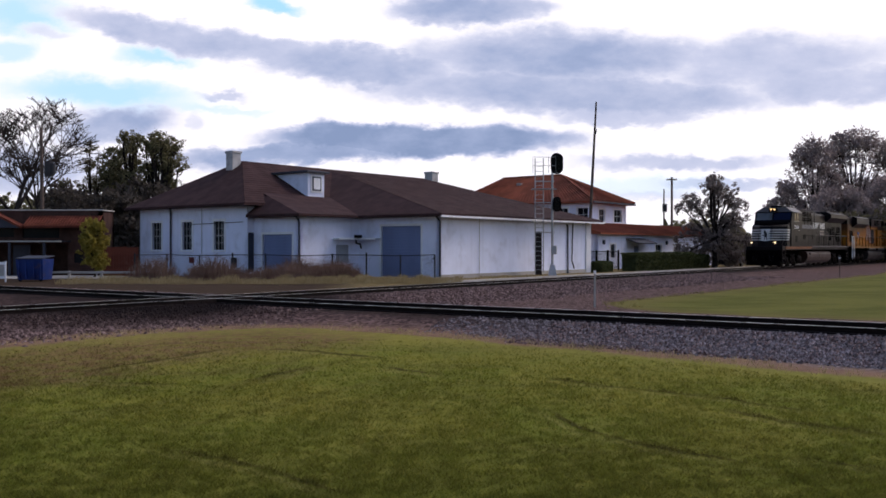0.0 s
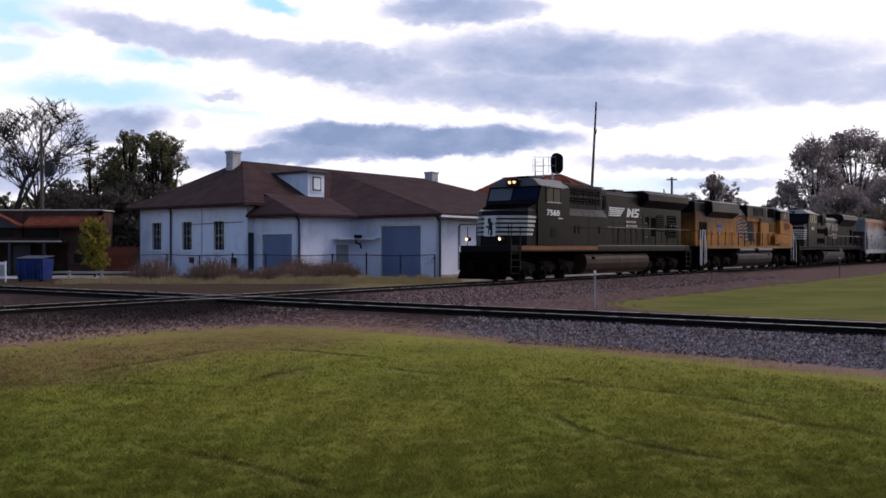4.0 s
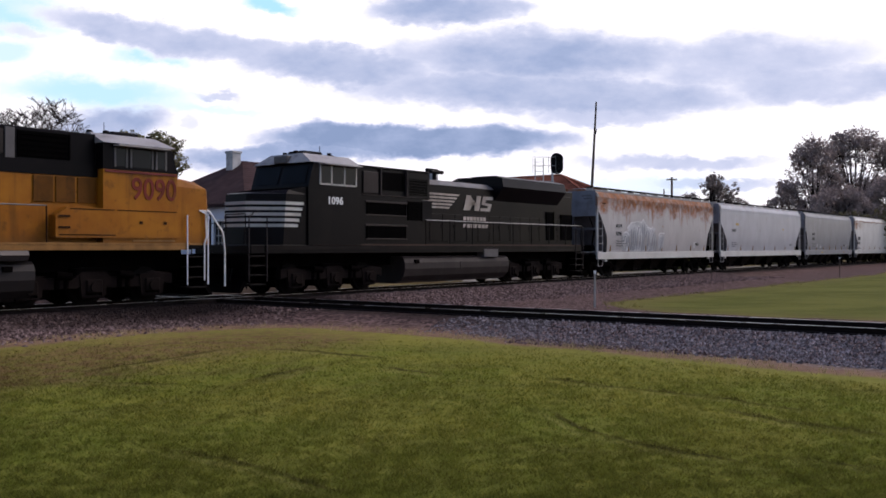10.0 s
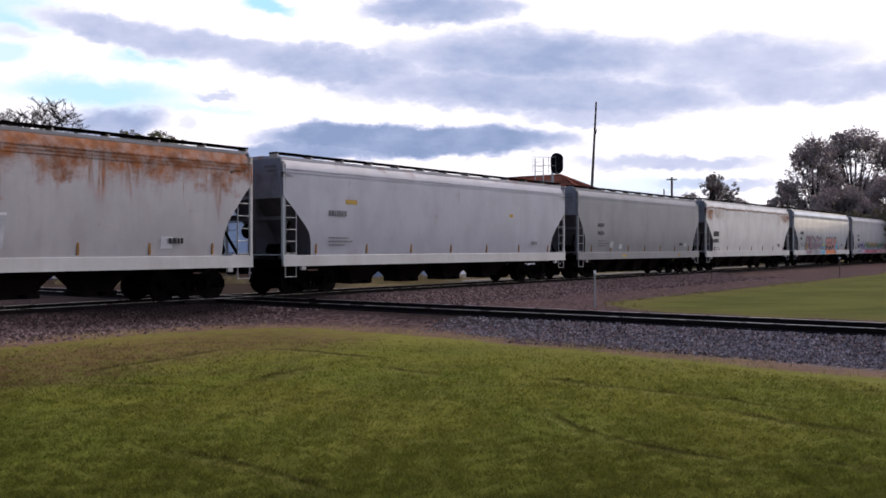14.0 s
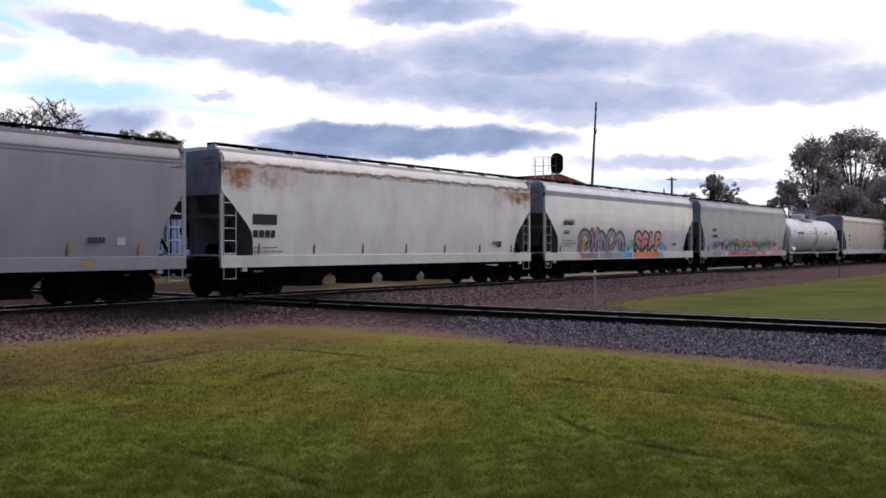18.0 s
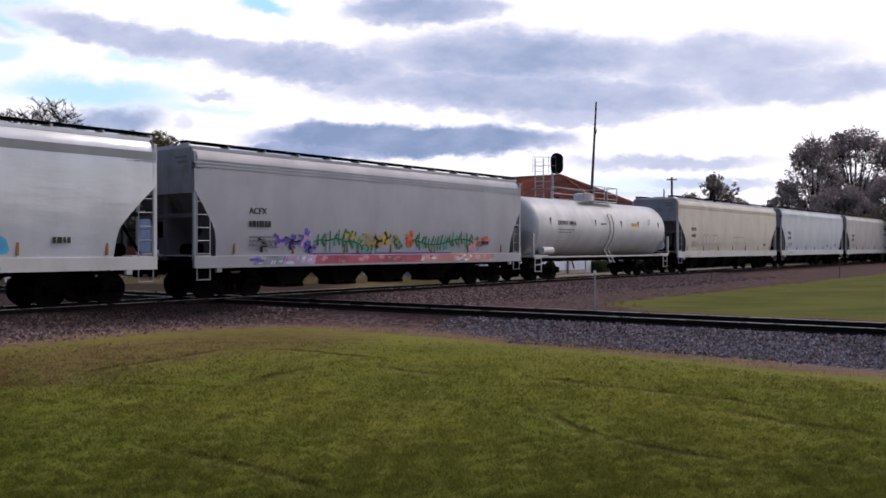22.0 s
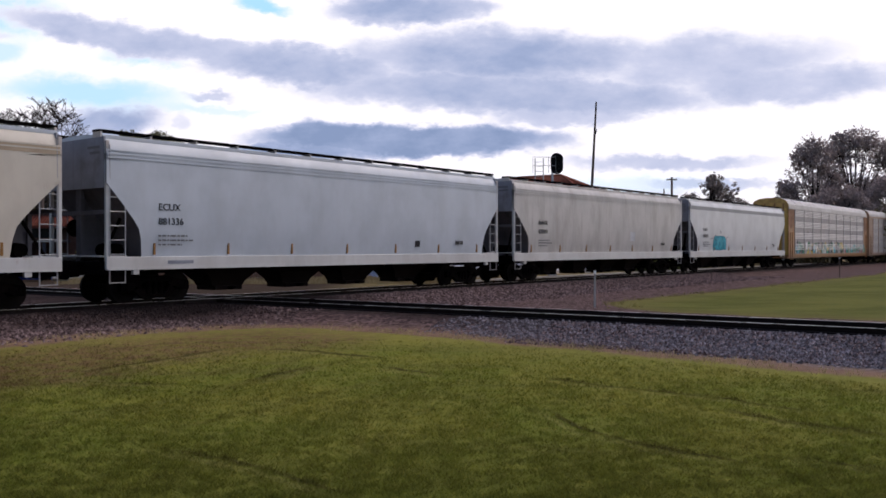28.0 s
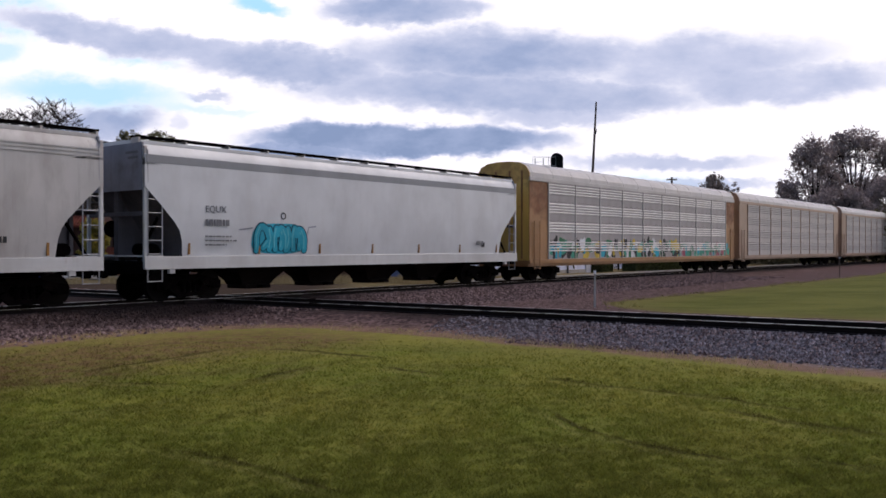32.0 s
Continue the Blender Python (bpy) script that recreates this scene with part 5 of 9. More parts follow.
def tank_car(length):
    car = holder("tank_car", "off-white tank car with a railed top platform", "tank car", "freight cars of the train")
    r, zc, x0, x1 = 1.49, 2.67, 0.58, length - 0.62
    rings = []
    for x, f in ((0.0, 0.0), (0.03, 0.36), (0.11, 0.66), (0.24, 0.85), (0.38, 0.945), (0.50, 0.985), (0.60, 1.0)):
        rings.append((x0 + x, r * max(f, 0.02)))
    rings += [(x0 + (x1 - x0) * i / 8, r) for i in range(1, 8)] + [(x1 + x0 - x, rr) for x, rr in reversed(rings)]
    part("tank", loft(B(), [[(x, rr * math.cos(2 * math.pi * i / 40), zc + rr * math.sin(2 * math.pi * i / 40)) for i in range(40)] for x, rr in rings]), PAINT["tank"], car, "", True)
    # half-height shields over both heads, jacket edges and seams
    for mirror in (1, -1):
        rows = [[(x0 + (x - x0) - 0.05 if mirror > 0 else x1 + x0 - x + 0.05, (rr + 0.03) * math.cos(t), zc - 0.25 + (rr + 0.03) * math.sin(t) * 0.85) for t in np.linspace(math.pi, 2 * math.pi, 21)] for x, rr in rings[1:6]]
        bm = loft(B(), rows, closed=False, cap=False) if mirror > 0 else loft(B(), rows[::-1], closed=False, cap=False)
        bmesh.ops.solidify(bm, geom=bm.faces[:], thickness=0.02)
        part("head_shield", bm, PAINT["tank"], car, "dusty half-height head shield", True)
    for x in (x0 + 0.62, x0 + (x1 - x0) * 0.25, x0 + (x1 - x0) * 0.5, x0 + (x1 - x0) * 0.75, x1 - 0.62):
        bm = loft(B(), [[(x + dx, (r + 0.006) * math.cos(2 * math.pi * i / 40), zc + (r + 0.006) * math.sin(2 * math.pi * i / 40)) for i in range(40)] for dx in (-0.03, 0.03)], cap=False)
        part("weld_seam", bm, PAINT["tank"], car, "", True)
    part("center_sill", box(B(), 0.4, length - 0.4, -0.32, 0.32, 0.9, 1.22), M["underframe"], car)
    for s in (-1, 1):
        part("side_rail", box(B(), 0.7, length - 0.7, *ys(s, 1.40, 1.5), 1.12, 1.2, 0.01), PAINT["sill"], car, "narrow white side rail")
        for x in (3.3, length - 3.3):
            part("saddle", prism(B(), [(s * 0.3, 1.2), (s * 1.35, 2.0), (s * 1.25, 2.05), (s * 0.3, 1.5)], x - 0.6, x + 0.6, "x"), PAINT["tank"], car)
        for x in (0.75, length - 1.35):
            st = B()
            for xx in (x, x + 0.55):
                tube(st, (xx, s * 1.48, 0.45), (xx, s * 1.48, 1.2), 0.025, seg=6)
            for z in (0.48, 0.8, 1.1):
                tube(st, (x, s * 1.48, z), (x + 0.55, s * 1.48, z), 0.02, seg=6)
            part("step", st, PAINT["sill"], car)
    for x, sgn in ((0.62, 1), (length - 0.62, -1)):
        part("end_platform", box(B(), min(x, x + sgn * 1.3), max(x, x + sgn * 1.3), -1.5, 1.5, 1.15, 1.26, 0.01), PAINT["sill"], car)
        part("end_post", box(B(), x - 0.05, x + 0.05, -1.5, -1.38, 1.2, 2.3, 0.01), PAINT["sill"], car)
        part("end_post", box(B(), x - 0.05, x + 0.05, 1.38, 1.5, 1.2, 2.3, 0.01), PAINT["sill"], car)
        coupler(car, 0.16 if sgn > 0 else length - 0.16, sgn)
    part("air_reservoir", tube(B(), (1.75, -1.2, 1.48), (2.7, -1.2, 1.48), 0.19, seg=14), PAINT["tank"], car, "small white air reservoir", True)
    part("brake_wheel", tube(B(), (length - 1.4, -1.3, 1.75), (length - 1.32, -1.3, 1.75), 0.26, seg=14), PAINT["sill"], car)
    # top platform, dome and rails
    c = length / 2 - 0.1
    pf = part("top_platform", box(box(B(), c - 1.9, c + 1.9, -1.0, -0.5, 4.12, 4.17), c - 1.9, c + 1.9, 0.5, 1.0, 4.12, 4.17), PAINT["tank"], car)
    part("dome", tube(tube(B(), (c - 0.1, 0, 4.05), (c - 0.1, 0, 4.55), 0.55, seg=20), (c - 0.1, 0, 4.55), (c - 0.1, 0, 4.62), 0.58, 0.4, seg=20), PAINT["tank"], car, "", True)
    part("valve", tube(B(), (c + 0.9, 0, 4.1), (c + 0.9, 0, 4.5), 0.14, seg=10), PAINT["tank"], car)
    for y, a, b in ((-1.0, -0.75, 0.45), (-1.0, 0.75, 1.9), (1.0, -1.9, 1.9)):
        for x in (c + a, c + b):
            part("guard_post", tube(B(), (x, y, 4.15), (x, y, 4.94), 0.026, seg=6), PAINT["sill"], pf)
        for z in (4.30, 4.60, 4.94):
            part("guard_rail", tube(B(), (c + a, y, z), (c + b, y, z), 0.024, seg=6), PAINT["sill"], pf)
    part("guard_post", tube(B(), (c - 1.9, -1.0, 4.15), (c - 1.9, -1.0, 4.62), 0.026, seg=6), PAINT["sill"], pf)
    part("guard_rail", tube(B(), (c - 1.9, -1.0, 4.50), (c - 0.75, -1.0, 4.50), 0.022, seg=6), PAINT["sill"], pf)
    for x in (c - 1.9, c + 1.9):
        part("guard_rail", tube(B(), (x, -1.0, 4.60 if x < c else 4.94), (x, 1.0, 4.94), 0.024, seg=6), PAINT["sill"], pf)
    pts = [(-(r + 0.10) * math.cos(t), zc + (r + 0.10) * math.sin(t)) for t in (-0.75, -0.4, -0.1, 0.2, 0.5)]
    lad = part("ladder", tube(B(), (c + 0.02, -1.62, 0.86), (c + 0.44, -1.62, 0.86), 0.018, seg=6), PAINT["sill"], car, "white side ladder")
    for dx in (-0.21, 0.21):
        x = c + 0.23 + dx
        part("stile", loft(B(), [[(x - 0.022, y - 0.02, z), (x + 0.022, y - 0.02, z), (x + 0.022, y + 0.02, z), (x - 0.022, y + 0.02, z)] for y, z in [(-1.62, 0.8)] + pts]), PAINT["sill"], lad)
    for y, z in [(-1.6, 1.1)] + pts:
        part("rung", tube(B(), (c + 0.02, y, z), (c + 0.44, y, z), 0.016, seg=6), PAINT["sill"], lad)
    y = lambda z: -math.sqrt(max(0.01, r * r - (z - zc) ** 2)) - 0.012
    letters("reporting_mark", "DOWX 74616", 0.34, M["mark_black"], car, 2.9, y(2.9), 2.75, 0.004, 0, 0.86, "stencilled tank car number")
    marks(car, 2.9, y(2.5), 2.5, [(1.6, 0.06), (1.3, 0.05)])
    for x in (2.2, 6.79, 9.77, 11.9, 14.6):
        part("reflector", box(B(), x - 0.035, x + 0.035, y(2.9) - 0.0, y(2.9) + 0.05, 2.65, 3.1), M["reflector"], car, "yellow reflector strip")
    part("placard", box(B(), 11.0, 11.72, y(2.95) - 0.004, y(2.95) + 0.05, 2.75, 3.0), M["placard"], car, "yellow warning panel")
    marks(car, 7.35, y(2.9), 2.85, [(0.6, 0.09)], M["mark_black"])
    marks(car, 7.25, y(2.0), 2.1, [(0.6, 0.09)], M["mark_black"])
    marks(car, 13.1, y(2.9), 3.2, [(0.3, 0.05), (0.35, 0.05), (0.3, 0.05)])
    truck(car, 2.5), truck(car, length - 2.5)
    return car


TRAIN.append((tank_car(16.64), 252.86))


def panel_mesh(name, w, h, plate, rib):
    """A side panel of a car carrier: a plain plate with four pressed pale ribs above."""
    bm = B()
    box(bm, 0.03, w - 0.03, -0.012, 0.03, 0.0, h - 0.01)
    n0 = len(bm.faces)
    for i in range(4):
        z = h * (0.40 + 0.145 * i)
        prism(bm, [(-0.045, z + 0.012), (-0.045, z + 0.05), (-0.012, z + 0.075), (-0.012, z - 0.005)], 0.06, w - 0.06, "x")
    bm.faces.ensure_lookup_table()
    for f in bm.faces[n0:]:
        f.material_index = 1
    me = finish(bm, name, plate)
    me.materials.append(rib)
    return me


def autorack(length, skin, rib, frame, post, label, roof="galvanised_light"):
    car = holder("car_carrier", label, "freight car", "freight cars of the train")
    x0, x1, cols = 0.55, length - 0.55, 9
    w = (x1 - x0 - 3.4) / cols
    arch = [(-1.52, 4.95), (-1.50, 5.2), (-1.3, 5.52), (-0.9, 5.70), (-0.35, 5.76), (0.35, 5.76), (0.9, 5.70), (1.3, 5.52), (1.50, 5.2), (1.52, 4.95)]
    part("roof", prism(B(), arch, x0 + 0.05, x1 - 0.05, "x"), PAINT[roof], car, "ribbed arched roof")
    for i in range(15):
        x = x0 + 0.3 + (x1 - x0 - 0.6) * i / 14
        part("roof_rib", prism(B(), [(y * 1.006, z + 0.012) for y, z in arch], x - 0.03, x + 0.03, "x"), PAINT[roof], car)
    part("inner_shell", box(B(), x0 + 0.3, x1 - 0.3, -1.40, 1.40, 1.05, 5.0), M["underframe"], car)
    part("floor_frame", box(B(), x0, x1, -1.45, 1.45, 0.72, 1.05, 0.02), frame, car)
    panel = panel_mesh("panel", w, 0.94, skin, rib)
    for s in (-1, 1):
        part("top_rail", box(B(), x0, x1, *ys(s, 1.46, 1.56), 4.8, 5.0, 0.01), post, car)
        part("side_sill", box(B(), x0, x1, *ys(s, 1.44, 1.55), 0.85, 1.06, 0.01), frame, car)
        for xx in (x0, x1 - 1.7):
            part("end_bay", box(B(), xx, xx + 1.7, *ys(s, 1.44, 1.52), 1.06, 4.8, 0.01), frame, car, "solid corner panel")
        for i in range(cols + 1):
            x = x0 + 1.7 + w * i
            part("side_post", box(B(), x - 0.04, x + 0.04, *ys(s, 1.47, 1.57), 1.06, 4.8), post, car)
        for i in range(cols):
            for j in range(4):
                p = part("panel", panel, None, car)
                p.location, p.rotation_euler = ((x0 + 1.7 + w * i, -1.515, 1.06 + j * 0.94), (0, 0, 0)) if s < 0 else ((x0 + 1.7 + w * (i + 1), 1.515, 1.06 + j * 0.94), (0, 0, math.pi))
    for x, sgn in ((x0, 1), (x1, -1)):
        lo, hi = sorted((x, x + sgn * 0.08))
        door = part("end_door", prism(B(), [(-1.5, 1.0)] + arch + [(1.5, 1.0)], lo, hi, "x"), PAINT["rack_door"] if "yellow" in label else frame, car, "ochre end door")
        for y in (-1.1, -0.4, 0.4, 1.1):
            part("door_rib", box(B(), lo - 0.03, hi + 0.03, y - 0.04, y + 0.04, 1.1, 5.3), frame, door)
        lad = B()
        for xx in (x + sgn * 0.35, x + sgn * 0.85):
            tube(lad, (xx, -1.58, 0.6), (xx, -1.58, 2.9), 0.025, seg=6)
        for i in range(6):
            tube(lad, (x + sgn * 0.35, -1.58, 0.65 + i * 0.42), (x + sgn * 0.85, -1.58, 0.65 + i * 0.42), 0.02, seg=6)
        part("ladder", lad, frame, car)
        coupler(car, 0.12 if sgn > 0 else length - 0.12, sgn)
    truck(car, 2.9), truck(car, length - 2.9)
    return car


RACKS = []
for x0, skin, rib, fr, post, label in ((351.5, "galvanised", "rib_white", "rack_yellow", "galvanised_light", "yellow-framed car carrier with a graffiti-covered galvanised skirt"),
                                       (379.6, "galvanised_light", "galvanised", "rack_brown", "rack_brown", "weathered tan car carrier with galvanised side panels"),
                                       (407.9, "galvanised_light", "galvanised", "rack_brown", "rack_brown", "weathered tan car carrier with galvanised side panels")):
    r = autorack(28.1, PAINT[skin], PAINT[rib], PAINT[fr], PAINT[post], label)
    TRAIN.append((r, x0))
    RACKS.append(r)


# ---- locomotives ----
def loco_truck(parent, x, flip=1):
    """Three-axle truck with a heavy cast frame, boxes, springs and brake cylinders."""
    t = part("truck", box(box(B(), -2.2, 2.2, -0.55, 0.55, 0.55, 0.95, 0.03), -0.5, 0.5, -1.1, 1.1, 0.7, 1.05, 0.03), M["loco_grime"], parent, "three-axle truck caked in brown grime")
    t.location = (x, 0, 0)
    for s in (-1, 1):
        bm = B()
        prism(bm, [(-2.55, 0.55), (-2.55, 0.86), (-1.95, 0.95), (-1.35, 0.80), (-0.55, 0.80), (-0.35, 0.95), (0.35, 0.95), (0.55, 0.80), (1.35, 0.80), (1.95, 0.95), (2.55, 0.86), (2.55, 0.55),
                   (2.2, 0.62), (1.4, 0.5), (0.5, 0.5), (0.2, 0.62), (-0.2, 0.62), (-0.5, 0.5), (-1.4, 0.5), (-2.2, 0.62)], s * 1.08 - 0.09, s * 1.08 + 0.09)
        for ax in (-1.85, 0.0, 1.85):
            box(bm, ax - 0.24, ax + 0.24, *ys(s, 1.0, 1.26), 0.36, 0.74, 0.03)
            tube(bm, (ax, s * 1.26, 0.53), (ax, s * 1.32, 0.53), 0.15, seg=12)
            prism(bm, [(ax - 0.42, 0.86), (ax - 0.36, 0.3), (ax - 0.24, 0.26), (ax - 0.2, 0.7), (ax + 0.2, 0.7), (ax + 0.24, 0.26), (ax + 0.36, 0.3), (ax + 0.42, 0.86)], *ys(s, 1.02, 1.2))
            box(bm, ax - 0.33, ax + 0.33, *ys(s, 1.06, 1.18), 0.22, 0.3, 0.02)
        part("truck_frame", bm, M["truck_dust"], t)
        for ax in (-0.93, 0.93):
            part("brake_cylinder", tube(B(), (ax - 0.2, s * 1.24, 0.88), (ax + 0.24, s * 1.24, 0.84), 0.11, seg=10), M["loco_grime"], t)
            g = B()
            for dx in (-0.13, 0.13):
                tube(g, (ax + dx, s * 1.14, 0.5), (ax + dx, s * 1.14, 0.78), 0.085, seg=8)
            part("spring", g, M["loco_grime"], t)
        part("sand_pipe", rail_path(B(), [(-2.4, s * 1.2, 1.3), (-2.5, s * 1.0, 0.7), (-2.35, s * 0.85, 0.15)], 0.025), M["loco_grime"], t)
    for ax in (-1.85, 0.0, 1.85):
        part("traction_motor", box(B(), ax + 0.12, ax + 0.95, -0.6, 0.6, 0.2, 0.8, 0.05), M["loco_grime"], t)
        w = part("wheelset", WHEEL42, None, t)
        w.location = (ax, 0, 0.533)
        SPIN.append((w, 0.533))
    return t


class Loco:
    """Puts parts on a locomotive whose cab end is at x=0, or, flipped, at its length."""
    def __init__(self, length, label, flip=False):
        self.o = holder("locomotive", label, "locomotive", "locomotives of the train")
        self.n, self.flip = length, flip

    def x(self, v):
        return self.n - v if self.flip else v

    def pts(self, ps):
        return [(self.x(p[0]), *p[1:]) for p in ps]

    def box(self, name, x0, x1, y0, y1, z0, z1, mat, bevel=0.0, label="", parent=None, smooth=False):
        a, b = sorted((self.x(x0), self.x(x1)))
        return part(name, box(B(), a, b, y0, y1, z0, z1, bevel), mat, parent or self.o, label, smooth)

    def loft(self, name, rings, mat, label="", parent=None):
        return part(name, loft(B(), [self.pts(r) for r in rings]), mat, parent or self.o, label)

    def prism(self, name, poly, y0, y1, mat, label="", parent=None):
        return part(name, prism(B(), [(self.x(u), v) for u, v in poly], y0, y1), mat, parent or self.o, label)

    def pipe(self, name, paths, r, mat, label="", parent=None):
        bm = B()
        for p in paths:
            rail_path(bm, self.pts(p), r)
        return part(name, bm, mat, parent or self.o, label)


def running_gear(q, deck, tank, tank_mat, trucks, sill_mat, grab, thick=0.30):
    q.box("frame", 0.9, q.n - 0.9, -1.48, 1.48, deck - thick, deck, M["loco_black"], 0.02)
    for s in (-1, 1):
        q.box("sill_stripe", 1.5, q.n - 1.3, *ys(s, 1.48, 1.5), deck - 0.16, deck - 0.02, sill_mat, 0.0, "dusty sill stripe")
    q.box("center_sill", 1.2, q.n - 1.2, -0.7, 0.7, 0.95, deck - thick, M["loco_grime"])
    for x in trucks:
        loco_truck(q.o, q.x(x))
    a, b = tank
    half = [(0.85, 0.20), (1.18, 0.30), (1.38, 0.50), (1.46, 0.78), (1.45, 1.02), (1.38, 1.18), (1.26, 1.27)]
    prof = [(-y, z) for y, z in half] + [(y, z) for y, z in reversed(half)]
    t = q.loft("fuel_tank", [[(x, y, z) for y, z in prof] for x in (a, b)], tank_mat, "fuel tank under the frame")
    q.box("tank_seam", (a + b) / 2 - 0.04, (a + b) / 2 + 0.04, -1.468, 1.468, 0.72, 1.04, tank_mat, 0, "", t)
    q.box("filler", a + 0.6, a + 0.85, -1.5, -1.4, 1.0, 1.15, M["loco_grime"], 0.01, "", t)
    for x in (0.75, q.n - 0.75):
        s = 1 if x < 2 else -1
        q.box("coupler_pocket", x - 0.1, x + 0.4 * s + 0.1, -0.45, 0.45, 0.7, 1.25, M["loco_grime"], 0.02)
        coupler(q.o, q.x(0.14 if s > 0 else q.n - 0.14), (1 if s > 0 else -1) * (-1 if q.flip else 1))
        q.box("pilot", x, x + 0.12 * s + 0.02, -1.45, 1.45, 0.55, deck - 0.3, M["loco_grime"], 0.02)
        q.prism("plow", [(x, 0.62), (x - 0.25 * s, 0.16), (x - 0.15 * s, 0.14), (x + 0.12 * s, 0.5)], -1.35, 1.35, M["loco_grime"], "snow plow pilot")
        for y in (-1, 1):
            for i in range(4):
                q.box("step", x + 0.08 * s, x + 0.75 * s, *ys(y, 1.1, 1.52), 0.4 + i * 0.31, 0.44 + i * 0.31, M["tank_black"], 0.0, "dark step tread")
            q.pipe("grab_rail", [[(x + 0.05 * s, y * 1.52, 0.5), (x + 0.05 * s, y * 1.52, deck + 0.9), (x + 0.3 * s, y * 1.45, deck + 1.05)],
                                 [(x + 0.8 * s, y * 1.52, 0.5), (x + 0.8 * s, y * 1.52, deck + 0.9)]], 0.022, grab)
            for j in range(3):
                q.pipe("air_hose", [[(x - 0.06 * s, y * (0.5 + j * 0.15), 0.95), (x - 0.16 * s, y * (0.5 + j * 0.15), 0.55), (x - 0.1 * s, y * (0.5 + j * 0.15), 0.45)]], 0.022, M["black_metal"])
        for y in (-1, 1):
            q.pipe("end_rail", [[(x, y * 1.4, deck), (x, y * 1.4, deck + 1.0), (x, y * 0.4, deck + 1.0), (x, y * 0.4, deck)]], 0.02, M["black_metal"])


def hand_rail(q, x0, x1, deck, mat, posts, post_mat=None):
    for s in (-1, 1):
        q.pipe("hand_rail", [[(x0, s * 1.46, deck + 1.02), (x1, s * 1.46, deck + 1.02)]], 0.022, mat, "walkway hand rail")
        for i in range(posts):
            x = x0 + (x1 - x0) * i / (posts - 1)
            q.pipe("rail_post", [[(x, s * 1.46, deck - 0.2), (x, s * 1.46, deck + 1.02)]], 0.024, post_mat or M["loco_black"])


def striped_nose(q, x0, x1, deck, zt0, zt1, w, mat, stripes):
    """Wide nose with chamfered front corners and white stripes wrapped round it."""
    def ring(z, inset=0.0):
        f = (z - deck) / (zt1 - deck)
        fx = x0 + 0.16 * f
        return [(x1, -w, z), (fx + 0.95, -w, z), (fx, -w + 0.92, z), (fx, w - 0.92, z), (fx + 0.95, w, z), (x1, w, z)]
    base = [ring(deck), ring(zt0 - 0.05)]
    top = [(x1, -w, zt1), (x0 + 1.25, -w + 0.06, zt0 + 0.10), (x0 + 0.35, -w + 0.94, zt0), (x0 + 0.35, w - 0.94, zt0), (x0 + 1.25, w - 0.06, zt0 + 0.10), (x1, w, zt1)]
    nose = q.loft("nose", base + [top], mat)
    q.loft("nose_top", [[(p[0], p[1] * 0.985, p[2] + h) for p in top] for h in (0.004, 0.016)], M["nose_black"], "flat black top of the nose", nose)
    for z0, z1, xe in stripes:
        rg = []
        for z in (z0, z1):
            r = ring(z)
            rg.append([(xe, -w - 0.012, z), (r[1][0] - 0.01, -w - 0.012, z), (r[2][0] - 0.012, -w + 0.92 - 0.008, z), (r[3][0] - 0.012, w - 0.92 + 0.008, z), (r[4][0] - 0.01, w + 0.012, z), (xe, w + 0.012, z)])
        bm = B()
        rows = [[bm.verts.new(p) for p in q.pts(r)] for r in rg]
        for i in range(5):
            bm.faces.new((rows[0][i], rows[0][i + 1], rows[1][i + 1], rows[1][i]))
        bmesh.ops.solidify(bm, geom=bm.faces[:], thickness=0.006)
        part("stripe", bm, M["white_paint"], nose, "white nose stripe")
    return nose


def emblem_bars(q, x, z, y, ink, k=1.0):
    """White speed bars with three slanted blocks beside them, and two lines of bars below."""
    for i in range(5):
        zi = z - i * 0.105 * k
        q.prism("emblem_bar", [(x, zi), (x + k * (2.0 - i * 0.13), zi), (x + k * (1.96 - i * 0.13), zi - 0.062 * k), (x, zi - 0.062 * k)], y - 0.008, y, ink, "white speed bar")
    u = x + 2.2 * k
    big = lambda ps: [(u + a * k, z + b * k) for a, b in ps]
    q.prism("emblem_block", big([(0, -0.5), (0.35, -0.5), (0.62, -0.15), (0.62, -0.5), (0.88, -0.5), (1.0, 0), (0.76, 0), (0.68, -0.3), (0.4, 0), (0.18, 0), (0.05, -0.4)]),
            y - 0.008, y, ink, "white slanted emblem shape")
    q.prism("emblem_block", big([(0.95, -0.5), (1.5, -0.5), (1.62, -0.25), (1.25, -0.22), (1.28, -0.12), (1.68, -0.1), (1.7, 0), (1.12, 0), (1.02, -0.28), (1.4, -0.32), (1.36, -0.4), (0.96, -0.4)]),
            y - 0.008, y, ink, "white curved emblem shape")
    for j, w in ((0, 1.3), (1, 1.45)):
        for i in range(7):
            q.box("small_bar", u + k * i * w / 7, u + k * (i + 0.78) * w / 7, y - 0.008, y, z - k * (0.83 + j * 0.24), z - k * (0.71 + j * 0.24), M["soot_white"])


def horn(q, x, z, y=-0.2):
    q.pipe("horn", [[(x, y, z), (x, y, z + 0.34)], [(x - 0.42, y - 0.12, z + 0.38), (x + 0.42, y - 0.12, z + 0.38)], [(x - 0.36, y + 0.12, z + 0.46), (x + 0.36, y + 0.12, z + 0.46)], [(x - 0.42, y - 0.12, z + 0.38), (x - 0.30, y - 0.12, z + 0.40)]], 0.09, M["black_metal"], "roof air horn")


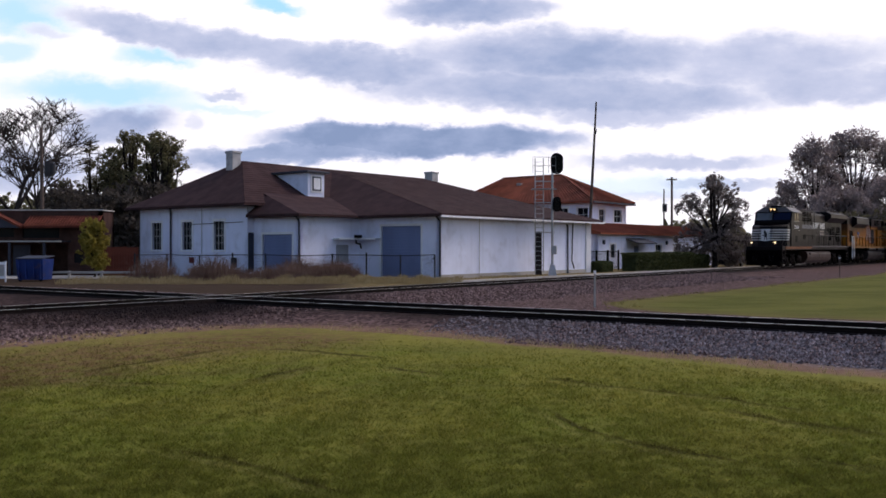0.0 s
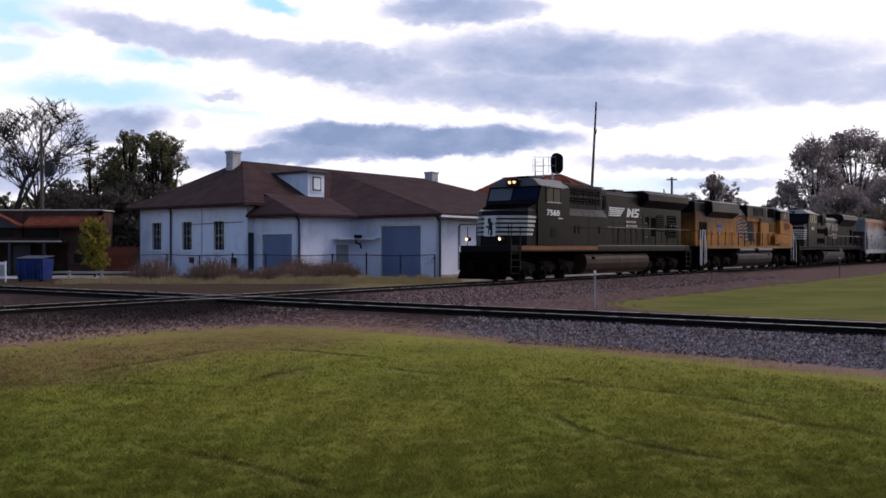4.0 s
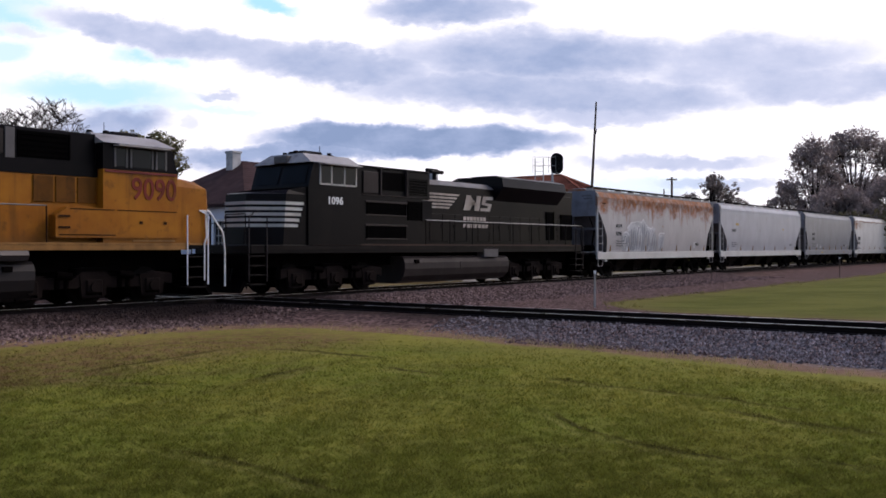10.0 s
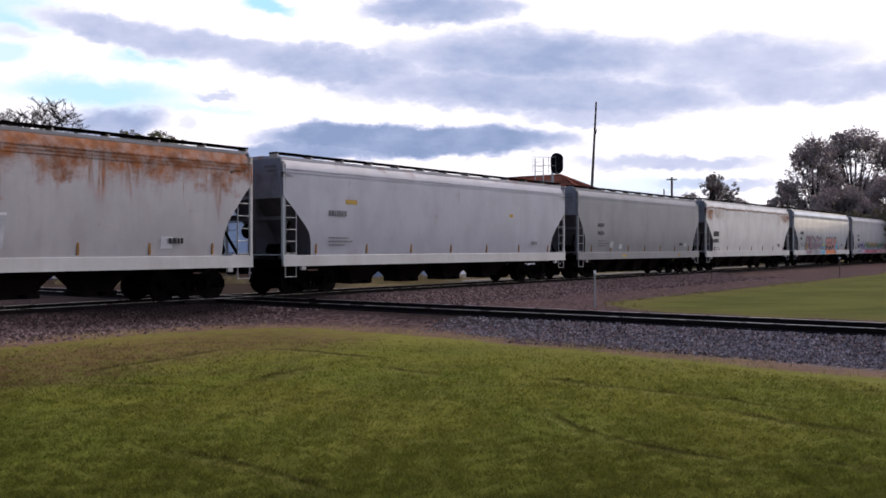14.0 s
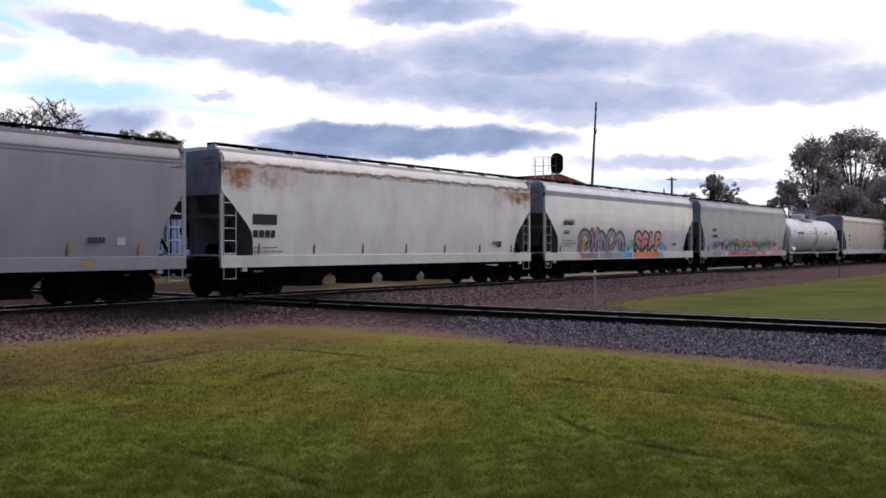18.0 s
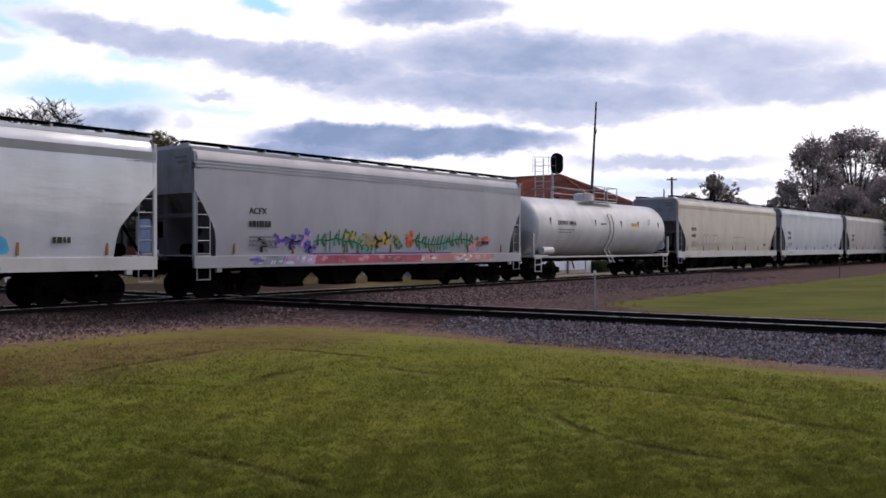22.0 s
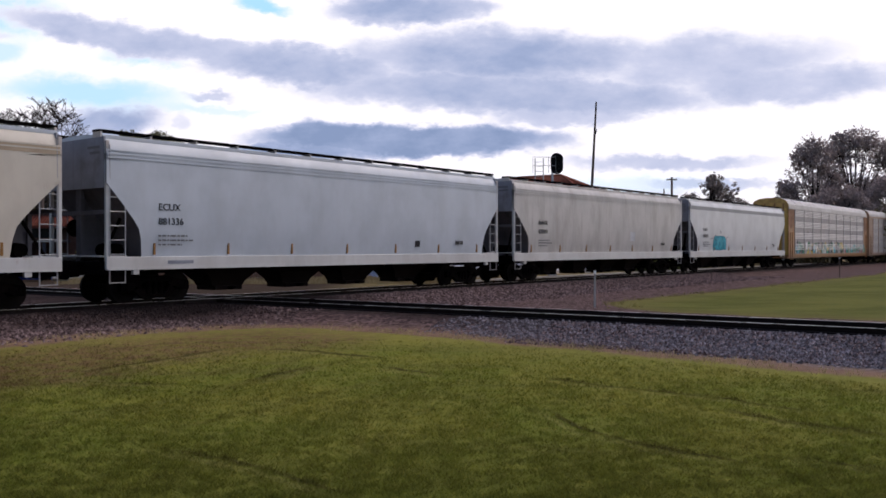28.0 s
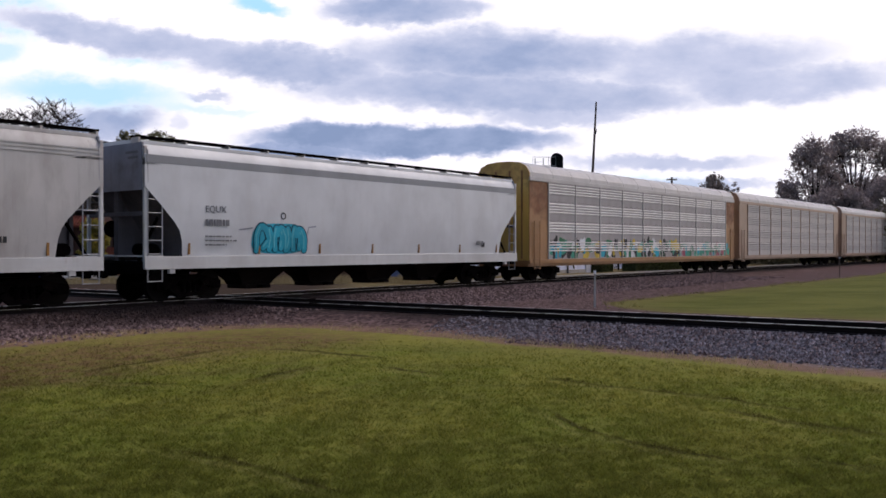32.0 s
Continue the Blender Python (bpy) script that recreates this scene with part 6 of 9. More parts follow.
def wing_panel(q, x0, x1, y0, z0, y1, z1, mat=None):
    """Pale sheet on a radiator housing's sloping shoulder; the paleness paints in reflected sky."""
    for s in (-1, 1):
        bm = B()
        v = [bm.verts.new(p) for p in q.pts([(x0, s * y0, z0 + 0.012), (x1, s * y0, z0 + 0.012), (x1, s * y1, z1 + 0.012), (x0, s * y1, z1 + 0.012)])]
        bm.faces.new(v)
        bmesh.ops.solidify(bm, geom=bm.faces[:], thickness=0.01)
        part("wing_shoulder", bm, mat or M["yellow_roof"], q.o, "radiator housing shoulder paled for reflected sky")


def roof_gear(q, x, z):
    """Air conditioner, vents and aerials on a cab roof."""
    q.box("air_conditioner", x, x + 0.9, -0.45, 0.45, z, z + 0.16, M["black_metal"], 0.04, "low black roof unit")
    for dx, dy, h in ((-0.35, -0.4, 0.12), (-0.2, 0.35, 0.1), (1.15, -0.55, 0.14), (1.3, 0.1, 0.2), (1.5, -0.3, 0.1)):
        q.box("roof_fitting", x + dx - 0.07, x + dx + 0.07, dy - 0.07, dy + 0.07, z, z + h, M["black_metal"], 0.02)
    q.pipe("aerial", [[(x + 1.0, -0.2, z), (x + 1.0, -0.2, z + 0.42)]], 0.012, M["black_metal"])


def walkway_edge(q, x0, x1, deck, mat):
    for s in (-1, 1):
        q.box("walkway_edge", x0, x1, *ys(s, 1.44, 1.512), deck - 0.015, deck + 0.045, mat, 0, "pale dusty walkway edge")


def louvres(q, x0, x1, y, z0, z1, n, mat, name="grille", label="dark louvred grille"):
    g = q.box(name, x0, x1, y - 0.012, y + 0.02, z0, z1, M["void"], 0, label)
    for i in range(n):
        z = z0 + (z1 - z0) * (i + 0.5) / n
        q.box("louvre", x0 + 0.03, x1 - 0.03, y - 0.035, y, z - 0.018, z + 0.018, mat, 0, "", g)
    for xx in (x0, x1):
        q.box("grille_frame", xx - 0.02, xx + 0.02, y - 0.04, y, z0, z1, mat, 0, "", g)
    return g


def doors(q, x0, x1, y, z0, z1, n, mat):
    w = (x1 - x0) / n
    for i in range(n):
        d = q.box("hood_door", x0 + i * w + 0.02, x0 + (i + 1) * w - 0.02, y - 0.022, y, z0, z1, mat, 0.008)
        q.box("latch", x0 + (i + 1) * w - 0.12, x0 + (i + 1) * w - 0.07, y - 0.045, y - 0.02, (z0 + z1) / 2, (z0 + z1) / 2 + 0.12, M["black_metal"], 0, "", d)


def lead_loco():
    q = Loco(22.4, "black lead locomotive with white nose stripes and lit lamps")
    deck, blk = 1.72, M["loco_black"]
    running_gear(q, deck, (8.0, 15.5), M["tank_tan"], (4.6, 17.8), M["tank_grey"], M["tank_grey"])
    for s in (-1, 1):
        q.box("sill_board", 1.7, 9.1, *ys(s, 1.5, 1.515), deck - 0.22, deck - 0.02, M["loco_orange"], 0, "orange-tan stripe along the sill")
    striped_nose(q, 1.25, 3.1, deck, 3.42, 3.74, 1.46, blk, [(2.20 + i * 0.205, 2.20 + i * 0.205 + 0.12, 2.72 + i * 0.08) for i in range(5)])
    slope = lambda z, o: 1.25 + 0.16 * (z - deck) / 2.02 - o
    q.prism("emblem_plate", [(slope(2.16, 0.02), 2.16), (slope(3.12, 0.02), 3.12), (slope(3.12, 0.0), 3.12), (slope(2.16, 0.0), 2.16)], -0.30, 0.36, M["white_paint"], "white square emblem on the nose")
    for y0, y1, za, zb in ((-0.12, 0.10, 2.45, 2.85), (-0.02, 0.16, 2.75, 3.02), (-0.14, -0.06, 2.2, 2.5), (0.05, 0.12, 2.22, 2.5), (0.1, 0.24, 2.55, 2.66)):
        q.prism("emblem_figure", [(slope(za, 0.03), za), (slope(zb, 0.03), zb), (slope(zb, 0.01), zb), (slope(za, 0.01), za)], y0, y1, M["mark_black"], "dark emblem shape")
    # cab with slanted windscreen
    cabw = 1.53
    prof = [(3.1, deck), (3.1, 3.80), (3.42, 4.62), (6.1, 4.62), (6.1, deck)]
    cab = q.prism("cab", prof, -cabw, cabw, blk, "wide safety cab")
    q.loft("cab_roof", [[(3.3, -cabw, 4.62), (6.1, -cabw, 4.62), (6.1, cabw, 4.62), (3.3, cabw, 4.62)], [(3.5, -0.95, 5.02), (6.1, -0.95, 5.02), (6.1, 0.95, 5.02), (3.5, 0.95, 5.02)]], M["cab_roof"], "cab roof, light grey for reflected sky")
    for y0, y1, gm in ((-1.42, -0.05, "blue_glass"), (0.08, 1.4, "pale_glass")):
        bm = B()
        v = [bm.verts.new(p) for p in ((3.13, y0, 3.95), (3.13, y1, 3.95), (3.365, y1, 4.55), (3.365, y0, 4.55))]
        bm.faces.new(v)
        bmesh.ops.solidify(bm, geom=bm.faces[:], thickness=0.012)
        part("windshield", bm, M[gm], cab, "blue-tinted windshield" if gm == "blue_glass" else "windshield with sky painted into its tint")
    lamp = q.box("headlight_housing", 3.15, 3.6, -0.35, 0.35, 4.66, 4.98, blk, 0.03)
    for y in (-0.14, 0.14):
        part("headlight", tube(B(), (3.11, y, 4.82), (3.15, y, 4.82), 0.075, seg=14), M["headlamp"], lamp, "lit headlight")
    for y in (-0.95, 0.95):
        hs = part("ditch_light", tube(B(), (0.70, y, 2.02), (0.95, y, 2.02), 0.10, seg=14), M["black_metal"], q.o, "lit ditch light")
        part("lens", tube(B(), (0.68, y, 2.02), (0.70, y, 2.02), 0.07, seg=14), M["ditch_lamp"], hs)
    for s in (-1, 1):
        w = q.box("side_window", 3.85, 5.2, *ys(s, cabw, cabw + 0.012), 3.86, 4.54, M["dark_glass"], 0, "dark cab side window")
        for a, b in ((3.82, 3.87), (4.5, 4.54), (5.18, 5.23)):
            q.box("window_frame", a, b, *ys(s, cabw, cabw + 0.03), 3.83, 4.57, M["tank_grey"], 0, "", w)
        q.box("window_sill", 3.85, 5.2, *ys(s, cabw, cabw + 0.05), 3.82, 3.86, M["grey_metal"], 0, "", w)
        q.prism("sun_shade", [(3.8, 4.54), (5.25, 4.54), (5.25, 4.58), (3.8, 4.58)], *ys(s, cabw, cabw + 0.25), M["yellow_roof"], "pale sun shade", w)
    letters("road_number", "7568", 0.40, M["white_paint"], q.o, 3.86, -cabw - 0.012, 3.20, 0.006, 0, 1.55, "white road number")
    q.box("number_bar", 5.0, 5.4, -cabw - 0.01, -cabw, 3.05, 3.09, M["white_paint"])
    q.box("cab_hatch", 4.25, 4.75, -cabw - 0.015, -cabw, 2.1, 2.6, M["black_metal"], 0, "dark side hatch")
    for y in (-0.7, 0.5):
        q.box("number_board", 3.08, 3.1, y - 0.12, y + 0.12, 3.5, 3.62, M["white_paint"])
    # equipment cabin behind the cab, full width, with railed upper deck
    q.loft("equipment_cabin", [[(x, -1.48, deck), (x, -1.48, 3.25), (x, -1.16, 3.64), (x, 1.0, 3.64), (x, 1.0, deck)] for x in (6.1, 10.3)], blk)
    for x in (8.2,):
        q.box("panel_seam", x - 0.015, x + 0.015, -1.49, -1.48, 1.9, 3.5, blk)
    up = q.box("upper_cabin", 6.1, 10.3, -1.15, 1.15, 3.62, 4.84, blk, 0.03)
    for i in range(4):
        louvres(q, 6.3 + i * 0.95, 7.1 + i * 0.95, -1.15, 3.9, 4.7, 6, blk)
    q.pipe("cabin_rail", [[(6.1, -1.47, 4.25), (9.9, -1.47, 4.25)], [(6.1, -1.47, 4.75), (9.9, -1.47, 4.75)]] + [[(6.1 + i * 0.95, -1.47, 3.6), (6.1 + i * 0.95, -1.47, 4.75)] for i in range(5)], 0.022, M["tank_grey"], "dull rail along the upper cabin")
    q.box("cabin_roof", 6.05, 10.35, -1.2, 1.2, 4.84, 4.90, blk, 0.01)
    for a, b in ((6.12, 7.6), (7.75, 8.9), (9.0, 10.25)):
        q.loft("cabin_fairing", [[(x, -1.485, 3.27), (x, -1.185, 3.635), (x, -1.16, 3.60), (x, -1.45, 3.25)] for x in (a, b)], blk, "sloped black fairing panel")
    q.box("cabin_step", 6.15, 10.2, -1.5, -1.48, 2.62, 2.68, M["black_metal"])
    for a in (6.7, 7.1, 9.3):
        q.box("cabin_grab", a, a + 0.04, -1.52, -1.48, 2.35, 2.75, M["black_metal"])
    q.pipe("stair_rail", [[(9.9, -1.47, 4.75), (10.15, -1.44, 4.70), (11.05, -1.2, 3.42)]], 0.022, M["rail_dim"], "dull rail sloping down behind the cabin")
    q.box("cabin_door", 10.36, 11.0, -1.0, -0.98, 3.72, 4.45, M["void"], 0, "dark hood opening")
    roof_gear(q, 4.0, 5.02)
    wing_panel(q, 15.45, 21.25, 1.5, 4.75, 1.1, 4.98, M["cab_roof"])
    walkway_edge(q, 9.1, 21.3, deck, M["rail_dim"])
    # engine hood
    q.box("hood", 10.3, 21.2, -0.98, 0.98, deck, 4.65, blk, 0.05)
    q.box("hood_roof", 10.3, 15.6, -0.8, 0.8, 4.65, 4.78, blk, 0.04)
    doors(q, 10.4, 15.5, -0.98, 1.9, 3.15, 7, blk)
    doors(q, 15.6, 20.9, -0.98, 1.9, 3.6, 6, blk)
    louvres(q, 17.6, 18.5, -1.0, 2.6, 3.6, 8, blk)
    louvres(q, 19.2, 20.4, -1.0, 2.2, 3.6, 8, blk)
    emblem_bars(q, 11.28, 3.88, -1.0, M["white_paint"])
    q.box("exhaust", 13.3, 14.4, -0.4, 0.4, 4.78, 4.99, blk, 0.04)
    for a, b, za, zb in ((16.0, 16.5, 2.95, 3.45), (16.75, 17.45, 2.30, 3.42), (18.75, 18.95, 2.35, 3.0), (19.05, 19.15, 2.35, 3.0)):
        q.box("hood_opening", a, b, -1.012, -0.99, za, zb, M["void"], 0, "dark hood opening")
    for a, za in ((15.2, 3.35), (15.95, 3.02), (16.0, 2.2), (19.6, 2.95), (20.1, 2.95), (20.5, 2.95), (20.55, 2.7)):
        q.box("hood_fitting", a, a + 0.14, -1.06, -1.0, za, za + 0.09, M["rail_dim"], 0.01, "small pale hood fitting")
    # radiator wing
    q.loft("radiator_wing", [[(15.4, y, z) for y, z in ((-0.98, 4.0), (-1.5, 4.42), (-1.5, 4.75), (-1.1, 4.98), (1.1, 4.98), (1.5, 4.75), (1.5, 4.42), (0.98, 4.0))],
                             [(21.3, y, z) for y, z in ((-0.98, 4.0), (-1.5, 4.42), (-1.5, 4.75), (-1.1, 4.98), (1.1, 4.98), (1.5, 4.75), (1.5, 4.42), (0.98, 4.0))]], blk, "overhanging radiator wing")
    q.box("radiator_mesh", 15.8, 20.9, -1.0, 1.0, 4.98, 5.02, M["cab_roof"], 0.01)
    q.box("rear_hood", 21.2, 21.35, -0.95, 0.95, deck, 4.3, blk, 0.02)
    hand_rail(q, 9.9, 21.3, deck, M["rail_dim"], 8)
    return q.o


def trailing_loco():
    q = Loco(23.5, "black trailing locomotive with white nose stripes")
    deck, blk = 1.72, M["loco_black"]
    running_gear(q, deck, (8.6, 15.9), M["tank_grey"], (5.0, 18.6), M["tank_black"], M["tank_grey"])
    striped_nose(q, 1.35, 3.5, deck, 3.5, 3.74, 1.46, blk, [(2.32 + i * 0.19, 2.32 + i * 0.19 + 0.11, 2.95 + i * 0.07) for i in range(5)])
    cabw = 1.52
    cab = q.prism("cab", [(3.4, deck), (3.4, 3.78), (3.66, 4.62), (6.05, 4.62), (6.05, deck)], -cabw, cabw, blk, "wide black cab")
    # grey on this black cab paints in its sky highlights
    q.loft("cab_roof", [[(3.5, -cabw, 4.62), (6.05, -cabw, 4.62), (6.05, cabw, 4.62), (3.5, cabw, 4.62)], [(3.75, -0.85, 4.98), (6.05, -0.85, 4.98), (6.05, 0.85, 4.98), (3.75, 0.85, 4.98)]], M["yellow_roof"], "cab roof, light grey for reflected sky")
    for y0, y1 in ((-1.32, -0.1), (0.1, 1.32)):
        bm = B()
        v = [bm.verts.new(p) for p in ((3.40, y0, 3.88), (3.40, y1, 3.88), (3.60, y1, 4.52), (3.60, y0, 4.52))]
        bm.faces.new(v)
        bmesh.ops.solidify(bm, geom=bm.faces[:], thickness=0.012)
        part("windshield", bm, M["dark_glass"], cab, "dark windshield")
    for s in (-1, 1):
        w = q.box("side_window", 3.95, 5.75, *ys(s, cabw, cabw + 0.012), 3.90, 4.50, M["dark_glass"], 0, "three-part cab side window")
        for x in (3.95, 4.5, 5.15, 5.75):
            q.box("window_frame", x - 0.035, x + 0.035, *ys(s, cabw, cabw + 0.03), 3.86, 4.54, M["rail_white"], 0, "", w)
        q.box("window_sill", 3.95, 5.75, *ys(s, cabw, cabw + 0.03), 3.84, 3.90, M["rail_white"], 0, "", w)
        q.prism("sun_shade", [(3.9, 4.55), (5.85, 4.55), (5.85, 4.59), (3.9, 4.59)], *ys(s, cabw, cabw + 0.28), M["yellow_roof"], "pale sun shade", w)
    letters("road_number", "1096", 0.36, M["white_paint"], q.o, 4.3, -cabw - 0.012, 3.18, 0.012, 0, 1.1, "white road number")
    q.box("headlight_housing", 3.45, 3.7, -0.35, 0.35, 4.62, 4.9, M["cab_roof"], 0.03)
    q.box("blower_cabin", 6.05, 9.7, -1.47, 1.2, deck, 3.60, blk, 0.03)
    for za, zb in ((2.88, 3.32), (1.98, 2.44)):
        louvres(q, 6.4, 8.6, -1.47, za, zb, 5, M["void"])
        q.box("louvre_lip", 6.3, 8.7, -1.52, -1.47, zb, zb + 0.07, M["tank_grey"], 0.01, "paler lip over a louvre")
        q.box("louvre_lip", 6.3, 8.7, -1.50, -1.47, za - 0.05, za, M["tank_grey"], 0.01, "paler lip under a louvre")
    louvres(q, 8.75, 9.6, -1.47, 2.7, 3.45, 7, M["void"])
    q.box("cabin_shoulder", 6.1, 9.65, -1.48, -1.12, 3.60, 3.63, M["tank_grey"], 0, "paler ledge over the cabin")
    q.box("upper_cabin", 6.05, 10.6, -1.1, 1.1, 3.6, 4.68, blk, 0.03)
    q.box("upper_panel", 6.5, 7.35, -1.20, -1.1, 3.68, 4.52, M["tank_grey"], 0.02, "paler upright panel")
    q.box("upper_opening", 7.6, 8.9, -1.12, -1.09, 3.85, 4.55, M["void"], 0, "dark open bay")
    for x in (6.15, 7.45, 9.0):
        q.box("upper_rib", x, x + 0.07, -1.22, -1.1, 3.62, 4.66, M["tank_grey"], 0.01)
    louvres(q, 9.2, 10.4, -1.1, 3.75, 4.4, 6, blk)
    q.box("cabin_roof", 6.05, 10.6, -1.13, 1.13, 4.68, 4.74, blk, 0.01)
    q.box("hood", 9.7, 22.5, -0.98, 0.98, deck, 4.26, blk, 0.05)
    q.loft("hood_roof", [[(10.6, -0.98, 4.26), (15.6, -0.98, 4.26), (15.6, 0.98, 4.26), (10.6, 0.98, 4.26)], [(10.6, -0.6, 4.5), (15.6, -0.6, 4.5), (15.6, 0.6, 4.5), (10.6, 0.6, 4.5)]], M["rail_dim"], "light grey sloped hood roof")
    doors(q, 10.7, 21.8, -0.98, 1.9, 3.05, 13, blk)
    emblem_bars(q, 10.1, 3.92, -1.0, M["soot_white"], 1.33)
    horn(q, 12.0, 4.5)
    q.loft("radiator_wing", [[(15.4, y, z) for y, z in ((-0.98, 3.75), (-1.5, 4.38), (-1.42, 4.78), (-1.1, 4.88), (1.1, 4.88), (1.42, 4.78), (1.5, 4.38), (0.98, 3.75))],
                             [(21.0, y, z) for y, z in ((-0.98, 3.75), (-1.5, 4.38), (-1.42, 4.78), (-1.1, 4.88), (1.1, 4.88), (1.42, 4.78), (1.5, 4.38), (0.98, 3.75))]], blk, "flared radiator housing")
    q.box("radiator_deck", 15.9, 20.6, -0.7, 0.7, 4.88, 4.96, M["black_metal"], 0.03)
    q.box("rear_hood", 21.0, 22.6, -0.96, 0.96, 4.05, 4.5, blk, 0.04)
    louvres(q, 19.9, 20.6, -1.0, 2.0, 3.4, 9, M["void"])
    louvres(q, 21.3, 22.4, -1.0, 2.0, 3.3, 9, M["void"])
    q.box("tool_box", 13.9, 15.0, -1.50, -1.1, 1.20, 1.66, M["cab_roof"], 0.02, "grey tool box under the sill")
    hand_rail(q, 9.9, 22.6, deck, M["rail_white"], 9)
    roof_gear(q, 4.2, 4.98)
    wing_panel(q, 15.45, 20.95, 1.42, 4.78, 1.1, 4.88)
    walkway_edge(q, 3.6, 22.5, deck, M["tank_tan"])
    q.box("battery_cover", 9.75, 10.6, -1.2, -1.12, 2.72, 3.5, M["black_metal"], 0, "dark open louvre bay")
    return q.o


def flag(q, x0, x1, z0, z1, y):
    """Painted waving flag: red and white wavy stripes with a dark field at the fly end."""
    n, cols = 13, 18
    for j in range(n):
        bm = B()
        rows = []
        for i in range(cols + 1):
            f = i / cols
            x = x0 + (x1 - x0) * f * 0.62
            wv = 0.13 * math.sin(f * 10.5 + 0.8) + 0.10 * f + 0.03 * math.sin(f * 23)
            za = z1 - (z1 - z0) * (j / n) * (0.8 + 0.2 * f) - wv * 0.9
            zb = z1 - (z1 - z0) * ((j + 1) / n) * (0.8 + 0.2 * f) - wv * 0.9
            rows.append([(x + 0.08 * math.sin(j), y - 0.005, za), (x + 0.08 * math.sin(j), y - 0.005, zb)])
        v = [[bm.verts.new((q.x(p[0]), p[1], p[2])) for p in r] for r in rows]
        for r, s in zip(v, v[1:]):
            bm.faces.new((r[0], r[1], s[1], s[0]))
        bmesh.ops.solidify(bm, geom=bm.faces[:], thickness=0.003)
        part("flag_stripe", bm, M["soot_red"] if j % 2 == 0 else M["soot_white"], q.o, "painted flag stripe")
    k = x0 + (x1 - x0) * 0.56
    q.prism("flag_field", [(k, z1 + 0.1), (x1 + 0.75, z1 + 0.1), (x1 + 0.45, z1 - 0.5), (x1 + 0.25, z0 + 0.3), (x1 + 0.05, z0 - 0.1), (x1 + 0.6, z0 + 0.08), (x1 + 1.0, z0 - 0.05), (k - 0.2, z0 + 0.05), (k + 0.05, z0 + 0.7)], y - 0.008, y - 0.001, M["flag_blue"], "dark painted flag field")


def yellow_loco():
    """Runs backwards: its cab is at the rear end of the train's head."""
    q = Loco(21.8, "sooty yellow locomotive with a painted flag, running backwards", True)
    deck, yel, blk = 1.72, M["yellow"], M["loco_black"]
    running_gear(q, deck, (6.2, 13.8), M["tank_dim"], (4.4, 17.2), M["reflector"], M["trim"], 0.14)
    q.pipe("air_reservoir", [[(6.4, -1.40, 1.43), (9.6, -1.40, 1.43)]], 0.16, M["reservoir"], "long air tank above the fuel tank")
    q.pipe("air_reservoir", [[(10.4, -1.40, 1.43), (13.6, -1.40, 1.43)]], 0.16, M["reservoir"], "long air tank above the fuel tank")
    nose = q.loft("nose", [[(0.28, -0.9, deck), (0.75, -1.44, deck), (2.0, -1.44, deck), (2.0, 1.44, deck), (0.75, 1.44, deck), (0.28, 0.9, deck)],
                           [(0.36, -0.85, 3.42), (0.80, -1.42, 3.42), (2.0, -1.44, 3.46), (2.0, 1.44, 3.46), (0.80, 1.42, 3.42), (0.36, 0.85, 3.42)],
                           [(0.75, -0.7, 3.62), (1.1, -1.2, 3.64), (2.0, -1.35, 3.74), (2.0, 1.35, 3.74), (1.1, 1.2, 3.64), (0.75, 0.7, 3.62)]], yel, "yellow nose")
    cabw = 1.5
    cab = q.prism("cab", [(1.9, deck), (1.9, 3.76), (2.1, 4.54), (4.3, 4.54), (4.3, deck)], -cabw, cabw, yel, "yellow cab")
    q.prism("cab_upper", [(1.89, 3.82), (2.09, 4.55), (4.31, 4.55), (4.31, 3.82)], -cabw - 0.006, cabw + 0.006, blk, "black upper cab", cab)
    q.loft("cab_roof", [[(2.0, -cabw - 0.1, 4.55), (4.35, -cabw - 0.1, 4.55), (4.35, cabw + 0.1, 4.55), (2.0, cabw + 0.1, 4.55)], [(2.25, -0.85, 4.88), (4.35, -0.85, 4.88), (4.35, 0.85, 4.88), (2.25, 0.85, 4.88)]], M["yellow_roof"], "grey cab roof", cab)
    for s in (-1, 1):
        for a, b in ((2.3, 2.62), (2.75, 3.45), (3.58, 3.95)):
            w = q.box("side_window", a, b, *ys(s, cabw + 0.006, cabw + 0.014), 3.92, 4.42, M["dark_glass"], 0, "dark cab side window", cab)
            for x in (a, b):
                q.box("window_frame", x - 0.03, x + 0.03, *ys(s, cabw + 0.006, cabw + 0.03), 3.90, 4.44, M["cab_roof"], 0, "", w)
        q.prism("sun_shade", [(2.3, 4.47), (4.0, 4.47), (4.0, 4.51), (2.3, 4.51)], *ys(s, cabw, cabw + 0.3), M["yellow_roof"], "pale sun shade", cab)
    letters("road_number", "9090", 0.88, M["number_red"], q.o, 18.36, -cabw - 0.012, 3.02, 0.012, 0, 0.86, "faded red road number")
    q.prism("battery_box", [(1.9, 1.9), (1.9, 2.72), (5.35, 2.72), (5.7, 2.5), (5.7, 1.9)], -cabw - 0.05, -cabw + 0.3, yel, "yellow battery box with a chamfered end")
    for x0, x1, zz in ((1.95, 3.9, 2.66), (4.0, 5.3, 2.66), (3.95, 5.6, 1.96)):
        q.box("battery_seam", x0, x1, -cabw - 0.056, -cabw - 0.05, zz, zz + 0.03, M["soot_grille"])
    for zz in (2.15, 2.45):
        q.box("battery_handle", 5.3, 5.62, -cabw - 0.075, -cabw - 0.05, zz, zz + 0.05, M["soot_grille"])
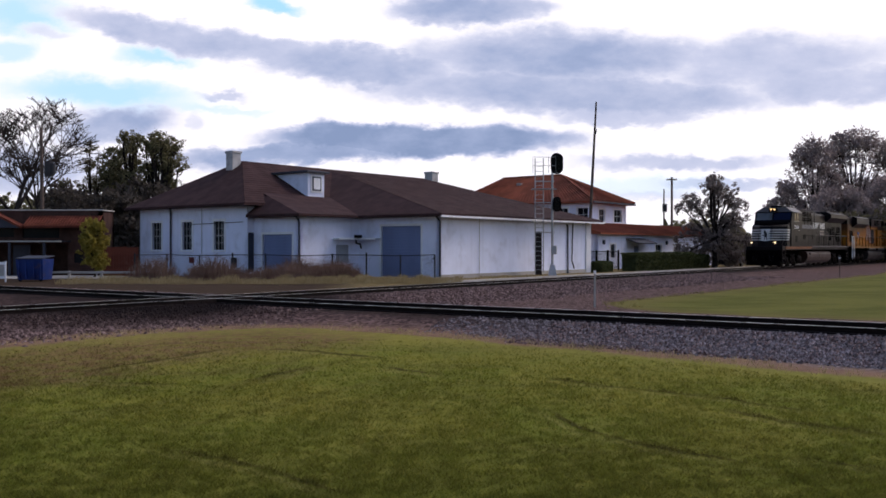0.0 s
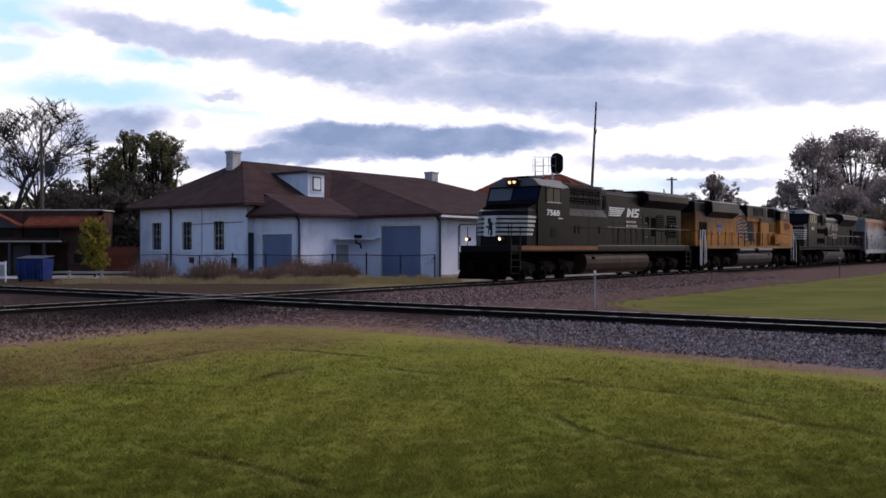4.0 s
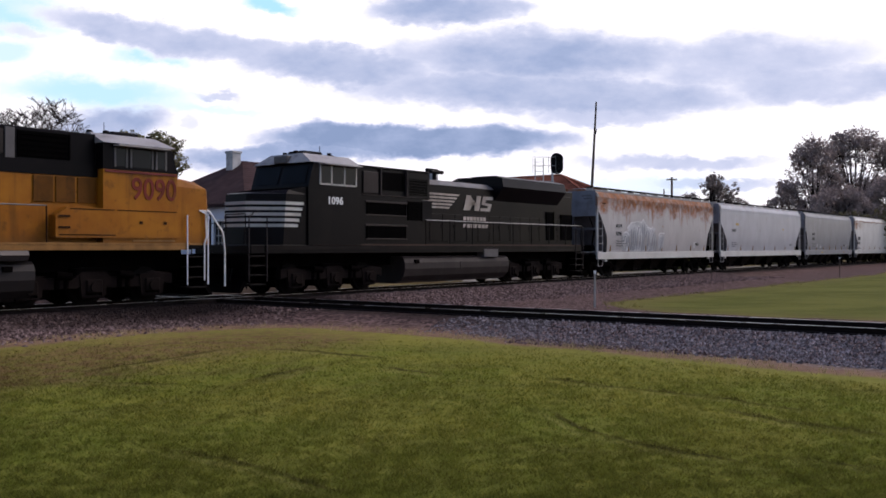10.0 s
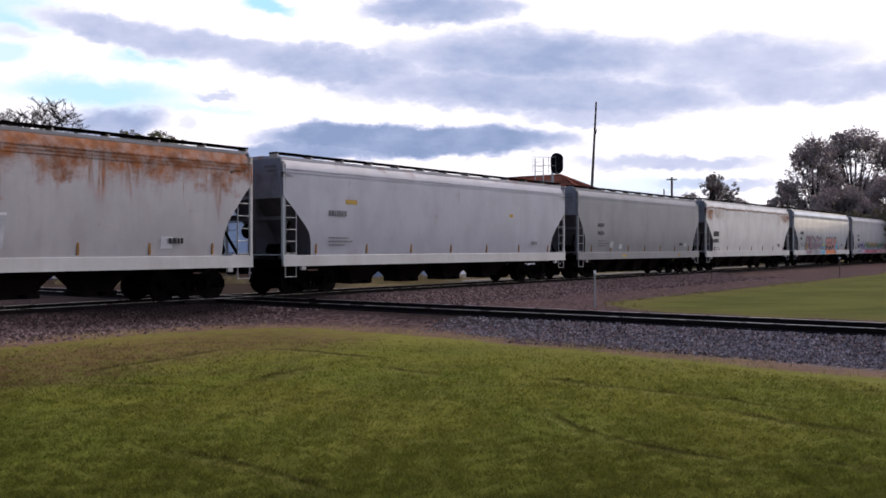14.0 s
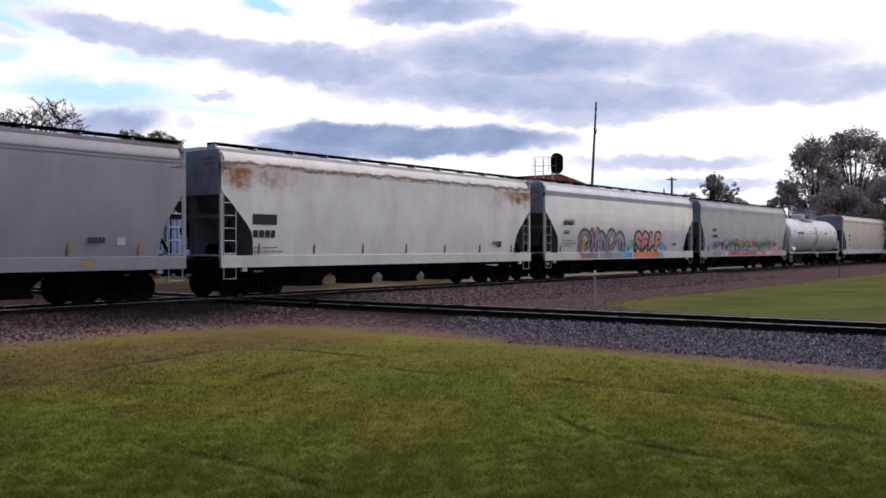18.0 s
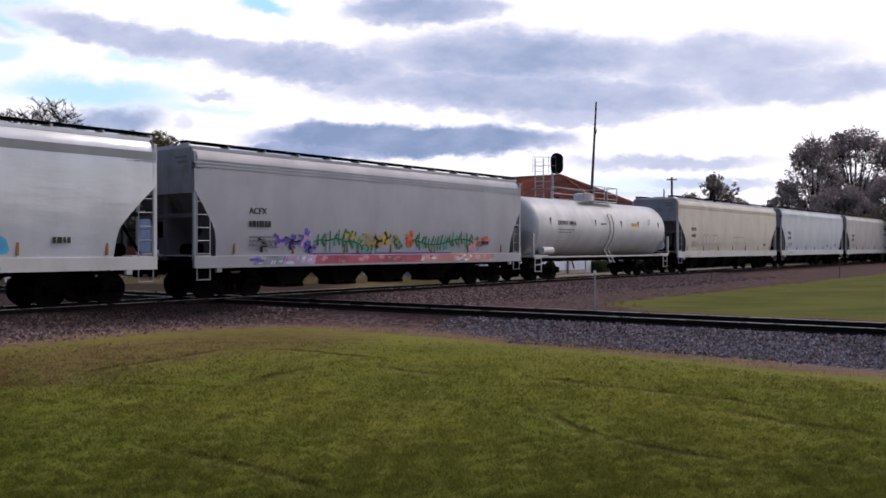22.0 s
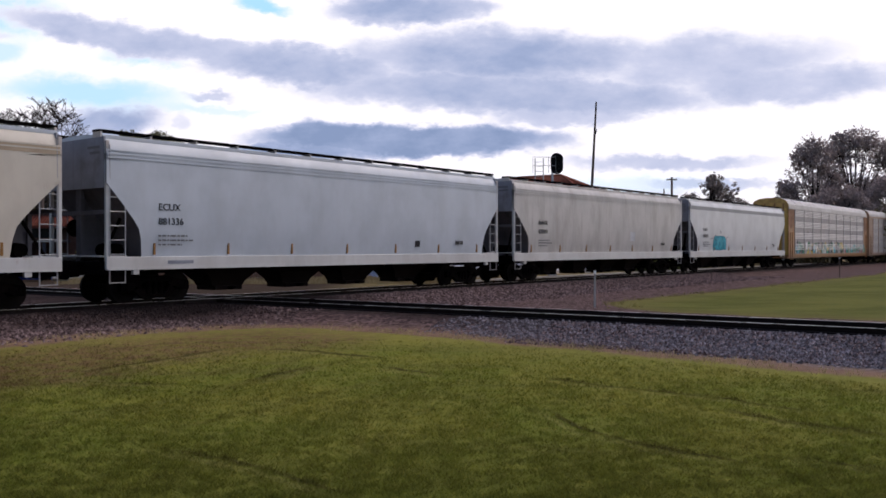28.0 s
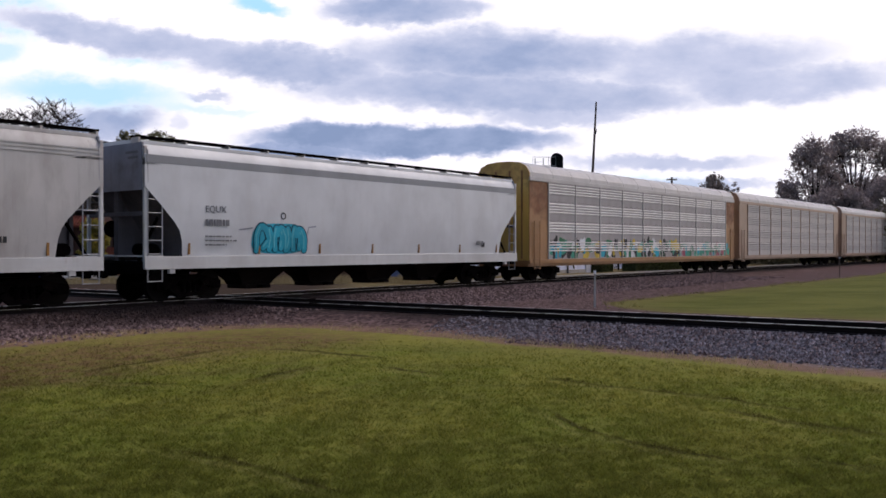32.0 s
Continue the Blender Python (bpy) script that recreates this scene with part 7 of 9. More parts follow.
    for xx in (2.3, 3.1):
        q.box("battery_latch", xx, xx + 0.1, -cabw - 0.065, -cabw - 0.05, 2.3, 2.38, M["soot_grille"])
    q.box("gold_step", 2.0, 3.4, -cabw - 0.03, -cabw, 1.80, 1.85, M["reflector"])
    q.box("cabin", 4.3, 8.2, -1.2, 1.2, deck, 3.6, yel, 0.03)
    q.box("cabin_top", 4.3, 11.0, -1.12, 1.12, 3.6, 3.92, yel, 0.02)
    q.box("upper_cabin", 4.3, 11.0, -1.15, 1.15, 3.92, 4.80, blk, 0.03)
    q.box("red_line", 4.3, 11.0, -1.17, -1.15, 3.87, 3.92, M["soot_red"])
    q.box("dark_step", 4.3, 8.2, -1.216, -1.2, 3.58, 3.95, blk, 0, "black painted step in the livery")
    louvres(q, 5.1, 6.5, -1.15, 4.0, 4.7, 5, M["void"])
    q.box("upper_plate", 6.6, 6.85, -1.19, -1.15, 3.95, 4.75, M["cab_roof"], 0.01, "pale upright panel")
    louvres(q, 8.0, 9.6, -1.15, 4.05, 4.65, 5, blk)
    q.box("upper_panel", 6.9, 7.7, -1.2, -1.15, 4.05, 4.68, M["tank_grey"], 0.01, "grey access panel")
    q.box("hood", 8.2, 20.6, -1.0, 1.0, deck, 4.05, yel, 0.05)
    q.loft("hood_roof", [[(10.0, -1.0, 4.05), (13.8, -1.0, 4.05), (13.8, 1.0, 4.05), (10.0, 1.0, 4.05)], [(10.0, -0.65, 4.48), (13.8, -0.65, 4.48), (13.8, 0.65, 4.48), (10.0, 0.65, 4.48)]], M["cab_roof"], "grey sloped hood roof")
    doors(q, 8.4, 20.2, -1.0, 1.85, 3.2, 14, yel)
    horn(q, 11.8, 4.48)
    flag(q, 12.9, 8.9, 2.05, 3.95, -1.03)
    q.loft("radiator_wing", [[(13.6, y, z) for y, z in ((-1.0, 3.7), (-1.5, 4.08), (-1.46, 4.7), (-1.2, 4.82), (1.2, 4.82), (1.46, 4.7), (1.5, 4.08), (1.0, 3.7))],
                             [(18.8, y, z) for y, z in ((-1.0, 3.7), (-1.5, 4.08), (-1.46, 4.7), (-1.2, 4.82), (1.2, 4.82), (1.46, 4.7), (1.5, 4.08), (1.0, 3.7))]], blk, "black flared radiator housing")
    q.box("radiator_deck", 14.0, 18.4, -0.7, 0.7, 4.82, 4.9, M["cab_roof"], 0.03)
    q.box("rear_hood", 18.8, 20.7, -0.99, 0.99, 4.0, 4.7, blk, 0.04)
    louvres(q, 18.75, 19.95, -1.02, 2.15, 3.35, 9, M["soot_grille"])
    q.prism("shield", [(16.0, 3.2), (16.7, 3.2), (16.72, 2.75), (16.35, 2.5), (15.98, 2.75)], -1.035, -1.025, M["soot_white"], "red, white and blue shield emblem")
    q.box("shield_band", 15.98, 16.72, -1.045, -1.03, 3.0, 3.24, M["shield_blue"])
    for i in range(3):
        q.box("shield_stripe", 16.06 + i * 0.22, 16.16 + i * 0.22, -1.045, -1.03, 2.66, 2.98, M["soot_red"])
    hand_rail(q, 5.9, 20.3, deck, M["rail_dim"], 12, M["soot_grille"])
    roof_gear(q, 2.5, 4.88)
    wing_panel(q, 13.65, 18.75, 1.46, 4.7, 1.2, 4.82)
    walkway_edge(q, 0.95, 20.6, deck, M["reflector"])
    # bent white rails at both ends
    for x, k in ((0.12, 1), (20.85, -1)):
        for y in (-1.53, 1.53):
            q.pipe("end_handrail", [[(x + 0.05 * k, y, 0.42), (x + 0.05 * k, y, 1.5), (x + 0.12 * k, y, 2.1), (x + 0.55 * k, y * 0.92, 2.75), (x + 0.8 * k, y * 0.92, 2.78)],
                                    [(x + 0.82 * k, y, 0.62), (x + 0.82 * k, y, 1.75), (x + 0.74 * k, y, 1.95), (x + 0.74 * k, y * 0.97, 2.74), (x + 0.95 * k, y * 0.95, 2.76)]], 0.028, M["white_paint"], "thick white bent handrail")
    # sooty door panels beside the cab
    for i in range(3):
        q.box("soot_panel", 4.35 + i * 0.62, 4.90 + i * 0.62, -1.235, -1.2, 2.85, 3.55, M["soot_panel"], 0.01, "soot-browned door panel")
    q.box("cab_sill", 1.95, 4.25, -1.53, -1.5, 3.74, 3.80, M["soot_red"], 0, "dark red strip under the windows")
    q.box("white_square", 1.45, 1.72, -1.43, -1.40, 1.95, 2.25, M["trim"])
    return q.o


TRAIN.append((lead_loco(), 72.5))
TRAIN.append((yellow_loco(), 94.9))
TRAIN.append((trailing_loco(), 116.7))


# ---- paint on the cars: graffiti, mural, odd marks ----
def spray(name, color, rough=0.5):
    return plain(name, color, rough, 0, 0.3, 0.25, 0.03, tuple(c * 0.5 for c in color), 0.35)


SPRAY = {"silver": spray("silver spray paint", (0.50, 0.51, 0.54)), "white": spray("white spray paint", (0.70, 0.70, 0.72)), "black": spray("black spray paint", (0.02, 0.018, 0.022)),
         "shadow": spray("grey-blue spray shading", (0.27, 0.28, 0.32)), "pink": spray("salmon pink spray paint", (0.60, 0.27, 0.26)), "orange": spray("orange spray paint", (0.72, 0.20, 0.06)),
         "mauve": spray("dusty mauve spray paint", (0.30, 0.20, 0.23)), "plum": spray("dark plum spray paint", (0.09, 0.06, 0.08)), "sky": spray("sky blue spray paint", (0.10, 0.42, 0.66)),
         "teal": spray("turquoise spray paint", (0.02, 0.36, 0.48)), "teal_dark": spray("dark teal spray paint", (0.005, 0.06, 0.09)), "teal_light": spray("pale turquoise spray paint", (0.10, 0.48, 0.55)),
         "green": spray("leaf green paint", (0.03, 0.17, 0.08)), "purple": spray("violet paint", (0.13, 0.09, 0.40)), "lilac": spray("lilac paint", (0.50, 0.34, 0.52)),
         "red": spray("red-orange paint", (0.60, 0.08, 0.03)), "rose": spray("rose red paint", (0.42, 0.10, 0.14)), "ochre": spray("ochre yellow paint", (0.46, 0.30, 0.06)),
         "yellow": spray("yellow spray paint", (0.60, 0.42, 0.05)), "mint": spray("mint green spray paint", (0.06, 0.34, 0.24))}


def skin(z, off):
    return -1.604 - off if z < 1.39 else -side_y(z) - 0.006 - off


def daub(car, name, pts, color, off=0.004, label=""):
    """A patch of paint that follows the bulge of the side."""
    bm = B()
    c = (sum(p[0] for p in pts) / len(pts), sum(p[1] for p in pts) / len(pts))
    mid = bm.verts.new((c[0], skin(c[1], off), c[1]))
    v = [bm.verts.new((x, skin(z, off), z)) for x, z in pts]
    for i in range(len(v)):
        bm.faces.new((mid, v[i], v[(i + 1) % len(v)]))
    return part(name, bm, SPRAY[color], car, label)


def round_blob(cx, cz, rx, rz, seed=0, n=20, wob=0.12, power=2.0):
    g = random.Random(seed)
    ph = [g.uniform(0, 6.28) for _ in range(3)]
    out = []
    for i in range(n):
        t = 2 * math.pi * i / n
        k = 1 + wob * (math.sin(2 * t + ph[0]) + 0.6 * math.sin(3 * t + ph[1]) + 0.4 * math.sin(5 * t + ph[2])) / 2
        c, s = math.cos(t), math.sin(t)
        e = 2 / power
        out.append((cx + rx * k * math.copysign(abs(c) ** e, c), cz + rz * k * math.copysign(abs(s) ** e, s)))
    return out


def stroke(car, name, pts, width, color, off=0.008, label=""):
    bm = B()
    rows = []
    for i, (x, z) in enumerate(pts):
        x0, z0 = pts[max(0, i - 1)]
        x1, z1 = pts[min(len(pts) - 1, i + 1)]
        d = math.hypot(x1 - x0, z1 - z0) or 1.0
        nx_, nz_ = -(z1 - z0) / d * width / 2, (x1 - x0) / d * width / 2
        rows.append((bm.verts.new((x + nx_, skin(z + nz_, off), z + nz_)), bm.verts.new((x - nx_, skin(z - nz_, off), z - nz_))))
    for a, b in zip(rows, rows[1:]):
        bm.faces.new((a[0], a[1], b[1], b[0]))
    return part(name, bm, SPRAY[color], car, label)


def arc(cx, cz, rx, rz, t0, t1, n=12):
    return [(cx + rx * math.cos(radians(t0 + (t1 - t0) * i / n)), cz + rz * math.sin(radians(t0 + (t1 - t0) * i / n))) for i in range(n + 1)]


def fat(car, name, pts, width, color, off, label=""):
    """A rounded thick stroke along a smooth line through the points."""
    p = [pts[0]] + list(pts) + [pts[-1]]
    line = []
    for a, b, c, d in zip(p, p[1:], p[2:], p[3:]):
        for i in range(5):
            t = i / 5
            line.append(tuple(0.5 * (2 * b[k] + (c[k] - a[k]) * t + (2 * a[k] - 5 * b[k] + 4 * c[k] - d[k]) * t * t + (3 * b[k] - a[k] - 3 * c[k] + d[k]) * t ** 3) for k in (0, 1)))
    line.append(pts[-1])
    ob = stroke(car, name, line, width, color, off, label)
    for x, z in (line[0], line[-1]):
        daub(ob, "rounded_end", round_blob(x, z, width / 2, width / 2, 1, 14, 0.0), color, off - 0.0006)
    return ob


LETTER = {"S": [[(0.85, 0.82), (0.6, 0.97), (0.3, 0.9), (0.2, 0.7), (0.45, 0.52), (0.75, 0.38), (0.8, 0.18), (0.5, 0.03), (0.15, 0.1)]],
          "E": [[(0.85, 0.88), (0.45, 0.97), (0.2, 0.65), (0.2, 0.35), (0.4, 0.05), (0.85, 0.1)], [(0.25, 0.5), (0.72, 0.5)]],
          "L": [[(0.45, 0.97), (0.35, 0.4), (0.42, 0.08), (0.85, 0.08)]],
          "F": [[(0.9, 0.9), (0.5, 0.98), (0.3, 0.7), (0.3, 0.05)], [(0.3, 0.5), (0.72, 0.5)]],
          "arch": [[(0.15, 0.0), (0.12, 0.6), (0.35, 0.95), (0.7, 0.9), (0.88, 0.6)], [(0.88, 0.35), (0.6, 0.1)]],
          "fork": [[(0.1, 0.95), (0.25, 0.3), (0.4, 0.9)], [(0.4, 0.9), (0.6, 0.3), (0.8, 1.0)], [(0.5, 0.2), (0.8, 0.0)]],
          "hook": [[(0.95, 0.0), (0.9, 0.55), (0.6, 0.9), (0.25, 0.95), (0.1, 0.7)], [(0.5, 0.8), (0.45, 0.1)]],
          "slash": [[(0.2, 0.95), (0.35, 0.5), (0.25, 0.05)], [(0.75, 0.05), (0.65, 0.5), (0.8, 1.0)]],
          "loop": [[(0.8, 0.85), (0.4, 0.95), (0.15, 0.5), (0.4, 0.05), (0.8, 0.2)]]}
carA, carB, carC, carD, carE, carF, carG, carH, carI, carJ = [c for c, _ in CARS]
# silver piece on the rusted car
daub(carA, "graffiti", [(3.6, 1.42), (3.5, 2.1), (3.8, 2.5), (4.3, 2.45), (4.2, 2.8), (4.6, 3.0), (5.5, 3.1), (6.0, 3.15), (6.4, 3.2), (6.8, 2.9), (7.3, 2.75), (7.8, 2.8), (7.7, 1.42)], "silver", 0.004, "silver bubble-letter graffiti")
daub(carA, "graffiti", [(8.3, 1.6), (8.3, 2.4), (9.1, 2.4), (9.0, 1.6)], "silver", 0.004)
for pts in (arc(3.95, 2.05, 0.5, 0.45, 200, 20), [(4.2, 2.3), (4.15, 2.75), (4.6, 3.02), (5.5, 3.12), (5.9, 3.05), (6.15, 3.25), (6.45, 3.0), (6.7, 2.8), (7.2, 2.72), (7.45, 2.85)], [(8.25, 2.3), (8.4, 2.48), (9.1, 2.48)]):
    stroke(carA, "graffiti_outline", pts, 0.07, "white", 0.012, "white outline")
for k, (ch, x, w, hgt) in enumerate((("hook", 3.55, 0.8, 0.85), ("slash", 4.4, 0.6, 1.2), ("slash", 4.85, 0.6, 1.3), ("hook", 5.3, 0.7, 1.4), ("slash", 5.85, 0.5, 1.45), ("hook", 6.35, 0.8, 1.15), ("slash", 7.0, 0.4, 1.1), ("hook", 7.3, 0.6, 1.0), ("slash", 8.4, 0.5, 0.7))):
    for pts in LETTER[ch]:
        q = [(x + u * w, 1.5 + v * hgt) for u, v in pts]
        fat(carA, "graffiti_shadow", [(u + 0.06, v - 0.03) for u, v in q], 0.16, "shadow", 0.007 + 0.0006 * k, "grey-blue graffiti shading")
        fat(carA, "graffiti_stroke", q, 0.07, "silver" if k % 3 else "white", 0.012 + 0.0006 * k, "pale silver graffiti stroke")
daub(carA, "white_patch", [(13.6, 1.6), (14.0, 1.6), (14.0, 1.95), (13.6, 1.95)], "white")
# two pieces on the glossy car
for x0, x1, c in ((3.8, 5.7, "mauve"), (5.8, 8.3, "shadow"), (8.4, 9.7, "sky"), (9.9, 13.4, "orange"), (13.5, 13.9, "sky")):
    daub(carE, "sill_paint", [(x0, 1.05), (x1, 1.05), (x1 - 0.1, 1.36), (x0 - 0.1, 1.36)], c, 0.006, "spray paint on the sill")
daub(carE, "graffiti_cloud", round_blob(9.3, 1.75, 0.75, 0.3, 31, 26, 0.2), "sky", 0.002, "sky blue spray haze")
daub(carE, "graffiti_cloud", round_blob(13.75, 1.7, 0.4, 0.25, 33, 26, 0.2), "sky", 0.002, "sky blue spray haze")
for k, (ch, x, w, hgt) in enumerate((("arch", 3.55, 1.3, 0.92), ("slash", 4.75, 1.0, 1.0), ("hook", 5.6, 0.9, 0.85), ("arch", 6.6, 1.1, 0.98), ("hook", 7.75, 0.9, 0.85))):
    for pts in LETTER[ch]:
        q = [(x + u * w, 1.5 + v * hgt) for u, v in pts]
        fat(carE, "graffiti_outline", [(u + 0.05, v + 0.04) for u, v in q], 0.42, "plum", 0.004 + 0.0016 * k, "dark plum graffiti outline")
for k, (ch, x, w, hgt, c) in enumerate((("arch", 3.55, 1.3, 0.92, "mauve"), ("slash", 4.75, 1.0, 1.0, "mauve"), ("hook", 5.6, 0.9, 0.85, "shadow"), ("arch", 6.6, 1.1, 0.98, "mauve"), ("hook", 7.75, 0.9, 0.85, "shadow"))):
    for pts in LETTER[ch]:
        q = [(x + u * w, 1.47 + v * hgt) for u, v in pts]
        fat(carE, "graffiti", q, 0.24, c, 0.013 + 0.0016 * k, "dusty mauve graffiti letter")
        stroke(carE, "graffiti_glint", [(u - 0.05, v + 0.03) for u, v in q[:3]], 0.05, "lilac", 0.022)
daub(carE, "graffiti_core", round_blob(4.1, 1.75, 0.22, 0.3, 20, 14, 0.1, 2.5), "ochre", 0.011)
for k, ch in enumerate("SELF"):
    for pts in LETTER[ch]:
        fat(carE, "graffiti_outline", [(10.05 + 0.86 * k + u * 0.85, 1.5 + v * 0.9) for u, v in pts], 0.50, "black", 0.004 + 0.0016 * k, "black outline of the pink letters")
for k, ch in enumerate("SELF"):
    for pts in LETTER[ch]:
        fat(carE, "graffiti_letter", [(10.05 + 0.86 * k + u * 0.85, 1.47 + v * 0.9) for u, v in pts], 0.30, "pink", 0.013 + 0.0016 * k, "rounded pink letter")
daub(carE, "graffiti_mark", [(9.0, 1.75), (9.75, 1.75), (9.75, 1.95), (9.0, 1.95)], "yellow", 0.01)
for ob in carE.children:
    if ob.name.startswith(("graffiti", "sill_paint")):
        ob.location.x += 0.35
# flower mural
g = random.Random(31)
vine = [(5.6 + 0.1 * i, 1.82 + 0.10 * math.sin(i * 0.16) + 0.03 * math.sin(i * 0.7)) for i in range(34)]
vine2 = [(10.9 + 0.1 * i, 1.86 + 0.12 * math.sin(i * 0.17 + 2.4)) for i in range(46)]
for v in (vine, vine2):
    stroke(carF, "mural_vine", v, 0.06, "green", 0.006, "painted green vine")
    for i in range(2, len(v) - 1, 2):
        x, z = v[i]
        for s in (-1, 1):
            ln, tilt = g.uniform(0.18, 0.42), g.uniform(0.0, 0.2)
            stroke(carF, "mural_leaf", [(x, z), (x + tilt * 0.6, z + s * ln * 0.55), (x + tilt, z + s * ln)], g.uniform(0.06, 0.11), g.choice(("green", "green", "green", "mint", "shadow")), 0.005)
for x, z, rx, rz, c1, c2 in ((3.4, 1.72, 0.5, 0.24, "shadow", "black"), (4.0, 1.85, 0.35, 0.26, "lilac", "purple"), (4.6, 1.82, 0.4, 0.26, "purple", "black"), (5.2, 1.95, 0.3, 0.34, "purple", "lilac"), (5.45, 1.62, 0.3, 0.18, "purple", "black"),
                             (8.3, 1.9, 0.4, 0.25, "ochre", "shadow"), (8.9, 1.85, 0.32, 0.25, "ochre", "black"), (9.4, 2.0, 0.24, 0.28, "yellow", "black"), (10.75, 1.98, 0.28, 0.34, "red", "orange"), (7.4, 2.05, 0.3, 0.18, "ochre", "green"),
                             (15.4, 1.85, 0.5, 0.2, "pink", "rose"), (15.9, 1.95, 0.35, 0.18, "red", "pink"), (15.0, 1.62, 0.35, 0.14, "lilac", "pink"), (10.1, 1.72, 0.25, 0.18, "green", "shadow"), (9.9, 1.95, 0.2, 0.2, "ochre", "green")):
    for k in range(9):
        t = k * 0.698 + g.uniform(-0.3, 0.3)
        px, pz = x + rx * 0.5 * math.cos(t), z + rz * 0.5 * math.sin(t)
        stroke(carF, "mural_petal", [(x + rx * 0.15 * math.cos(t), z + rz * 0.15 * math.sin(t)), (px, pz), (x + rx * math.cos(t + 0.3), z + rz * math.sin(t + 0.3))], g.uniform(0.06, 0.13), c1 if k % 3 else c2, 0.008 + 0.0006 * k, "painted petal")
    daub(carF, "mural_flower", round_blob(x, z, rx * 0.3, rz * 0.35, int(x * 10), 12, 0.3), c2, 0.0145, "painted flower heart")
for x0, x1, cs in ((2.9, 4.2, ("shadow", "white", "purple", "silver")), (4.2, 5.6, ("lilac", "purple", "white", "shadow")), (5.6, 8.0, ("rose", "red", "rose", "pink")), (8.0, 11.4, ("rose", "mauve", "rose", "pink")),
                   (11.4, 14.0, ("pink", "rose", "white", "pink")), (14.0, 16.4, ("pink", "mint", "silver", "white"))):
    daub(carF, "sill_paint", [(x0, 1.06), (x1, 1.06), (x1 + 0.1, 1.36), (x0 + 0.1, 1.36)], cs[0], 0.006, "mural colours on the sill")
    for k in range(int((x1 - x0) * 4)):
        x, z = g.uniform(x0, x1), g.uniform(1.14, 1.26)
        stroke(carF, "sill_scribble", [(x, z - 0.06), (x + 0.05, z + 0.07), (x + 0.12, z - 0.05), (x + 0.18, z + 0.06)], 0.04, g.choice(cs), 0.0095 + 0.0003 * k)
    for k in range(int((x1 - x0) * 4)):
        x, z = g.uniform(x0, x1), g.uniform(1.1, 1.32)
        daub(carF, "sill_fleck", round_blob(x, z, g.uniform(0.06, 0.2), g.uniform(0.03, 0.08), k, 9, 0.3), g.choice(cs), 0.010 + 0.0003 * k)
daub(carF, "sill_edge", [(5.6, 1.39), (13.5, 1.39), (13.5, 1.44), (5.6, 1.44)], "purple", 0.004)
# black line pieces on the cream car
for cx, rx, top in ((5.0, 0.32, 2.5), (5.55, 0.3, 2.5), (6.2, 0.34, 2.48)):
    stroke(carG, "graffiti_line", [(cx - rx, 1.45)] + arc(cx, top - 0.28, rx, 0.28, 180, 0) + [(cx + rx, 1.9)], 0.035, "shadow", 0.006, "thin dark graffiti outline")
stroke(carG, "graffiti_line", [(6.5, 2.45), (7.3, 2.45), (7.3, 1.45)], 0.035, "black", 0.006)
for cx in (4.6, 5.2, 5.75, 6.35, 7.0, 7.7):
    stroke(carG, "graffiti_line", [(cx - 0.22, 1.42)] + arc(cx, 1.75, 0.22, 0.18, 180, 0) + [(cx + 0.22, 1.42)], 0.03, "shadow", 0.006)
stroke(carG, "graffiti_line", [(10.3, 1.45), (10.25, 2.1), (10.4, 2.35), (12.6, 2.32), (12.7, 2.0), (12.8, 1.5)], 0.04, "shadow", 0.006)
for cx in (10.7, 11.3, 11.9, 12.5):
    stroke(carG, "graffiti_line", [(cx - 0.22, 1.42)] + arc(cx, 1.8, 0.22, 0.2, 180, 0) + [(cx + 0.22, 1.42)], 0.03, "shadow", 0.006)
daub(carG, "sill_paint", [(1.8, 1.05), (2.7, 1.05), (2.7, 1.11), (1.8, 1.11)], "ochre", 0.006)
# turquoise bubbles on the white car
JX = 0.55
daub(carJ, "graffiti_shadow", round_blob(5.2 + JX, 1.92, 1.14, 0.52, 3, 30, 0.06, 3.2), "teal", 0.003, "dark teal graffiti outline")
for k, (ch, x, w, hgt) in enumerate((("arch", 4.15, 0.62, 0.78), ("slash", 4.65, 0.5, 0.7), ("hook", 5.08, 0.45, 0.74), ("slash", 5.45, 0.5, 0.72), ("hook", 5.9, 0.45, 0.7))):
    for pts in LETTER[ch]:
        q = [(JX + x + u * w, 1.56 + v * hgt) for u, v in pts]
        fat(carJ, "graffiti_outline", q, 0.29, "teal_dark", 0.006 + 0.0012 * k, "dark teal graffiti outline")
for k, (ch, x, w, hgt) in enumerate((("arch", 4.15, 0.62, 0.78), ("slash", 4.65, 0.5, 0.7), ("hook", 5.08, 0.45, 0.74), ("slash", 5.45, 0.5, 0.72), ("hook", 5.9, 0.45, 0.7))):
    for pts in LETTER[ch]:
        q = [(JX + x + u * w, 1.55 + v * hgt) for u, v in pts]
        fat(carJ, "graffiti", q, 0.215, "teal", 0.013 + 0.0012 * k, "turquoise bubble letter")
        stroke(carJ, "graffiti_glint", [(u - 0.03, v + 0.03) for u, v in q[:3]], 0.05, "teal_light", 0.021)
stroke(carJ, "graffiti_line", [(4.05, 2.2), (4.45, 2.24), (4.6, 2.27)], 0.05, "shadow", 0.006)
stroke(carJ, "graffiti_line", [(7.0, 2.1), (7.05, 2.32), (7.4, 2.36)], 0.05, "shadow", 0.006)
stroke(carJ, "graffiti_line", arc(5.9, 2.68, 0.1, 0.1, 0, 360), 0.04, "black", 0.006)
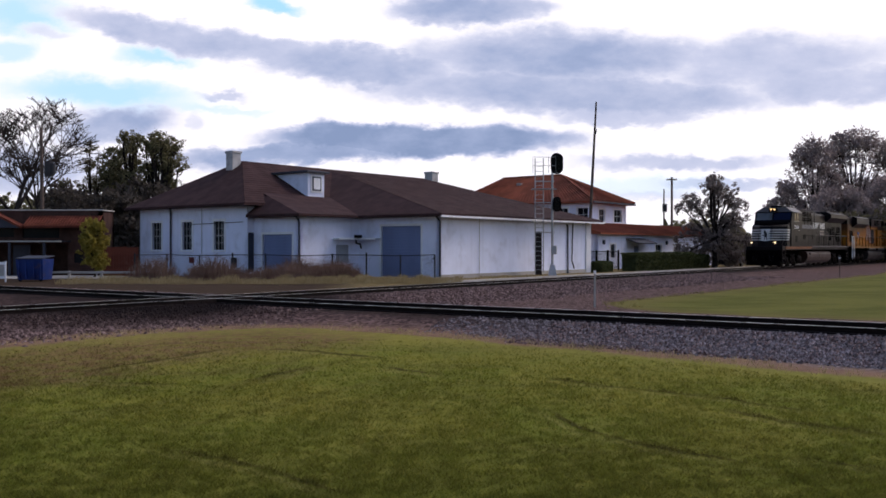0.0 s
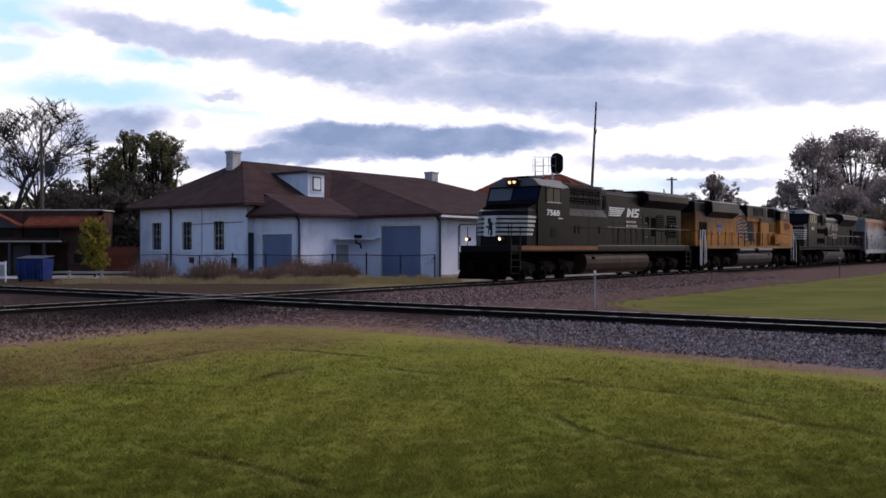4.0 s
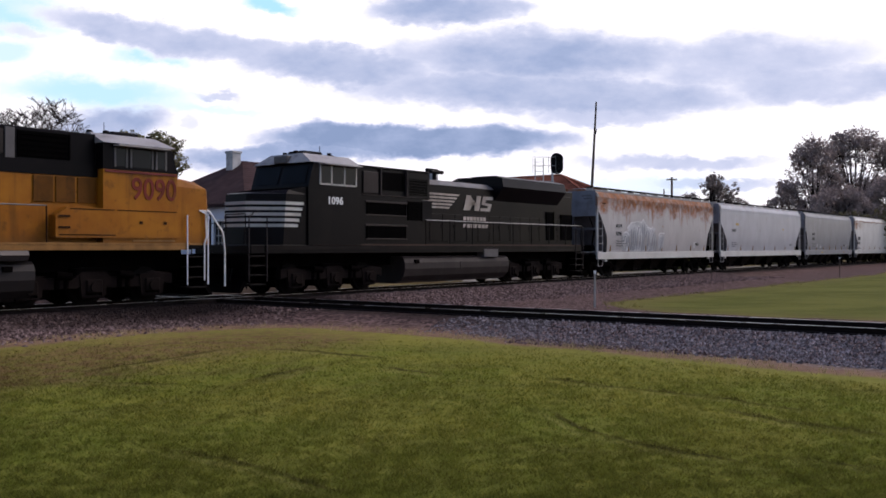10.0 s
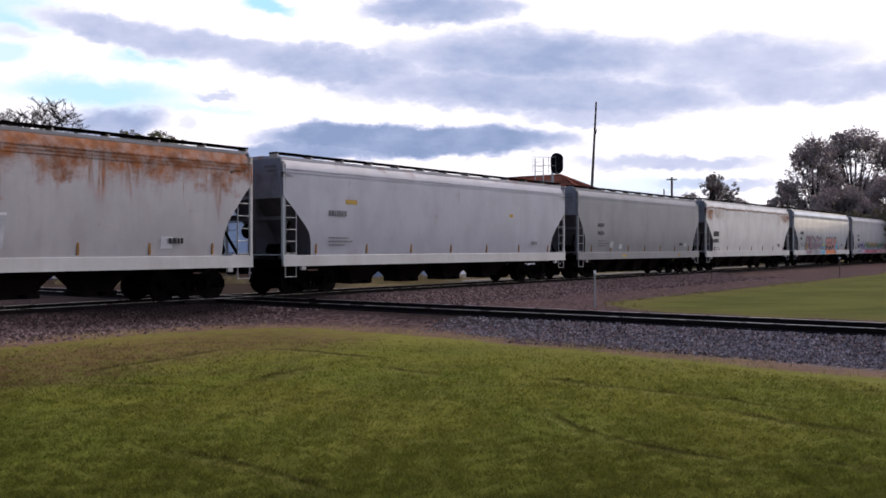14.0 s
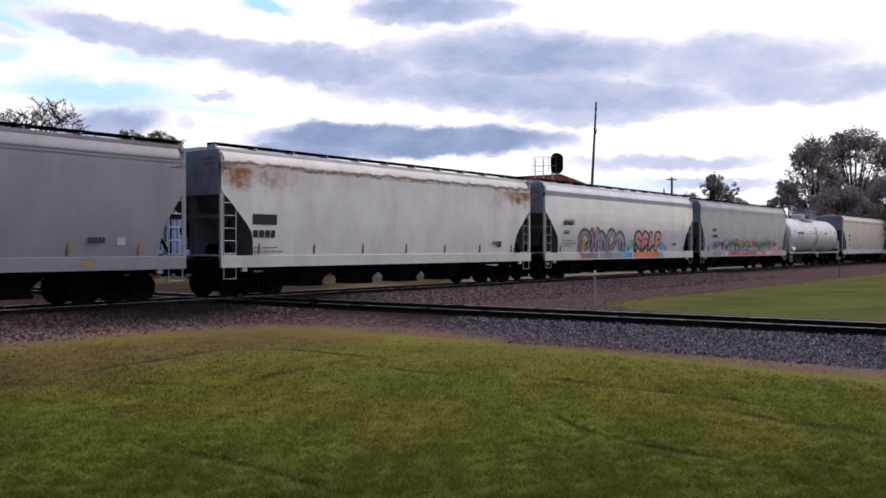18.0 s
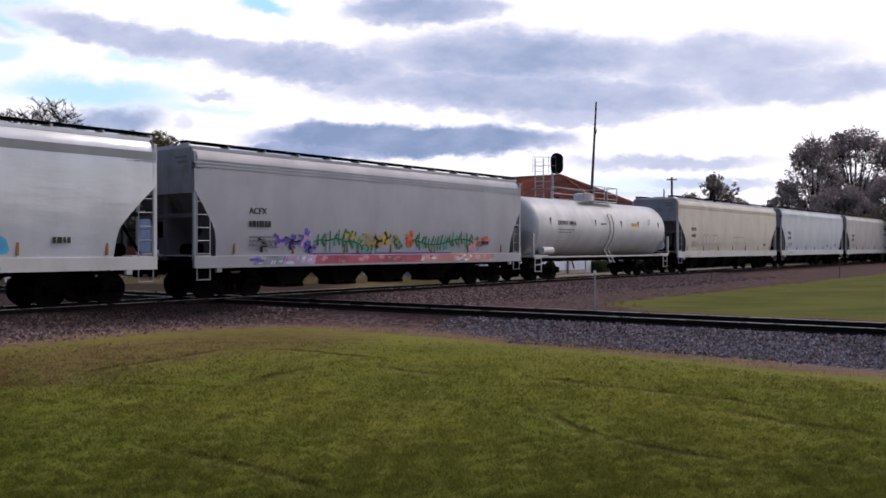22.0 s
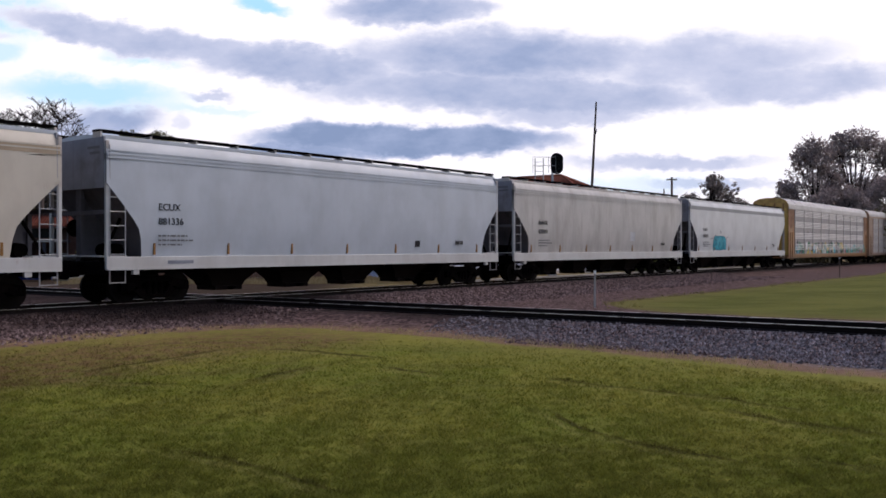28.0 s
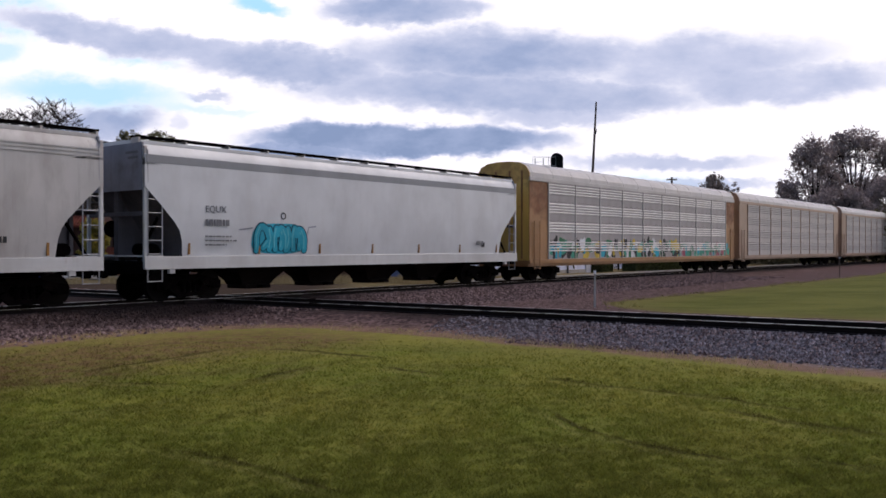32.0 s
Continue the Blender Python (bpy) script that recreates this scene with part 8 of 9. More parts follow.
# odd marks on the plain cars
for car, x, z, w, h, c in ((carB, 3.6, 3.2, 0.6, 0.16, "ochre"), (carB, 14.2, 3.0, 0.3, 0.14, "ochre"), (carC, 4.2, 1.6, 0.4, 0.35, "silver"), (carC, 5.3, 1.55, 0.35, 0.25, "silver"), (carC, 14.3, 1.7, 0.25, 0.22, "silver"),
                           (carD, 1.9, 2.38, 1.02, 0.34, "black"), (carD, 1.92, 1.96, 0.2, 0.24, "black"), (carD, 2.17, 1.96, 0.2, 0.24, "black"), (carD, 2.42, 1.96, 0.2, 0.24, "black"), (carD, 2.67, 1.96, 0.18, 0.24, "black"), (carE, 2.5, 2.75, 1.05, 0.3, "shadow"), (carH, 14.0, 1.65, 0.3, 0.25, "black"), (carC, 5.6, 1.12, 0.5, 0.12, "ochre"),
                           (carC, 13.2, 1.12, 0.3, 0.12, "ochre"), (carD, 15.8, 1.65, 0.35, 0.25, "black"), (carH, 2.6, 1.15, 0.9, 0.1, "shadow"), (carI, 12.5, 2.0, 0.6, 0.5, "silver"), (carJ, 17.3, 1.65, 0.25, 0.2, "black")):
    daub(car, "stencil_patch", [(x, z), (x + w, z), (x + w, z + h), (x, z + h)], c, 0.007)
# skirt of the first car carrier
g = random.Random(12)
rack = RACKS[0]
for k in range(230):
    x = 2.3 + 24.2 * g.random()
    head = x < 18.5
    if not head and g.random() < 0.35:
        continue
    z = g.uniform(1.12, 1.95) if head else g.uniform(1.12, 1.75)
    c = ("teal", "yellow", "black", "mint", "black", "green", "white", "yellow", "black")[g.randrange(9)] if head else ("mint", "teal", "mint", "rose", "green")[g.randrange(5)]
    pts = [(x + dx, z + dz) for dx, dz in round_blob(0, 0, g.uniform(0.10, 0.34), g.uniform(0.10, 0.34), k + 90, 14, 0.4, 2.6)]
    bm = B()
    v = [bm.verts.new((px, -1.5295 - 0.0001 * k, min(max(pz, 1.08), 2.75))) for px, pz in pts]
    bm.faces.new(v)
    part("graffiti", bm, SPRAY[c], rack, "layered green and yellow graffiti")


# ---- trees, hedges, weeds ----
def leaf_material(name, c1, c2):
    n = Nodes(name)
    col = n.mix(n.island(), c1, c2)
    col = n.mix(n.math("MULTIPLY", n.step(n.noise(1.2, 3), 0.4, 0.7), 0.4), col, tuple(v * 0.55 for v in c1))
    n.p.inputs["Specular IOR Level"].default_value = 0.25
    n.done(col, 0.75)
    back = n.t.nodes.new("ShaderNodeBsdfTranslucent")
    n.link(col, back.inputs[0])
    both_sides = n.t.nodes.new("ShaderNodeMixShader")
    both_sides.inputs[0].default_value = 0.4
    n.link(n.p.outputs[0], both_sides.inputs[1]), n.link(back.outputs[0], both_sides.inputs[2])
    n.link(both_sides.outputs[0], n.out.inputs[0])
    return n.m


def blade_material():
    n = Nodes("mown grass blades")
    green = lawn_nodes(n)[-1]
    k = n.math("MULTIPLY_ADD", n.island(), 0.9, 0.55)
    lit = n.t.nodes.new("ShaderNodeVectorMath")
    lit.operation = "SCALE"
    n.link(green, lit.inputs[0]), n.link(k, lit.inputs[3])
    n.p.inputs["Specular IOR Level"].default_value = 0.05
    n.done(lit.outputs[0], 0.8)
    back = n.t.nodes.new("ShaderNodeBsdfTranslucent")
    n.link(lit.outputs[0], back.inputs[0])
    both_sides = n.t.nodes.new("ShaderNodeMixShader")
    both_sides.inputs[0].default_value = 0.5
    n.link(n.p.outputs[0], both_sides.inputs[1]), n.link(back.outputs[0], both_sides.inputs[2])
    n.link(both_sides.outputs[0], n.out.inputs[0])
    return n.m


LEAF = {
    "dark": leaf_material("dark green foliage", (0.060, 0.060, 0.030), (0.30, 0.265, 0.135)),
    "dusk": leaf_material("dusky brown-green foliage", (0.055, 0.046, 0.040), (0.15, 0.125, 0.10)),
    "olive": leaf_material("olive foliage", (0.070, 0.065, 0.036), (0.21, 0.18, 0.10)),
    # haze over the right-hand trees is mixed into these two leaf colours
    "brown": leaf_material("haze-paled brown-mauve foliage", (0.23, 0.185, 0.18), (0.47, 0.39, 0.375)),
    "ash": leaf_material("haze-paled thinning ash-brown foliage", (0.12, 0.10, 0.095), (0.30, 0.255, 0.235)),
    "yellow": leaf_material("yellow-green foliage", (0.24, 0.20, 0.035), (0.34, 0.27, 0.05)),
    "tuft": leaf_material("olive grass tufts", (0.13, 0.125, 0.035), (0.26, 0.22, 0.08)),
    "hedge": leaf_material("clipped hedge foliage", (0.035, 0.050, 0.018), (0.10, 0.115, 0.045)),
    "weed": leaf_material("dry brown weeds", (0.13, 0.080, 0.064), (0.28, 0.185, 0.14)),
    "straw": leaf_material("dry straw grass", (0.31, 0.235, 0.115), (0.47, 0.375, 0.20)),
    "grass": blade_material(),
}


def leaves(points, size, flat=0.0):
    """A mesh of small leaf clusters at the points: pairs of bent quads, turned at random."""
    n = len(points)
    s = size * RNG.uniform(0.55, 1.45, (n, 1))
    d1 = RNG.normal(0, 1, (n, 3))
    d1 /= np.linalg.norm(d1, axis=1, keepdims=True)
    d2 = RNG.normal(0, 1, (n, 3))
    d2 -= d1 * np.sum(d1 * d2, axis=1, keepdims=True)
    d2 /= np.linalg.norm(d2, axis=1, keepdims=True)
    d3 = np.cross(d1, d2)
    v = np.stack([points - d1 * s, points + d2 * s * 0.45 + d3 * s * 0.2, points + d1 * s, points - d2 * s * 0.45 + d3 * s * 0.2], 1)
    f = (np.array([0, 1, 2, 3])[None] + 4 * np.arange(n)[:, None])
    me = bpy.data.meshes.new("leaves")
    me.from_pydata(v.reshape(-1, 3).tolist(), [], f.tolist())
    return me


def crown_points(blobs, count, shell=0.55):
    """Points gathered in small clumps through the blobs, thinner inside, with gaps between the clumps."""
    total = sum(b[3] ** 2 for b in blobs)
    out = []
    for x, y, z, r in blobs:
        n = max(8, int(count * r * r / total))
        k = max(4, n // 26)
        d = RNG.normal(0, 1, (k, 3))
        d /= np.linalg.norm(d, axis=1, keepdims=True)
        c = d * (r * RNG.uniform(shell, 1.0, (k, 1))) * np.array([1, 1, 0.85])
        p = np.repeat(c, 26, axis=0) + RNG.normal(0, r * 0.15, (k * 26, 3))
        out.append(p + np.array([x, y, z]))
    return np.concatenate(out)


def limbs(bm, base, blobs, r):
    for x, y, z, br in blobs:
        p0 = Vector(base)
        p1 = Vector((x, y, z))
        mid = p0.lerp(p1, 0.5) + Vector((random.uniform(-0.3, 0.3), random.uniform(-0.3, 0.3), random.uniform(0, 0.4)))
        tube(bm, p0, mid, r, r * 0.65, 6), tube(bm, mid, p1, r * 0.65, r * 0.3, 6)
        for _ in range(5):
            q = p1 + Vector([random.uniform(-1, 1) * br * 0.8 for _ in range(3)])
            tube(bm, p1.lerp(mid, random.random() * 0.6), q, r * 0.25, r * 0.06, 5)


def tree(name, label, x, y, trunk_h, trunk_r, blobs, count, size, leaf, group=""):
    t = holder(name, label, "tree", group, pose(x, y, GROUND - 0.1))
    bm = B()
    tube(bm, (0, 0, 0), (0.1, 0.05, trunk_h * 0.5), trunk_r * 1.3, trunk_r, 10), tube(bm, (0.1, 0.05, trunk_h * 0.5), (0.05, 0, trunk_h), trunk_r, trunk_r * 0.75, 10)
    part("trunk", bm, M["bark"], t, "", True)
    lb = B()
    limbs(lb, (0.05, 0, trunk_h * 0.95), blobs, trunk_r * 0.55)
    tagged(part("limb", lb, M["bark"], t, "forked limbs"), kind="stuff")
    me = leaves(crown_points(blobs, count), size)
    me.materials.append(LEAF[leaf])
    part("crown", me, None, t, "uneven leafy crown with gaps")
    return t


def crown_blobs(rx, z0, z1, n, r, seed):
    g = np.random.default_rng(seed)
    out = []
    for i in range(n):
        f = g.uniform(0, 1)
        w = rx * math.sqrt(max(0.05, 1 - (2 * f - 0.85) ** 2 * 0.8))
        t = g.uniform(0, 6.28)
        q = math.sqrt(g.uniform(0, 1))
        out.append((w * q * math.cos(t), w * q * math.sin(t), z0 + (z1 - z0) * f, r * g.uniform(0.7, 1.25)))
    return out


def bare_tree(name, label, x, y, height, seed):
    t = holder(name, label, "tree", m=pose(x, y, GROUND - 0.1))
    rnd = random.Random(seed)
    trunk, br = B(), B()
    tube(trunk, (0, 0, 0), (0, 0, height * 0.28), 0.42, 0.3, 10)
    part("trunk", trunk, M["bark"], t)

    def grow(p, d, ln, r, depth):
        q = p + d * ln
        tube(br, p, q, r, r * 0.66, 4, False)
        if depth == 0:
            return
        for _ in range(3 if depth > 3 else rnd.choice((2, 2, 3))):
            s = 0.8 if depth > 3 else 1.15
            nd = (d + Vector((rnd.uniform(-s, s), rnd.uniform(-s, s), rnd.uniform(-0.2, 0.6)))).normalized()
            grow(q, nd, ln * rnd.uniform(0.55, 0.84), max(0.026, r * 0.56), depth - 1)
    for _ in range(4):
        grow(Vector((0, 0, height * 0.27)), Vector((rnd.uniform(-0.6, 0.6), rnd.uniform(-0.6, 0.6), 1)).normalized(), height * 0.2, 0.17, 6)
    tagged(part("branch", br, M["bark"], t, "leafless forked branches and twigs"), kind="stuff")
    return t


def px_place(px, y):
    """x at distance y for a bearing given in the view's angular units."""
    return (px - 784.0) / 1559.0 * y


# right-hand trees
for i, (px, y, rx, z0, z1, n, r, cnt, seed, leaf) in enumerate((
        (1440, 118, 4.6, 4.0, 15.5, 16, 2.0, 2600, 3, "brown"), (1512, 124, 5.5, 5.0, 18.0, 20, 2.1, 3400, 4, "brown"), (1600, 122, 5.5, 4.0, 17.0, 18, 2.2, 2800, 5, "brown"),
        (1475, 112, 6.5, 1.5, 8.5, 22, 2.1, 4200, 6, "brown"), (1575, 110, 6.0, 1.5, 9.5, 20, 2.2, 3600, 8, "brown"), (1395, 121, 3.0, 2.0, 10.0, 8, 1.8, 1300, 21, "brown"))):
    tree("broadleaf_tree", "tall brown-green tree beside the main line, paled for haze" if z1 > 9.9 else "low dense brown-green tree beside the main line", px_place(px, y), y, z0 + 2.5, 0.24, crown_blobs(rx, z0, z1, n * 2, r * 0.8, seed), int(cnt * 5.2), 0.17, leaf, "trees beside the main line")
tree("broadleaf_tree", "round dark green tree behind the clipped hedge", px_place(1264, 87), 87, 3.0, 0.22, crown_blobs(3.9, 0.6, 8.6, 58, 0.92, 11), 17000, 0.12, "ash")
# left-hand trees
tree("broadleaf_tree", "tall dark green tree behind the depot", px_place(284, 84), 84, 4.0, 0.3, crown_blobs(2.5, 4.0, 12.9, 54, 0.85, 12), 17000, 0.12, "dark", "trees behind the depot")
tree("broadleaf_tree", "dark green tree behind the shops", px_place(226, 86), 86, 4.0, 0.3, crown_blobs(2.8, 2.0, 13.1, 62, 0.9, 13), 19000, 0.12, "dark", "trees behind the depot")
tree("broadleaf_tree", "thin olive tree behind the shops", px_place(163, 88), 88, 4.0, 0.25, crown_blobs(3.3, 1.0, 12.2, 60, 0.8, 14), 13000, 0.11, "olive", "trees behind the depot")
tree("broadleaf_tree", "dense dark tree behind the depot", px_place(235, 80), 80, 3.0, 0.35, crown_blobs(5.0, 0.5, 6.6, 34, 1.9, 15), 9500, 0.28, "dusk", "trees behind the depot")
tree("broadleaf_tree", "dense dark tree behind the shops", px_place(110, 92), 92, 3.0, 0.35, crown_blobs(5.5, 0.5, 7.0, 34, 1.9, 16), 11000, 0.27, "dusk", "trees behind the depot")
tree("broadleaf_tree", "dense dark tree behind the shops", px_place(10, 95), 95, 3.0, 0.35, crown_blobs(6.0, 0.5, 6.8, 30, 1.9, 17), 9000, 0.27, "dark", "trees behind the depot")
bare_tree("bare_tree", "leafless grey tree behind the shops", px_place(24, 76), 76, 17.6, 5)
bare_tree("bare_tree", "leafless grey tree behind the shops", px_place(70, 84), 84, 14.0, 9)
tree("shrub", "yellow-green shrub against the shop wall", px_place(166, 58), 58, 0.9, 0.06, crown_blobs(0.8, 0.9, 3.7, 34, 0.5, 18), 8000, 0.1, "yellow")


def woods(name, label, leaf, x0, x1, y0, y1, z, count, size):
    p = np.stack([RNG.uniform(x0, x1, count), RNG.uniform(y0, y1, count), np.zeros(count)], -1)
    top = z * (0.65 + 0.35 * np.sin(p[:, 0] * 0.21) * np.sin(p[:, 0] * 0.07 + 1.3)) * (0.85 + 0.15 * np.sin(p[:, 0] * 1.1))
    p[:, 2] = GROUND + top * RNG.uniform(0, 1, count) ** 0.7
    me = leaves(p, size)
    me.materials.append(LEAF[leaf])
    return tagged(new(name, me), label, "woods", kind="stuff")


woods("far_woods", "far band of dark woods on the horizon", "dark", -260, 330, 170, 200, 8.5, 24000, 1.0)
# This band is unseen, added behind the eye to darken reflections.
woods("far_woods", "added unseen woods behind the lawn that dim reflections", "dark", -150, 150, -75, -60, 11.0, 16000, 1.0)
woods("far_shrubs", "dark shrubs behind the shops", "dusk", -35, -22, 76, 84, 8.6, 11500, 0.27)
woods("far_bushes", "dark bushes beyond the low building", "olive", 28, 80, 100, 112, 7.5, 14000, 0.36)


def hedge(name, label, a0, a1, b0, b1, h, count):
    n = count
    p = np.stack([RNG.uniform(a0, a1, n), RNG.uniform(b0, b1, n), RNG.uniform(0, h, n)], -1)
    face = RNG.integers(0, 3, n)
    p[face == 0, 1] = b0 + RNG.normal(0, 0.05, (face == 0).sum())
    p[face == 1, 2] = h + RNG.normal(0, 0.05, (face == 1).sum())
    me = leaves(p, 0.10)
    me.materials.append(LEAF["hedge"])
    o = holder(name, label, "hedge", m=along(0, 0, GROUND))
    part("foliage", me, None, o)
    part("inner_growth", box(B(), a0 + 0.1, a1 - 0.1, b0 + 0.08, b1 - 0.08, 0.0, h - 0.08), LEAF["hedge"], o)
    return o


hedge("clipped_hedge", "dense clipped dark green hedge before the low building", 66.3, 78.2, 32.0, 33.4, 1.42, 16000)
hedge("clipped_hedge", "lower clipped dark green hedge under the tree", 78.4, 82.5, 32.2, 33.4, 1.2, 5000)
hedge("clipped_hedge", "small clipped shrub beside the depot corner", 62.9, 64.9, 33.4, 34.4, 0.75, 3000)


def weeds(name, label, x0, x1, y0, y1, hgt, count, leaf, seed):
    g = np.random.default_rng(seed)
    n = count
    if leaf == "weed":
        k = max(3, int((x1 - x0) * 1.7))
        cx, cy, cr, ch = g.uniform(x0, x1, k), g.uniform(y0, y1, k), g.uniform(0.35, 0.85, k), g.uniform(0.35, 1.0, k)
        own = g.integers(0, k, n)
        dx, dy = g.normal(0, 1, n), g.normal(0, 0.6, n)
        x, y = cx[own] + dx * cr[own], cy[own] + dy * cr[own]
        h = hgt * ch[own] * (0.25 + 0.75 * g.random(n)) * np.exp(-0.28 * dx * dx)
    else:
        x, y = g.uniform(x0, x1, n), g.uniform(y0, y1, n)
        h = hgt * (0.2 + 0.8 * g.random(n) ** 1.6) * (0.62 + 0.38 * np.sin(x * 2.9 + seed) * np.sin(x * 0.9))
    lean = g.normal(0, 0.32, (n, 2)) * h[:, None]
    w = 0.008 + 0.012 * g.random(n)
    z = ground_z(x, y)
    v = np.stack([np.stack([x - w, y, z], -1), np.stack([x + w, y, z], -1), np.stack([x + lean[:, 0] * 0.4 + w, y + lean[:, 1] * 0.4, z + h * 0.6], -1),
                  np.stack([x + lean[:, 0] * 0.4 - w, y + lean[:, 1] * 0.4, z + h * 0.6], -1), np.stack([x + lean[:, 0], y + lean[:, 1], z + h], -1)], 1)
    faces = []
    for i in range(n):
        k = i * 5
        faces.append((k, k + 1, k + 2, k + 3))
        faces.append((k + 3, k + 2, k + 4))
    tips = np.stack([x + lean[:, 0] * 0.8, y + lean[:, 1] * 0.8, z + h * g.uniform(0.5, 1, n)], -1)
    me = bpy.data.meshes.new(name)
    me.from_pydata(v.reshape(-1, 3).tolist(), [], faces)
    me.materials.append(LEAF[leaf])
    o = tagged(new(name, me), label, "weeds", kind="stuff")
    if leaf == "weed":
        lm = leaves(np.repeat(tips, 3, axis=0) + g.normal(0, 0.09, (3 * n, 3)), 0.036)
        lm.materials.append(LEAF[leaf])
        part("seed_heads", lm, None, o)
    return o


weeds("dry_weeds", "tall brown dry weeds before the depot", -8.0, -5.2, 50.5, 53.0, 1.5, 3400, "weed", 3)
weeds("dry_weeds", "brown dry weeds before the depot", -18.5, -8.0, 50.3, 53.4, 1.85, 4200, "weed", 4)
weeds("straw_grass", "pale straw grass along the main line", -21, 1, 47.5, 51.0, 0.6, 9000, "straw", 5)
weeds("straw_grass", "tall pale straw grass before the depot doors", -8.5, 0.5, 48.6, 50.4, 0.62, 6000, "straw", 8)
weeds("straw_grass", "pale straw grass along the depot wall", -1, 9, 49, 60, 0.22, 3500, "straw", 6)


def lawn_blades(count):
    """Grass blades of the near lawn, thinning with distance."""
    g = np.random.default_rng(21)
    y = 4.9 * (19.0 / 4.9) ** (g.random(count) ** 1.25)
    y[y > g.uniform(12.5, 20, count)] = 6.0
    x = g.uniform(-0.54, 0.54, count) * y
    b, c = -COS * x + SIN * y, N2[0] * x + N2[1] * y + 0.22 * x
    turf = np.hypot(np.maximum(b - 13.6, 0), np.maximum(c - 12.1, 0)) < 3.6
    tuft = np.sin(x * 9.1 + np.sin(y * 7.3) * 2) * np.sin(y * 8.7 + np.sin(x * 5.9) * 2)
    keep = (g.random(count) < 0.75 + 0.25 * tuft) & turf
    x, y, tuft = x[keep], y[keep], tuft[keep]
    n = len(x)
    h, w = g.uniform(0.018, 0.050, n) * (1 + 0.45 * tuft), g.uniform(0.0025, 0.005, n) * (0.7 + y / 14)
    t = g.uniform(0, 6.28, n)
    lean = g.normal(0, 0.9, (n, 2)) * h[:, None]
    z = ground_z(x, y) - 0.004
    dx, dy = np.cos(t) * w, np.sin(t) * w
    v = np.stack([np.stack([x - dx, y - dy, z], -1), np.stack([x + dx, y + dy, z], -1), np.stack([x + lean[:, 0], y + lean[:, 1], z + h], -1)], 1)
    me = bpy.data.meshes.new("grass_blades")
    me.from_pydata(v.reshape(-1, 3).tolist(), [], (np.arange(3)[None] + 3 * np.arange(n)[:, None]).tolist())
    me.materials.append(LEAF["grass"])
    tagged(new("lawn_grass", me), "short mown green grass blades", "grass", kind="stuff")


lawn_blades(400000)


def edge_tufts(name, label, leaf, count, places, h0, h1, seed):
    """Ragged tufts along the edge of a lawn; places(x, y) gives the chance of one."""
    g = np.random.default_rng(seed)
    y = g.uniform(13.0, 75.0, count) if leaf == "tuft" else g.uniform(13.0, 24.0, count)
    x = g.uniform(-0.54, 0.54, count) * y
    keep = g.random(count) < places(x, y)
    x, y = np.repeat(x[keep], 7), np.repeat(y[keep], 7)
    x, y = x + g.normal(0, 0.06, len(x)), y + g.normal(0, 0.06, len(y))
    n = len(x)
    h, w, t = g.uniform(h0, h1, n), g.uniform(0.004, 0.010, n), g.uniform(0, 6.28, n)
    lean = g.normal(0, 0.5, (n, 2)) * h[:, None]
    z = ground_z(x, y) - 0.01
    v = np.stack([np.stack([x - np.cos(t) * w, y - np.sin(t) * w, z], -1), np.stack([x + np.cos(t) * w, y + np.sin(t) * w, z], -1),
                  np.stack([x + lean[:, 0], y + lean[:, 1], z + h], -1)], 1)
    me = bpy.data.meshes.new(name)
    me.from_pydata(v.reshape(-1, 3).tolist(), [], (np.arange(3)[None] + 3 * np.arange(n)[:, None]).tolist())
    me.materials.append(LEAF[leaf])
    tagged(new(name, me), label, "grass", kind="stuff")


def near_rim(x, y):
    b, c = -COS * x + SIN * y, N2[0] * x + N2[1] * y + 0.22 * x
    r = np.hypot(np.maximum(b - 13.6, 0), np.maximum(c - 12.1, 0))
    return np.exp(-((r - 4.5) / 0.45) ** 2) * (0.35 + 0.65 * (np.sin(x * 1.7) * np.sin(y * 2.3 + x) > 0))


def far_rim(x, y):
    b, c = -COS * x + SIN * y, N2[0] * x + N2[1] * y
    r = np.hypot(np.maximum(b - 10.0, 0), np.maximum(31.0 - c, 0))
    return (b > 12.5) * np.exp(-((r - 4.7) / 0.35) ** 2) * (0.25 + 0.75 * (np.sin(x * 1.3) * np.sin(y * 0.9 + x) > -0.2))


edge_tufts("straw_tufts", "dry straw tufts along the lawn's gravel edge", "straw", 9000, near_rim, 0.04, 0.13, 31)
edge_tufts("grass_tufts", "ragged olive grass tufts along the far lawn's edge", "tuft", 40000, far_rim, 0.05, 0.15, 32)


# ---- neighbouring buildings ----
def hip_cross(a0, a1, b0, b1, za, ridge_a, rb0, rb1, rz, thick=0.18):
    """Hip roof whose ridge runs away from the line."""
    bm = B()
    low = [bm.verts.new(p) for p in ((a0, b0, za - thick), (a1, b0, za - thick), (a1, b1, za - thick), (a0, b1, za - thick))]
    e = [bm.verts.new(p) for p in ((a0, b0, za), (a1, b0, za), (a1, b1, za), (a0, b1, za))]
    r = [bm.verts.new((ridge_a, rb0, rz)), bm.verts.new((ridge_a, rb1, rz))]
    for i in range(4):
        j = (i + 1) % 4
        bm.faces.new((low[i], low[j], e[j], e[i]))
    bm.faces.new(low[::-1])
    bm.faces.new((e[0], e[1], r[0])), bm.faces.new((e[2], e[3], r[1]))
    bm.faces.new((e[1], e[2], r[1], r[0])), bm.faces.new((e[3], e[0], r[0], r[1]))
    return bm


